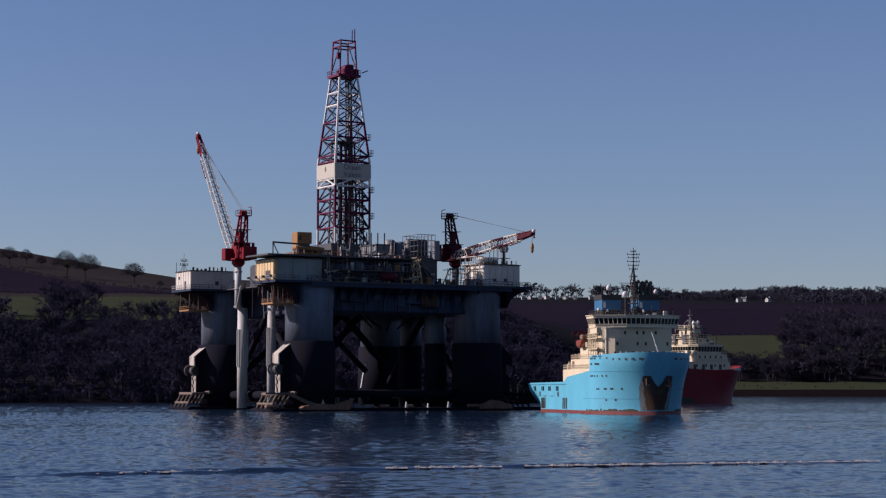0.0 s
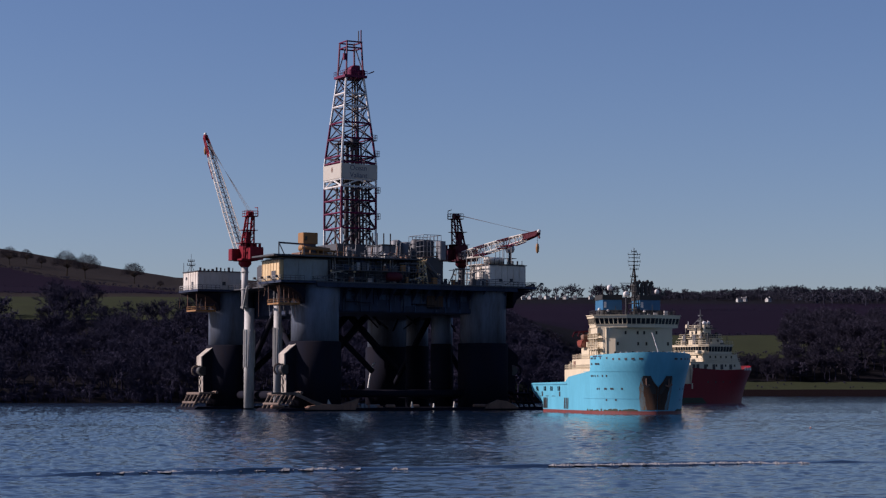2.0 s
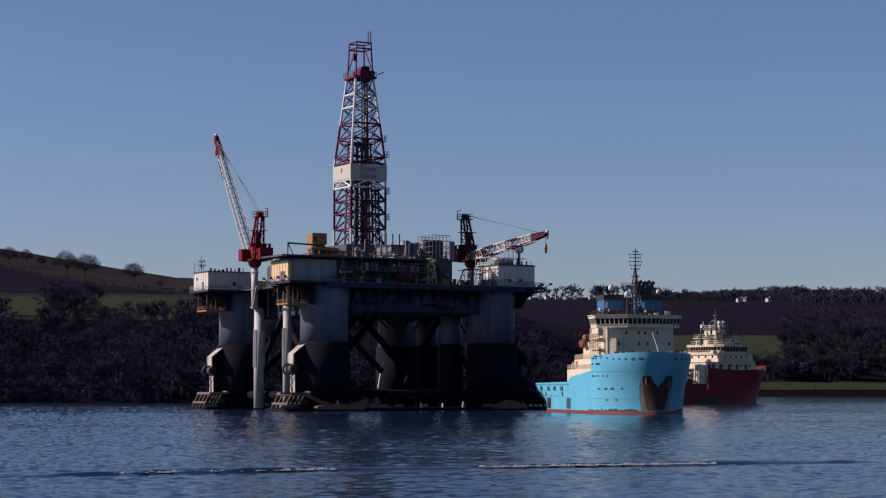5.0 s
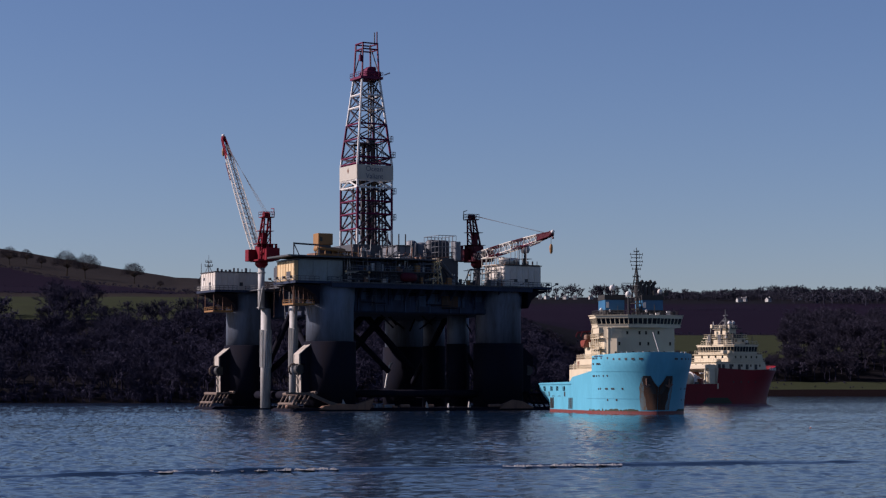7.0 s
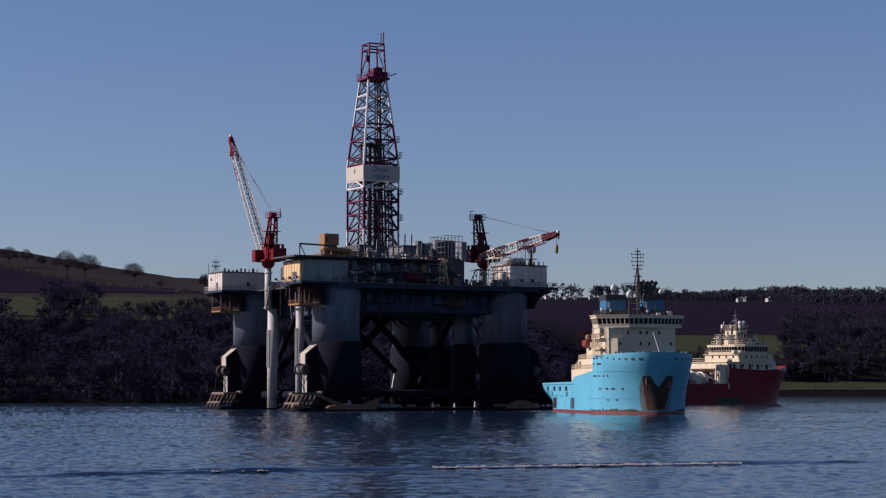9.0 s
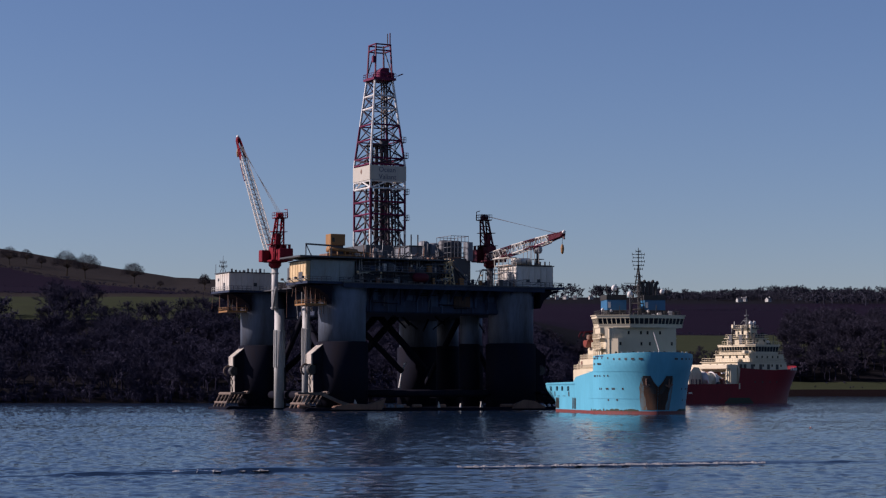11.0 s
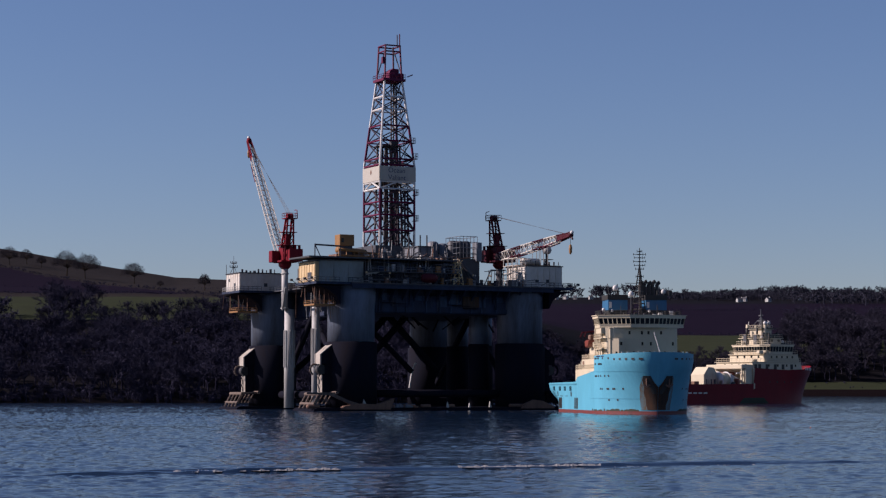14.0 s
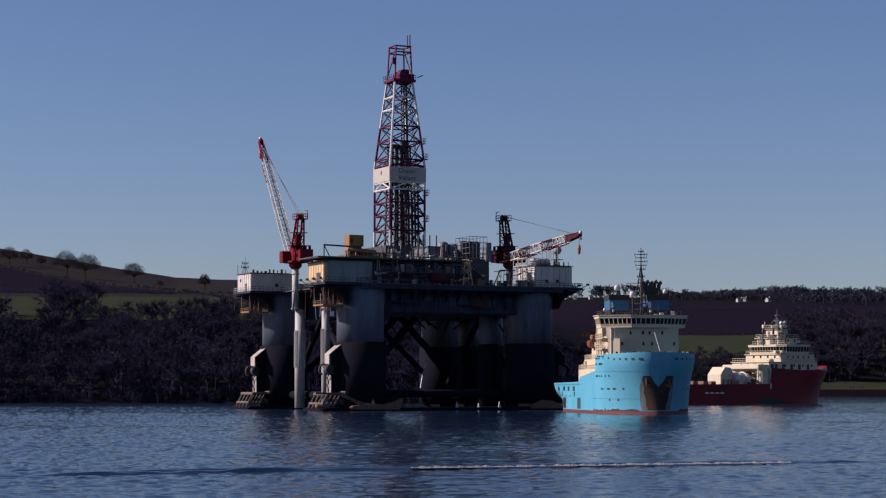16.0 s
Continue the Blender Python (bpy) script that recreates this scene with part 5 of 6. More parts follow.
    rng = random.Random(77)
    for k in range(26):
        x, y = rng.uniform(-24, -16.5), rng.uniform(-9, 9)
        h = rng.uniform(0.4, 1.5)
        if k % 3:
            P_box("roof_gear", ("black", "steel_dark", "white", "black")[rng.randrange(4)], blue, x - .3, x + .3, y - rng.uniform(.2, .7), y + .3, 23.25, 23.25 + h * .8, bevel=0.05)
        else:
            P_tube("roof_aerial", "black", blue, (x, y, 23.25), (x, y, 23.6 + h * 1.6), 0.06, n=4)
    for y in (-4.6, 5.2, 8.0, 8.6):
        P_tube("roof_vent", "black", blue, (-25.5, y, 28.2), (-25.5, y, 29.4), 0.22, n=7)
    P_tube("yard_arm", "black", blue, (-22, -3.4, 31.0), (-22, 4.2, 31.0), 0.07, n=4)
    for y in (-7.6, -5.2, -1.9, 0.9, 3.6, 6.1, 7.7):
        P_box("bulwark_fairlead", "black" if y < 2 else "white", blue, -3.4 - (y / 10.5) ** 2 * 5.6, -2.5 - (y / 10.5) ** 2 * 5.6, y - .3, y + .3, 13.55, 13.95, bevel=0.05)
    # terraced accommodation and rescue boat behind the forecastle
    for x0, x1, y0, y1, z0, z1 in ((-52, -20.6, -10.6, 6, 5.6, 10.6), (-45, -20.6, -10.2, 6, 10.6, 13.0), (-38, -20.6, -9.4, 6, 13.0, 15.8), (-32, -28, -8.4, 6, 15.8, 19.1)):
        P_box("accommodation", "ship_cream", blue, x0, x1, y0, y1, z0, z1, bevel=0.1)
        rail(blue, ((x1, y0 + .1), (x0, y0 + .1), (x0, y1)), z1, mat="ship_cream", step=1.0)
    for z in (8.4, 13.2):
        P_box("window", "glass", blue, -52.1 if z < 10 else -38.1, -51.9 if z < 10 else -37.9, -8, -6.6, z, z + .9)
    P_box("door", "rig_rust", blue, -43, -41.0, -10.32, -10.15, 11.0, 12.6)
    bm = nb()
    prism(bm, ((-36.4, 17.0), (-35.6, 15.9), (-32.2, 15.9), (-30.6, 16.8), (-30.6, 17.6), (-36.4, 17.6)), -10.9, -8.5)
    bmesh.ops.bevel(bm, geom=bm.edges[:], offset=0.22, segments=2, affect="EDGES")
    rb = part("rescue_boat", bm, "orange", blue, "dull orange rescue boat in its davit")
    P_box("console", "rig_rust", rb, -34.4, -31.6, -10.4, -9.1, 17.55, 18.9, bevel=0.25)
    bm = nb()
    for x in (-36.8, -30.8):
        tube(bm, (x, -8.4, 15.8), (x, -8.7, 18.6), 0.22, n=6)
        tube(bm, (x, -8.7, 18.6), (x, -9.3, 19.7), 0.2, n=6)
        tube(bm, (x, -9.3, 19.7), (x, -11.4, 19.5), 0.24, n=6)
        tube(bm, (x, -11.4, 19.5), (x, -11.9, 18.4), 0.2, n=6)
        tube(bm, (x, -11.9, 18.4), (x, -10.6, 17.6), 0.05, n=4)
    tube(bm, (-36.8, -9.3, 19.7), (-30.8, -9.3, 19.7), 0.14, n=5)
    box(bm, -35.0, -33.0, -8.6, -7.8, 15.8, 17.2)
    part("davit", bm, "red_dark", rb)
    bm = nb()
    for k in range(6):
        tube(bm, (-29 + .9 * k, -9.4, 20.4 - .1 * k), (-29 + .9 * k, -9.4, 15), 0.1, n=4)
        box(bm, -29 + .9 * k, -28.2 + .9 * k, -9.7, -8.7, 15.4 + .7 * k, 15.55 + .7 * k)
    part("stair", bm, "ship_cream", blue)
    rng = random.Random(21)
    tiers = ((-51, -46, 10.6), (-44, -39, 13.0), (-37.6, -37.0, 15.8), (-30, -28.6, 15.8))
    for k in range(18):
        x0, x1, z = tiers[k % 4]
        x, y = rng.uniform(x0, x1), rng.uniform(-9.8, -8.2) if z > 12 else rng.uniform(-10.2, -8.6)
        h = rng.uniform(0.5, 1.6)
        if k % 3 == 0:
            P_tube("vent_post", "ship_cream", blue, (x, y, z), (x, y, z + h + .6), 0.12, n=6)
        else:
            P_box("locker", ("ship_cream", "rig_rust", "steel_dark", "white")[rng.randrange(4)], blue, x - .5, x + .5, y - .4, y + .4, z, z + h, bevel=0.08)
    for k in range(4):
        P_tube("stanchion", "ship_cream", blue, (-27 + 2.4 * k, -9.9, 12.6), (-27 + 2.4 * k, -9.9, 20.3), 0.13, n=6)
    for z in (15.2, 17.7):
        P_box("side_gallery", "ship_cream", blue, -28, -17.5, -10.1, -8.2, z, z + 0.15)
        rail(blue, ((-17.6, -10.0), (-28, -10.0)), z + .15, mat="ship_cream", step=1.1)


def red_half(x, f):
    top = table(((-62, 5.7), (-40, 5.8), (-28.3, 5.9), (-27.7, 10.6), (-16, 10.0), (-8, 10.3), (0, 11.5)), x)
    z = -1.0 + (top + 1.0) * f
    wl = 8.6 * (1 - (1 - min(1.0, -x / 22.0)) ** 2.0) ** 0.85
    tp = 9.0 * (1 - (1 - min(1.0, -x / 16.0)) ** 2.2) ** 0.55
    g = max(0.0, min(1.0, z / 10.0)) ** 1.4
    return wl + (tp - wl) * g, x + 2.4 * g * max(0.0, 1 + x / 22.0), z


def build_red():
    st = [-0.0, -0.15, -0.5, -1, -2, -3.2, -4.6, -6.2, -8, -10, -12.5, -15, -18, -21, -25, -27.7, -28.3, -31, -38, -46, -54, -62]
    lev = [0, 0.08, 0.2, 0.35, 0.5, 0.65, 0.8, 0.9, 1.0]
    for bm in hull_shell(red_half, st, lev):
        part("hull", bm, "hull_red", red_ship, "dark red hull side", True)
    deck_sheet("main_deck", red_ship, red_half, 4.4, [-62 + 2 * k for k in range(17)])
    deck_sheet("forecastle_deck", red_ship, red_half, 9.6, [-27.9 + 2 * k for k in range(14)])
    P_box("transom", "hull_red", red_ship, -62, -61.7, -8.6, 8.6, -0.5, 5.6)
    P_box("bulkhead", "ship_cream", red_ship, -28.2, -27.7, -8.8, 8.8, 4.4, 10.5)
    for side in (-1, 1):
        P_patch("rubbing_strake", "hull_red", red_ship, red_half, side, [(4.0, -61, -20), (4.3, -61, -20)], off=0.2, nx=20)
        P_patch("rubbing_strake", "hull_red", red_ship, red_half, side, [(7.6, -27, -6), (7.9, -27, -6)], off=0.15, nx=20)
        P_patch("weed_patch", "weed", red_ship, red_half, side, [(0.1, -34, -22), (1.8, -32, -24)], nx=6)
        for x in (-7.4, -6.2, -5.0, -3.8, -2.8):
            P_patch("name_bar", "white", red_ship, red_half, side, [(10.0, x, x + 0.7), (10.8, x, x + 0.7)], nx=1)
        for x in (-54, -52, -50, -48):
            P_patch("name_bar", "white", red_ship, red_half, side, [(3.0, x, x + 1.4), (3.4, x, x + 1.4)], nx=1)
        for x in (-22, -19, -16, -13):
            P_patch("porthole", "black", red_ship, red_half, side, [(6.2, x, x + .5), (6.7, x, x + .5)], nx=1)
    # tiers, wider below; the front leans back
    for x0, x1, w, z0, z1, lean in ((-27.7, -7.0, 7.8, 9.6, 12.4, 0.9), (-22.5, -7.9, 7.4, 12.4, 14.7, 0.8)):
        bm = nb()
        prism(bm, ((x0, z0), (x1, z0), (x1 - lean, z1), (x0, z1)), -w, w)
        t = part("superstructure", bm, "ship_cream", red_ship, "cream tiered superstructure")
        for k in range(5):
            x = x0 + 3 + (x1 - x0 - 6) * k / 4
            P_box("window", "glass", t, x - .3, x + .3, -w - .04, -w + .02, (z0 + z1) / 2, (z0 + z1) / 2 + .7)
        for y in (-5, -2, 1, 4):
            P_box("window", "glass", t, x0 - .04, x0 + .02, y - .35, y + .35, (z0 + z1) / 2, (z0 + z1) / 2 + .8)
        P_box("deck_lip", "ship_cream", t, x0 - 0.5, x1 - lean, -w - 0.3, w + 0.3, z1 - 0.1, z1 + 0.06)
        rail(red_ship, ((x1 - lean, -w), (x0, -w), (x0, w)), z1, mat="ship_cream", step=1.1)
    # two more steps above the wheelhouse, with galleries of dark gear
    for x0, x1, w, z0, z1 in ((-20.5, -12.6, 4.6, 17.6, 19.6), (-18.8, -14.6, 2.6, 19.6, 22.4)):
        t = P_box("upper_tier", "ship_cream", red_ship, x0, x1, -w, w, z0, z1, bevel=0.12)
        P_box("deck_lip", "ship_cream", t, x0 - 0.6, x1 + 0.5, -w - 0.5, w + 0.5, z1 - 0.08, z1 + 0.08)
        for k in range(3):
            x = x0 + 1.2 + (x1 - x0 - 2.4) * k / 2
            P_box("window", "glass", t, x - .45, x + .45, -w - .05, -w + .02, z0 + 0.9, z0 + 1.6)
        rail(red_ship, ((x1, -w - .4), (x0 - .5, -w - .4), (x0 - .5, w)), z1, mat="ship_cream", step=1.0)
    for x, y in ((-18.2, -3.4), (-16.0, -1.6), (-13.6, -0.4)):
        P_tube("dome_post", "ship_cream", red_ship, (x, y, 19.6), (x, y, 23.6), 0.42, n=10)
    for x, y, w, h in ((-19.6, -4.0, .8, 1.6), (-15.2, -4.2, 1.0, 1.1), (-12.9, -3.0, .7, 1.8), (-17.2, -4.3, .6, 1.3)):
        P_box("roof_locker", "black", red_ship, x - w / 2, x + w / 2, y - .4, y + .4, 19.6, 19.6 + h, bevel=0.06)
    for x, y, w, h, m in ((-38, -6, 1.6, 2.6, "ship_cream"), (-36.4, -3, 1.2, 3.4, "white"), (-35, -7, 1.0, 2.0, "steel_dark"), (-33.4, -7.2, 0.8, 3.0, "orange"), (-37.4, -2, 1.4, 4.2, "ship_cream"), (-32, -7.4, 0.9, 1.6, "white")):
        P_box("deck_locker", m, red_ship, x - w / 2, x + w / 2, y - .8, y + .8, 4.4, 4.4 + h, bevel=0.12)
    reel = nb()
    tube(reel, (-38.6, -4.6, 7.0), (-35.6, -4.6, 7.0), 2.2, n=20)
    part("cable_reel", reel, "ship_cream", red_ship, "cream cable reel", True)
    for x in (-38.8, -35.6):
        P_tube("reel_flange", "white", red_ship, (x, -4.6, 7.0), (x + 0.25, -4.6, 7.0), 2.5, n=20)
    bridge_house(red_ship, [(-9.6, -4.5), (-9.6, 4.5), (-11.2, 7.8), (-20.5, 7.8), (-22, 5), (-22, -5), (-20.5, -7.8), (-11.2, -7.8)], 14.7, 15.5, 17.0, 17.6, "ship_cream")
    rail(red_ship, ((-10, -7), (-21, -7.4), (-22, -5), (-22, 5)), 17.6, mat="ship_cream", step=1.1)
    P_box("radar_deck", "black", red_ship, -19.5, -13, -3.4, 3.4, 22.46, 22.7)
    for y in (-2.2, 2.2):
        fn = P_box("funnel", "steel_dark", red_ship, -21.2, -19.4, y - 0.8, y + 0.8, 17.4, 20.6, bevel=0.15)
        P_tube("exhaust_pipe", "black", fn, (-20.3, y, 20.4), (-20.3, y, 22.6), 0.34, n=10)
    mast = P_tube("mast", "steel_dark", red_ship, (-16.5, 0, 22.0), (-16.5, 0, 28.4), 0.3, 0.12)
    bm = nb()
    for z, w in ((23.6, 2.2), (25.0, 1.6), (26.6, 1.0)):
        tube(bm, (-16.5, -w, z), (-16.5, w, z), 0.14, n=5)
        box(bm, -17.0, -16.0, -w * .5, w * .5, z - .3, z + .1)
    for y in (-1.8, 1.8):
        tube(bm, (-18.2, y, 17.6), (-16.5, 0, 25), 0.16, n=5)
    part("crosstree", bm, "steel_dark", mast)
    for x, y, z, r in ((-18.2, -3.4, 24.2, 0.55), (-16.0, -1.6, 24.2, 0.5), (-13.6, -0.4, 24.4, 0.5), (-13, -5.5, 18.6, 0.45), (-13.5, 5, 18.8, 0.5), (-20, -4, 19.8, 0.5)):
        dm = part("radome", lathe(nb(), x, y, ((r * .8, z - r), (r, z), (r * .6, z + r * .8), (r * .1, z + r)), 12), "white", red_ship, "", True)
        P_tube("post", "steel_dark", dm, (x, y, 17.6), (x, y, z - r), 0.12, n=5)
    rng = random.Random(8)
    for k in range(26):
        x, y = rng.uniform(-21.5, -11), rng.uniform(-6.5, 5)
        z = 22.7 if -19.5 < x < -13 and abs(y) < 3.3 else 19.65 if -20.5 < x < -12.6 and abs(y) < 4.6 else 17.6
        h = rng.uniform(0.6, 2.6)
        if k % 2:
            P_tube("aerial", ("black", "steel_dark", "white")[k % 3], red_ship, (x, y, z), (x, y, z + h + .8), 0.1, n=5)
        else:
            P_box("roof_gear", ("black", "steel_dark", "ship_cream")[rng.randrange(3)], red_ship, x - .5, x + .5, y - .4, y + .4, z, z + h * .6, bevel=0.06)
    for k in range(6):
        P_tube("mast_stay", "steel_dark", red_ship, (-19.0 + k * 1.1, (-3.0, 3.0)[k % 2], 22.65), (-16.5, 0, 26.0), 0.09, n=5)
    # black panels on the flat wall stand in for shade in its gaps
    for x in (-26.4, -24.8, -21.8, -18.4, -15.2, -11.6):
        P_box("recess_shade_panel", "black", red_ship, x - .55, x + .55, -7.86, -7.78, 10.2, 11.7)
    # winch housing, deck crane and garage wall on the working deck
    bm = nb()
    prism(bm, ((-44.5, 4.4), (-39.5, 4.4), (-39.5, 9.2), (-40.6, 10.6), (-42.6, 10.8), (-44.5, 8.6)), -5.0, 0.5)
    part("winch_house", bm, "ship_cream", red_ship, "cream winch housing")
    for k in range(5):
        x = -44.2 + k * 1.1
        P_box("housing_rib", "ship_cream", red_ship, x - .1, x + .1, -5.15, -4.98, 4.4, 9.0)
    for k in range(3):
        P_box("louvre", "steel_dark", red_ship, -43.6 + 1.4 * k, -42.7 + 1.4 * k, -5.06, -4.99, 5.4, 7.2)
    cr = P_tube("deck_crane", "white", red_ship, (-34, -5.5, 4.4), (-34, -5.5, 8.2), 0.7, n=12, label="white folded deck crane")
    bm = nb()
    tube(bm, (-34, -5.5, 8.2), (-29.5, -6.2, 6.0), 0.42, n=6)
    tube(bm, (-34, -5.5, 8.6), (-36.6, -5.2, 6.2), 0.42, n=6)
    tube(bm, (-33, -6.5, 9.0), (-29.6, -7.2, 9.2), 0.25, n=6)
    part("crane_arm", bm, "white", cr)
    P_box("drum", "orange", red_ship, -33, -30, -3, 3, 7.2, 9.4, bevel=0.3)
    P_box("garage_wall", "ship_cream", red_ship, -31.0, -28.3, -8.3, -6.0, 4.4, 10.6, bevel=0.1)
    P_box("gallery", "ship_cream", red_ship, -32.0, -27.7, -7.8, 7.8, 10.2, 11.6, bevel=0.2)
    for y in (-7.4, 7.4):
        P_tube("stanchion", "ship_cream", red_ship, (-31.6, y, 4.4), (-31.6, y, 10.4), 0.25, n=6)
    for x, y in ((-21, -3.4), (-19, -6), (-17, 3), (-12.5, 0), (-22.5, 0)):
        P_tube("vent_post", "black", red_ship, (x, y, 17.4), (x, y, 19.8 + (x % 3) * 0.7), 0.2, n=6)
    for x in (-26, -23.5, -21):
        bm = nb()
        box(bm, x - .9, x + .9, -7.4, -6.0, 12.0 if x < -24.5 else 14.7, 13.2 if x < -24.5 else 15.8, bevel=0.2)
        part("locker", bm, "ship_cream", red_ship)
    for x in (-56, -52, -49):
        P_box("deck_gear", "rig_rust", red_ship, x - 1, x + 1, -7, -3, 4.4, 6.6, bevel=0.2)


build_blue()
build_red()
blue.scale = (0.66, 0.874, 0.874)
red_ship.scale = (1.14,) * 3


# ---- bare winter trees ----
def tree_arrays(seed, height=12.0, spread=0.5, twigs=520, forks=4, trunk_r=0.28, bold=1.0):
    """One bare tree as (trunk and limb mesh, twig mesh): tapered limbs that fork, and thin twigs with gaps between."""
    rng = random.Random(seed)
    V, Fc = [], []
    tips = []

    def limb(p, q, r0, r1, n):
        d = (q - p).normalized()
        a = d.orthogonal().normalized()
        b = d.cross(a)
        k0 = len(V)
        for c, r in ((p, r0), (q, r1)):
            for k in range(n):
                w = k * math.tau / n
                V.append(c + a * (r * math.cos(w)) + b * (r * math.sin(w)))
        for k in range(n):
            Fc.append((k0 + k, k0 + (k + 1) % n, k0 + n + (k + 1) % n, k0 + n + k))

    def grow(p, d, length, r, depth):
        q = p + d * length
        limb(p, q, r, r * 0.68, 6 if depth == 0 else 3)
        tips.append((p.lerp(q, 0.6), d, depth))
        if depth >= forks:
            tips.append((q, d, depth))
            return
        for _ in range(3 if depth else 5):
            side = Vector((rng.gauss(0, 1), rng.gauss(0, 1), rng.gauss(0.15, 0.6))).normalized()
            nd = (d * 0.75 + side * (spread + 0.3 * rng.random()) + Vector((0, 0, 0.16))).normalized()
            grow(p.lerp(q, rng.uniform(0.6, 1.0)), nd, length * rng.uniform(0.55, 0.86), r * 0.55, depth + 1)

    grow(Vector((0, 0, -0.4)), Vector((rng.gauss(0, 0.05), rng.gauss(0, 0.05), 1)).normalized(), height * 0.30, trunk_r, 0)
    tv, tf = [], []
    high = [t for t in tips if t[2] >= 2]
    for _ in range(twigs):
        p, d, _k = high[rng.randrange(len(high))]
        dd = (d + Vector((rng.gauss(0, 0.8), rng.gauss(0, 0.8), rng.gauss(0.1, 0.6)))).normalized()
        L = rng.uniform(0.5, 1.3) * height / 12
        w = dd.orthogonal().normalized() * rng.uniform(0.03, 0.07) * bold * height / 12
        if rng.random() < 0.5:
            w = dd.cross(w)
        k0 = len(tv)
        tv += [p - w, p + w, p + dd * L]
        tf.append((k0, k0 + 1, k0 + 2))
    top = max(v.z for v in V)
    s = height / top
    return ([tuple(v * s) for v in V], Fc), ([tuple(v * s) for v in tv], tf)


def dome_tree_arrays(seed, height, spread):
    """A field tree grown in the open: short trunk, limbs arching up and out to a domed, see-through crown."""
    rng = random.Random(seed)
    V, Fc, tv, tf = [], [], [], []

    def limb(p, q, r0, r1, n=4):
        d = (q - p).normalized()
        a = d.orthogonal().normalized()
        b = d.cross(a)
        k0 = len(V)
        for c, r in ((p, r0), (q, r1)):
            V.extend(tuple(c + a * (r * math.cos(k * math.tau / n)) + b * (r * math.sin(k * math.tau / n))) for k in range(n))
        Fc.extend((k0 + k, k0 + (k + 1) % n, k0 + n + (k + 1) % n, k0 + n + k) for k in range(n))

    R = height * spread
    fork = Vector((rng.gauss(0, 0.02) * height, 0, height * 0.30))
    limb(Vector((0, 0, -0.4)), fork, height * 0.030, height * 0.022, 6)
    lean = rng.uniform(-0.12, 0.12) * R
    for k in range(34):
        w = k * 2.399 + rng.uniform(-0.3, 0.3)
        e = math.asin(min(1.0, (k + 0.5) / 34)) * rng.uniform(0.85, 1.05)
        reach = rng.uniform(0.82, 1.0)
        end = Vector((lean + math.cos(w) * math.cos(e) * R * reach, math.sin(w) * math.cos(e) * R * reach, height * (0.42 + 0.58 * math.sin(e) * reach)))
        mid = fork.lerp(end, 0.5) + Vector((0, 0, 0.09 * height)) + Vector((rng.gauss(0, 0.02), rng.gauss(0, 0.02), 0)) * height
        pts = [fork * (1 - t) ** 2 + mid * (2 * t * (1 - t)) + end * t ** 2 for t in (0, 0.25, 0.5, 0.75, 1.0)]
        for i in range(4):
            limb(pts[i], pts[i + 1], height * 0.011 * (1 - 0.22 * i), height * 0.011 * (0.78 - 0.22 * i), 3)
    for _ in range(4200):
        n = Vector((rng.gauss(0, 1), rng.gauss(0, 1), abs(rng.gauss(0, 1)) * 1.1 - 0.12)).normalized()
        f = 1 - 0.5 * rng.random() ** 1.6
        bumpy = 0.86 + 0.22 * noise.noise((n.x * 2.6 + seed, n.y * 2.6, n.z * 2.6))
        if noise.noise((n.x * 4.0, n.y * 4.0 + seed, n.z * 4.0)) < -0.22:
            continue
        p = Vector((lean + n.x * R * f * bumpy, n.y * R * f * bumpy, height * (0.42 + 0.56 * n.z * f * bumpy)))
        dd = (n * 0.8 + Vector((rng.gauss(0, 0.6), rng.gauss(0, 0.6), rng.gauss(0.15, 0.5)))).normalized()
        L = height * rng.uniform(0.04, 0.10)
        a = dd.orthogonal().normalized() * height * rng.uniform(0.003, 0.006)
        if rng.random() < 0.5:
            a = dd.cross(a)
        k0 = len(tv)
        tv.extend((tuple(p - a), tuple(p + a), tuple(p + dd * L)))
        tf.append((k0, k0 + 1, k0 + 2))
    return (V, Fc), (tv, tf)


def clump_arrays(seed, height=9.0, blades=420, bold=1.0):
    """A dense evergreen or ivy-clad tree: tapering heap of short blades with a ragged outline, on a trunk."""
    rng = random.Random(seed)
    V, Fc = [], []
    lobes = [(Vector((rng.gauss(0, 0.17), rng.gauss(0, 0.17), rng.uniform(0.3, 0.86))) * height, rng.uniform(0.10, 0.22) * height) for _ in range(11)]
    for _ in range(blades):
        c, r = lobes[rng.randrange(len(lobes))]
        n = Vector((rng.gauss(0, 1), rng.gauss(0, 1), rng.gauss(0, 1))).normalized()
        p = c + n * r * rng.uniform(0.6, 1.08)
        a = n.orthogonal().normalized() * rng.uniform(0.2, 0.5) * bold
        b = (n.cross(a).normalized() + n * rng.uniform(-0.5, 0.8)) * rng.uniform(0.3, 0.8) * bold
        k0 = len(V)
        V += [tuple(p - a), tuple(p + a), tuple(p + b)]
        Fc.append((k0, k0 + 1, k0 + 2))
    k0 = len(V)
    for z, r in ((-0.4, 0.22), (height * 0.55, 0.12)):
        V += [(r * math.cos(k * 2.094), r * math.sin(k * 2.094), z) for k in range(3)]
    Fc += [(k0 + k, k0 + (k + 1) % 3, k0 + 3 + (k + 1) % 3, k0 + 3 + k) for k in range(3)]
    return V, Fc


def merged(arrays):
    V, Fc = [], []
    for v, f in arrays:
        k = len(V)
        V += v
        Fc += [tuple(i + k for i in q) for q in f]
    return V, Fc


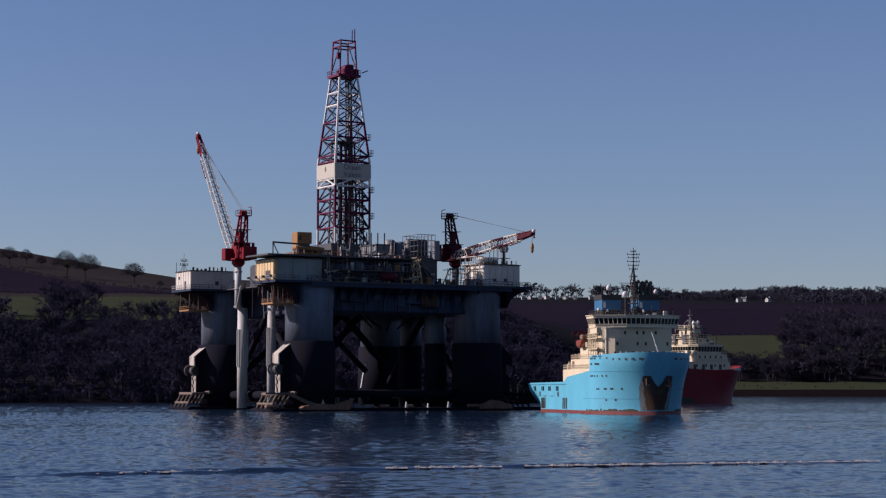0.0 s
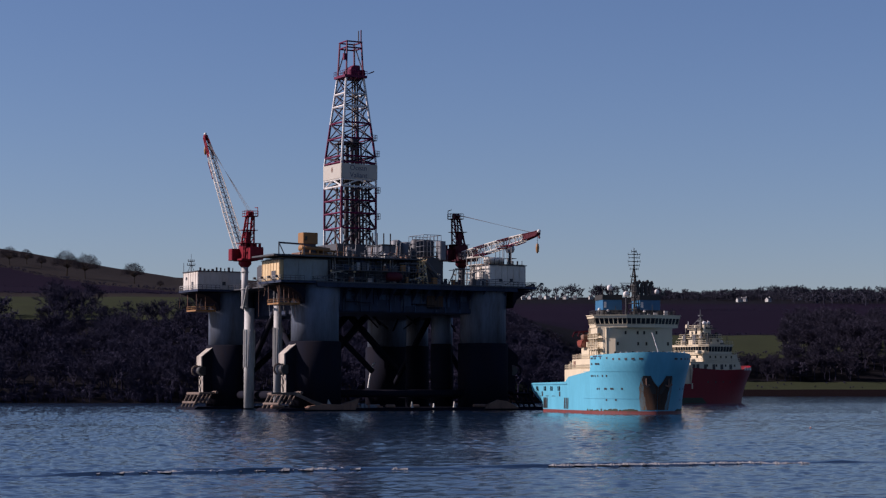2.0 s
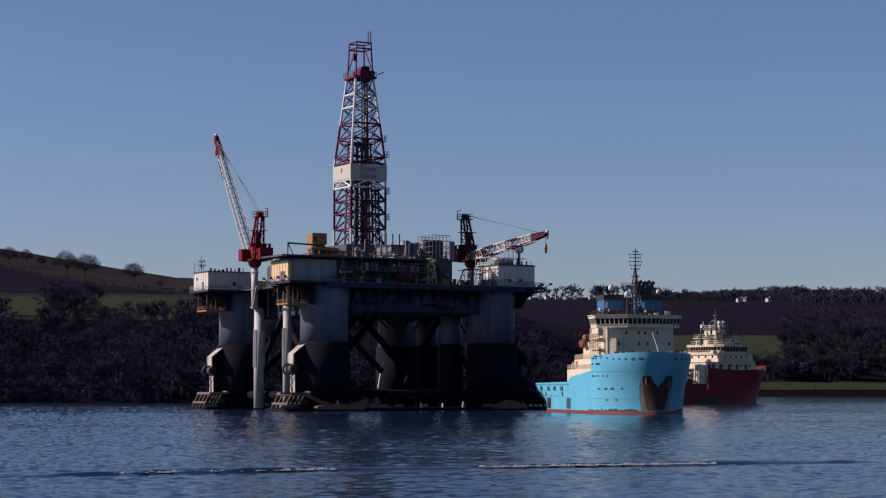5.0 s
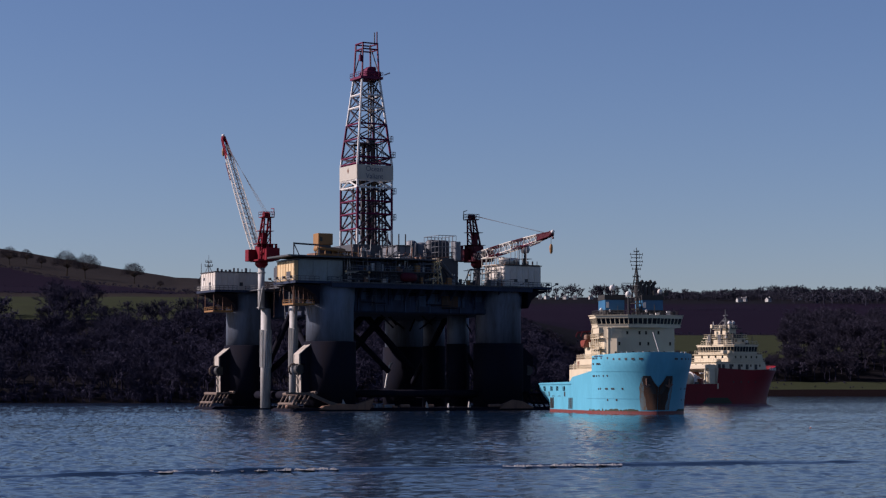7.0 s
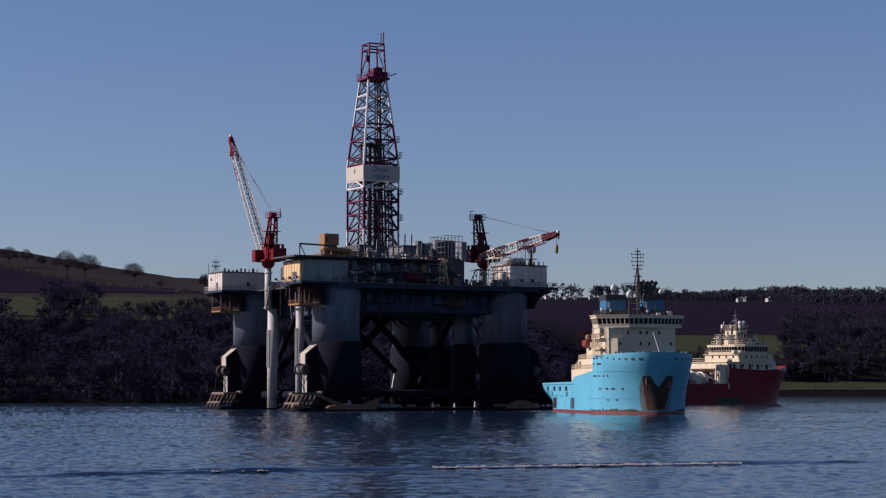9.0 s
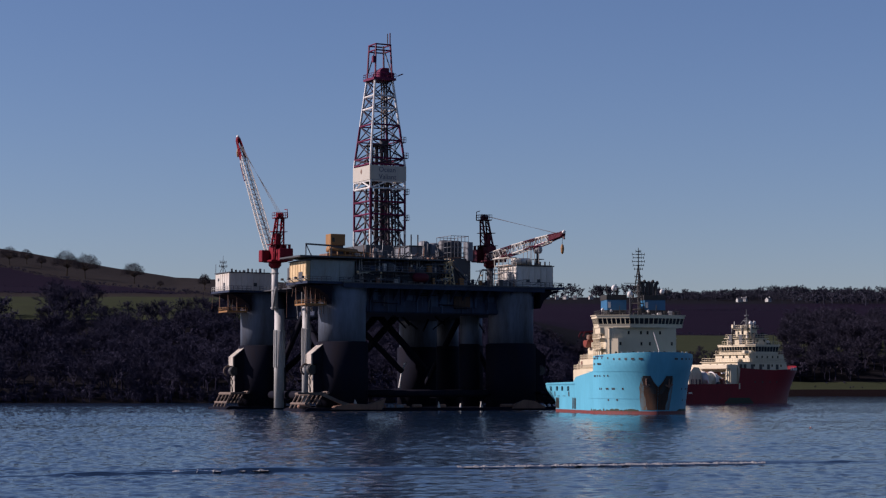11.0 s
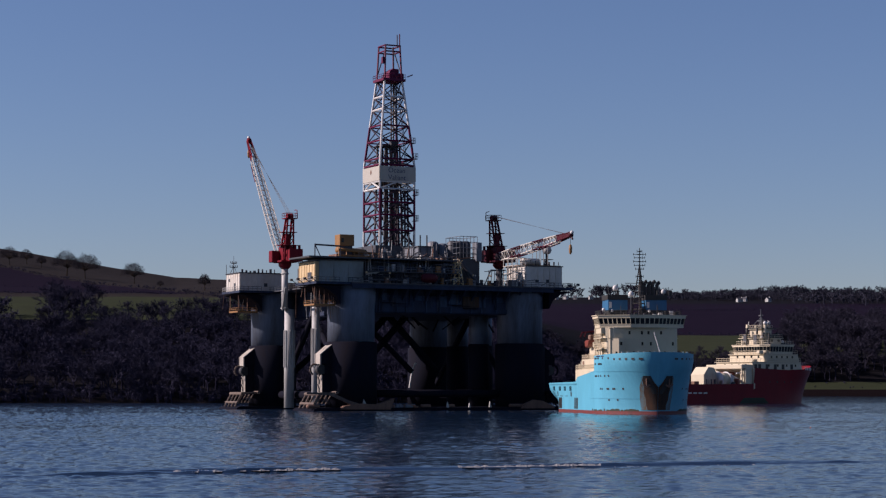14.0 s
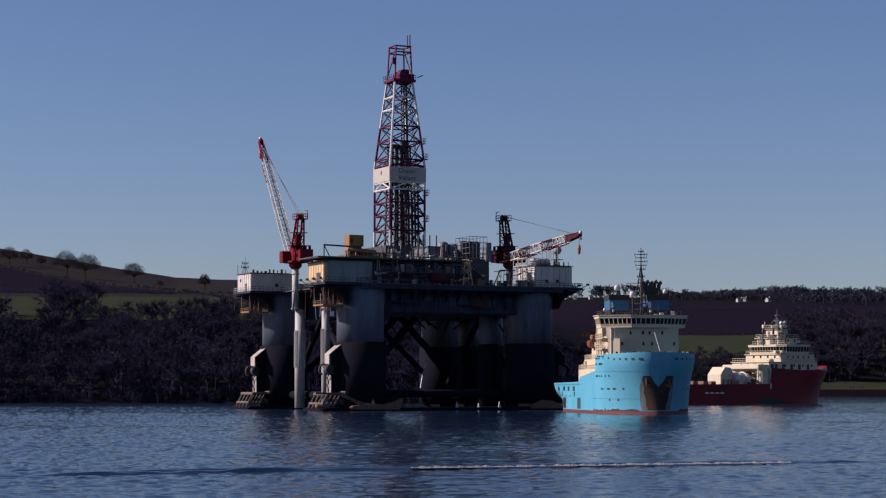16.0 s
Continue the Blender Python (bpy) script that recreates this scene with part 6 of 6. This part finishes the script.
def scatter(name, label, mat, kinds, spots, category="woodland"):
    """One joined mesh of many trees: spots are rows of (x, y, z, scale, turn, kind)."""
    vs, fs, base = [], [], 0
    arr = []
    for V, Fc in kinds:
        v = np.array(V)
        tri = []
        for f in Fc:
            tri.append(f[:3])
            if len(f) == 4:
                tri.append((f[0], f[2], f[3]))
        arr.append((v, np.array(tri)))
    for x, y, z, s, a, k in spots:
        v, f = arr[k]
        c, sn = math.cos(a) * s, math.sin(a) * s
        vs.append(np.stack([v[:, 0] * c - v[:, 1] * sn + x, v[:, 0] * sn + v[:, 1] * c + y, v[:, 2] * s + z], 1))
        fs.append(f + base)
        base += len(v)
    v, f = np.concatenate(vs), np.concatenate(fs)
    me = bpy.data.meshes.new(name)
    me.vertices.add(len(v))
    me.vertices.foreach_set("co", v.ravel())
    me.loops.add(f.size)
    me.loops.foreach_set("vertex_index", f.ravel().astype(np.int32))
    me.polygons.add(len(f))
    me.polygons.foreach_set("loop_start", np.arange(0, f.size, 3, dtype=np.int32))
    me.polygons.foreach_set("loop_total", np.full(len(f), 3, dtype=np.int32))
    me.update(calc_edges=True)
    me.materials.append(M[mat])
    return tagged(new(name, me), label, category, kind="stuff")


def spots_in(rng, n, px0, px1, d0, d1, s0, s1, kinds, keep=None, low=0.8):
    out = []
    tries = 0
    while len(out) < n and tries < n * 20:
        tries += 1
        px, d = rng.uniform(px0, px1), rng.uniform(d0, d1)
        az = (px - 784) / F_LEN
        z = land_z(az, d)
        if z < low or (keep and not keep(px, d, z)):
            continue
        out.append((az * d, d, z - 0.1, rng.uniform(s0, s1), rng.uniform(0, 6.28), kinds[rng.randrange(len(kinds))]))
    return out


def build_woods():
    rng = random.Random(7)
    kinds = [merged(tree_arrays(s, 12.0, 0.6, 1000, 3, 0.22, 1.0)) for s in (1, 2, 3, 4)]
    kinds += [clump_arrays(s) for s in (11, 12, 13)]
    light = [merged(tree_arrays(s, 12.0, 0.6, 200, 2, 0.26, 2.6)) for s in (1, 2, 3, 4)]
    light += [clump_arrays(s, 9.0, 170, 1.6) for s in (11, 12, 13)]
    bank = spots_in(rng, 560, -60, 900, 714, 862, 0.75, 1.2, (0, 1, 2, 3, 0, 1, 2, 5), lambda px, d, z: px < 880)
    bank += spots_in(rng, 22, 85, 180, 870, 965, 0.9, 1.25, (0, 1, 2, 3))
    bank += spots_in(rng, 9, -40, 14, 880, 930, 1.0, 1.3, (4, 5, 6))
    bank += spots_in(rng, 130, 190, 700, 862, 925, 0.5, 0.95, (0, 1, 2, 3))
    bank += spots_in(rng, 300, 770, 1130, 712, 1330, 0.7, 1.3, (0, 1, 2, 3, 4, 5), lambda px, d, z: z > 1.0 and z < 40)
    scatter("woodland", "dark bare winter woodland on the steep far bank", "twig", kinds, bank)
    east = spots_in(rng, 210, 840, 1300, 1392, 1465, 0.5, 1.0, (0, 1, 2, 3, 4, 5), lambda px, d, z: z > 9.6)
    east += spots_in(rng, 330, 1385, 1620, 1215, 1800, 1.0, 1.8, (0, 1, 2, 3, 0, 1, 4, 6), lambda px, d, z: z > 9.6)
    east += spots_in(rng, 60, 1280, 1420, 1394, 1440, 0.7, 1.2, (0, 1, 2, 3), lambda px, d, z: z > 9.6)
    scatter("woodland", "brown leafless woodland above the grassy far shore", "birch_twig", kinds, east)
    ridge = spots_in(rng, 1200, 1150, 1640, 2860, 3260, 0.8, 1.9, (4, 5, 6, 4, 4, 5, 0, 1))
    ridge = [(x, y, z, k * (0.68 + 0.4 * noise.noise((x * 0.012, y * 0.004, 0))), a, i) for x, y, z, k, a, i in ridge]
    ridge += spots_in(rng, 140, 1400, 1640, 2500, 3100, 1.0, 1.8, (4, 5, 6, 1))
    ridge += spots_in(rng, 150, 700, 1160, 3060, 3230, 1.0, 1.75, (0, 1, 2, 3, 4))
    scatter("woodland", "dark conifer plantation along the skyline ridge", "evergreen", light, ridge)
    hedge = []
    for px in range(-40, 640, 4):
        for d, s in ((1058, 0.13), (1310 - 0.72 * max(0, px), 0.17), (1125, 0.07)):
            if d > 1070 and rng.random() < 0.3:
                continue
            az = (px - 784) / F_LEN
            dd = d + rng.uniform(-3, 3)
            hedge.append((az * dd, dd, land_z(az, dd) - 0.1, s * rng.uniform(0.7, 1.8), rng.random() * 6, 4 + rng.randrange(3)))
    for px in range(1190, 1400, 5):
        for d in (1478, 1692, 2180):
            az = (px - 784) / F_LEN
            dd = d + rng.uniform(-4, 4)
            hedge.append((az * dd, dd, land_z(az, dd) - 0.1, rng.uniform(0.12, 0.36), rng.random() * 6, 4 + rng.randrange(3)))
    scatter("hedge", "ragged field hedges between fields", "twig", light, hedge, "hedge")
    bush = spots_in(rng, 30, 1280, 1600, 1336, 1400, 0.08, 0.22, (4, 5, 6), lambda px, d, z: z > 4)
    bush += spots_in(rng, 520, -40, 900, 707, 722, 0.15, 0.5, (4, 5, 6, 0, 1), None, 0.05)
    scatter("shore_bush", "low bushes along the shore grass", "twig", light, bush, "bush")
    # single trees on the western hill, each its own thing
    for k, (px, foot, high, spread) in enumerate(((16, 470, 34, .55), (46, 468, 27, .5), (72, 474, 22, .45), (117, 489, 46, .6), (150, 494, 46, .6), (237, 503, 40, .55), (283, 511, 15, .5), (362, 515, 31, .4))):
        az = (px - 784) / F_LEN
        d = 1075.0
        while row_y(az, d) > foot and d < 1515:
            d += 4
        h = high / F_LEN * d
        (v1, f1), (v2, f2) = dome_tree_arrays(40 + k, h * 1.02, spread)
        tr = tagged(new("tree"), "bare spreading winter tree on the grassy hillside", "tree", "hillside trees")
        tr.location = (az * d, d, land_z(az, d))
        for nm, v, f, mt in (("trunk", v1, f1, "bark"), ("crown", v2, f2, "hill_twig")):
            me = bpy.data.meshes.new(nm)
            me.from_pydata(v, [], f)
            me.materials.append(M[mt])
            o = new(nm, me)
            o.parent = tr


def build_cottages():
    """White cottages on the far ridge, each with a slate roof, gable chimney and windows."""
    for px, d, w, turn in ((1309, 2760, 8, 20), (1318, 2800, 6, -30), (1360, 2740, 7, 40), (1416, 2900, 6, 0), (926, 2960, 5, 10), (938, 2990, 6, 60), (956, 3000, 5, -10), (968, 3010, 7, 30), (986, 2995, 5, 5), (1001, 3010, 6, -40), (1018, 3000, 5, -15), (1046, 3005, 6, 15)):
        az = (px - 784) / F_LEN
        h = tagged(new("cottage"), "white rendered cottage with slate roof on the ridge", "house", "ridge cottages")
        h.matrix_world = pose(az * d, d, land_z(az, d) - 0.3, 0, 0, turn)
        bm = nb()
        prism(bm, ((-2.8, 0), (2.8, 0), (2.8, 3.6), (0, 6.0), (-2.8, 3.6)), -w / 2, w / 2, axis="x")
        part("wall", bm, "rig_grey", h)
        bm = nb()
        for s in (-1, 1):
            prism(bm, ((s * 3.1, 3.45), (0, 6.1), (0, 6.35), (s * 3.1, 3.7)), -w / 2 - 0.2, w / 2 + 0.2, axis="x")
        part("roof", bm, "slate", h)
        P_box("chimney", "white", h, w / 2 - 1.0, w / 2 - 0.2, -0.4, 0.4, 5.6, 7.3)
        for x in (-w / 4, w / 4):
            P_box("window", "glass", h, x - 0.5, x + 0.5, -2.84, -2.79, 1.2, 2.4)


build_woods()
build_cottages()


# ---- the breaking wake, in rigid crest pieces that rise and sink, and a buoy ----
SWELLS = []
CRESTS = []


def crest_place(px):
    """Where the wake line lies at that bearing: it runs a little away towards the east."""
    d = 121.5 + (px - 100) / 1300 * 19.5
    return (px - 784) / F_LEN * d, d


def build_wake():
    rng = random.Random(21)
    # long smooth swells that the foam rides on
    for px0, px1, dd, h in ((-60, 900, -0.6, 0.32), (40, 760, 3.6, 0.20), (640, 1640, 0.5, 0.34), (760, 1540, 3.8, 0.20)):
        bm = nb()
        n = 60
        g = []
        for i in range(n + 1):
            px = px0 + (px1 - px0) * i / n
            x, y = crest_place(px)
            e = math.sin(math.pi * i / n) ** 0.5 * h * (0.75 + 0.5 * noise.noise((px * 0.02, dd, 0)))
            w = 0.5 * noise.noise((px * 0.008, 5 + dd, 0))
            g.append([bm.verts.new((x, y + dd + w + o, z * e - 0.02)) for o, z in ((-0.9, 0), (-0.45, 0.25), (-0.15, 0.85), (0.1, 1.0), (0.6, 0.6), (1.2, 0.25), (1.9, 0))])
        for a, b in zip(g, g[1:]):
            for k in range(6):
                bm.faces.new((a[k], b[k], b[k + 1], a[k + 1]))
        bmesh.ops.recalc_face_normals(bm, faces=bm.faces)
        w = tagged(part("wave", bm, "water", smooth=True), "long low wake wave crossing the calm water", "wave", "wake waves")
        SWELLS.append(w)
    # crumbling white crests
    for i in range(34):
        px = 140 + i * 41.5
        x, y = crest_place(px + 20)
        bm = nb()
        L = 41.5 / F_LEN * y * 1.06
        n = 44
        g = []
        for k in range(n + 1):
            u = k / n
            xx = px + 41.5 * u
            h = 0.040 + 0.10 * noise.noise((xx * 0.11, 0.3, 0)) + 0.035 * noise.noise((xx * 0.6, 4.3, 0)) + 0.012 * rng.random()
            h = max(0.0, h) + 0.006
            oy = 0.22 * noise.noise((xx * 0.03, 2.0, 0)) + 0.08 * noise.noise((xx * 0.5, 7.0, 0))
            wd = 0.6 + 0.6 * abs(noise.noise((xx * 0.2, 9.0, 0)))
            g.append([bm.verts.new(((u - 0.5) * L, oy + o * wd, z * h)) for o, z in ((-0.75, -0.3), (-0.55, 0.25 + 0.2 * rng.random()), (-0.3, 0.7 + 0.25 * rng.random()), (-0.08, 1.0 + 0.25 * rng.random()), (0.12, 0.85), (0.32, -0.3))])
        for a, b in zip(g, g[1:]):
            for k in range(5):
                bm.faces.new((a[k], b[k], b[k + 1], a[k + 1]))
        bmesh.ops.recalc_face_normals(bm, faces=bm.faces)
        f = tagged(part("foam_crest", bm, "foam", smooth=True), "small broken white foam crest on the wake", "foam", "foam crests")
        CRESTS.append((f, px + 20, x, y - 0.25))


def build_wash():
    """White wash where the ships' hulls work in the water, in short ragged strips."""
    rng = random.Random(4)
    for px0, px1, d, n in ((926, 978, 470, 7), (1216, 1262, 455, 5)):
        for i in range(n):
            px = px0 + (px1 - px0) * (i + rng.uniform(0.1, 0.9)) / n
            L = rng.uniform(0.5, 1.6)
            bm = nb()
            m = 12
            rows = []
            for k in range(m + 1):
                u = k / m
                e = math.sin(math.pi * u) ** 0.6
                w = 0.5 * e * (0.6 + 0.8 * rng.random())
                h = 0.05 * e * (0.5 + rng.random())
                rows.append([bm.verts.new(((u - 0.5) * 2 * L, o * w, z)) for o, z in ((-1, -0.05), (-0.4, h), (0.3, h * 0.8), (1, -0.05))])
            for a, b in zip(rows, rows[1:]):
                for k in range(3):
                    bm.faces.new((a[k], b[k], b[k + 1], a[k + 1]))
            f = tagged(part("foam_wash", bm, "foam", smooth=True), "small patch of white wash beside a hull", "foam", "hull wash")
            dd = d + rng.uniform(-7, 7)
            f.location = ((px - 784) / F_LEN * dd, dd, 0.05)


def build_buoy():
    d = 264.0
    by = tagged(new("buoy"), "small red and white mooring buoy afloat", "buoy")
    part("float", lathe(nb(), 0, 0, ((0.12, -0.1), (0.26, 0.0), (0.28, 0.15), (0.12, 0.32)), 12), "orange", by, "", True)
    part("ring", lathe(nb(), 0, 0, ((0.13, 0.3), (0.14, 0.34), (0.05, 0.42)), 10), "white", by, "", True)
    by.scale = (0.55,) * 3
    by.location = ((1432 - 784) / F_LEN * d, d, 0)


DUCKS = []


def build_ducks():
    """Four small dark ducks resting on the water."""
    for px, d, turn in ((1014, 210, 10), (1033, 212, -20), (1081, 209, 30), (1103, 213, 0)):
        dk = tagged(new("duck"), "small dark duck resting on the water", "bird", "resting ducks")
        dk.scale = (0.62,) * 3
        DUCKS.append((dk, px, d, turn))
        bm = nb()
        lathe(bm, 0, 0, ((0.02, -0.20), (0.08, -0.12), (0.10, 0.02), (0.07, 0.14), (0.02, 0.22)), 10)
        bmesh.ops.transform(bm, matrix=pose(0, 0, 0.05, 0, 90, 0), verts=bm.verts)
        part("body", bm, "black", dk, "", True)
        part("head", lathe(nb(), 0.17, 0, ((0.03, 0.08), (0.035, 0.15), (0.055, 0.19), (0.05, 0.23), (0.015, 0.26)), 8), "black", dk, "", True)
        P_tube("beak", "ochre", dk, (0.21, 0, 0.21), (0.29, 0, 0.20), 0.02, 0.008, n=5)


build_wake()
build_wash()
build_buoy()
build_ducks()


# ---- what moves ----
def motions():
    walk(ripples, [(0.0, pose(0, 0, 0)), (8.0, pose(1.6, -2.4, 0)), (16.0, pose(3.2, -4.8, 0))])
    rows = []
    for t, x, y, a in ((0, -25.76, 495.10, 30.00), (1, -24.97, 495.80, 29.74), (2, -24.20, 496.34, 29.51), (3, -23.42, 496.80, 29.30), (4, -22.62, 497.22, 29.11), (6.5, -20.67, 498.40, 28.53), (8, -19.43, 498.99, 28.19), (9, -18.63, 499.45, 27.94), (11.5, -16.60, 500.63, 27.42), (13, -15.40, 501.43, 27.13), (14, -14.61, 502.05, 26.87), (14.6, -14.10, 502.36, 26.67), (15.3, -12.78, 502.70, 26.27), (16, -11.99, 502.95, 25.98)):
        c, s = math.cos(radians(a)), math.sin(radians(a))
        rows.append((t, pose(x + 0.5 * c + 1.3 * s, y + 0.5 * s - 1.3 * c, 0, 0, 0, a)))
    walk(rig, rows)
    rows = []
    for t, px, al in ((0, 1161.5, 13.36), (4, 1161.5, 12.05), (8, 1162, 10.48), (12, 1162, 9.05), (14.5, 1162.5, 8.27), (15.4, 1162.5, 7.62), (16, 1162.5, 7.36)):
        rows.append((t, pose((px - 784) / F_LEN * 402, 402, 0, 0, 0, -90 + al)))
    walk(blue, rows)
    rows = []
    for t, px in ((0, 1292.5), (4, 1328), (8, 1363), (12, 1399), (14.5, 1422), (14.7, 1425), (15.3, 1437), (16, 1444)):
        rows.append((t, pose((px - 784) / F_LEN * 700, 700, 0, 0, 0, 35)))
    walk(red_ship, rows)
    # the ducks drift along slowly
    for dk, px, d, turn in DUCKS:
        walk(dk, [(t, pose((px + 0.75 * t - 784) / F_LEN * d, d, 0.02, 0, 0, turn)) for t in (0.0, 8.0, 16.0)])
    # which stretches of the wake are breaking, time by time
    breaking = ((0.0, ((130, 450), (690, 900), (940, 1530))), (1.5, ((160, 640), (670, 720), (980, 1440))), (3.5, ((155, 650), (800, 1330), (1460, 1500))), (4.2, ((140, 655), (825, 1350), (1440, 1510))), (5.3, ((200, 600), (830, 1250))), (6.5, ((160, 660), (800, 1010), (1180, 1440))), (7.0, ((250, 600), (870, 1090))), (8.0, ((500, 640), (770, 1230))), (9.0, ((345, 490), (770, 1285))), (11.0, ((300, 480), (800, 1350))), (12.5, ((285, 575), (765, 1420))), (13.5, ((275, 590), (772, 1040), (1200, 1330))), (14.5, ((300, 590), (790, 1155))), (16.0, ((710, 1390),)))
    for f, px, x, y in CRESTS:
        rows = []
        for t, spans in breaking:
            up = any(a <= px <= b for a, b in spans)
            rows.append((t, pose(x + 0.02 * t, y - 0.01 * t, 0.13 if up else -0.30)))
        walk(f, rows)


motions()
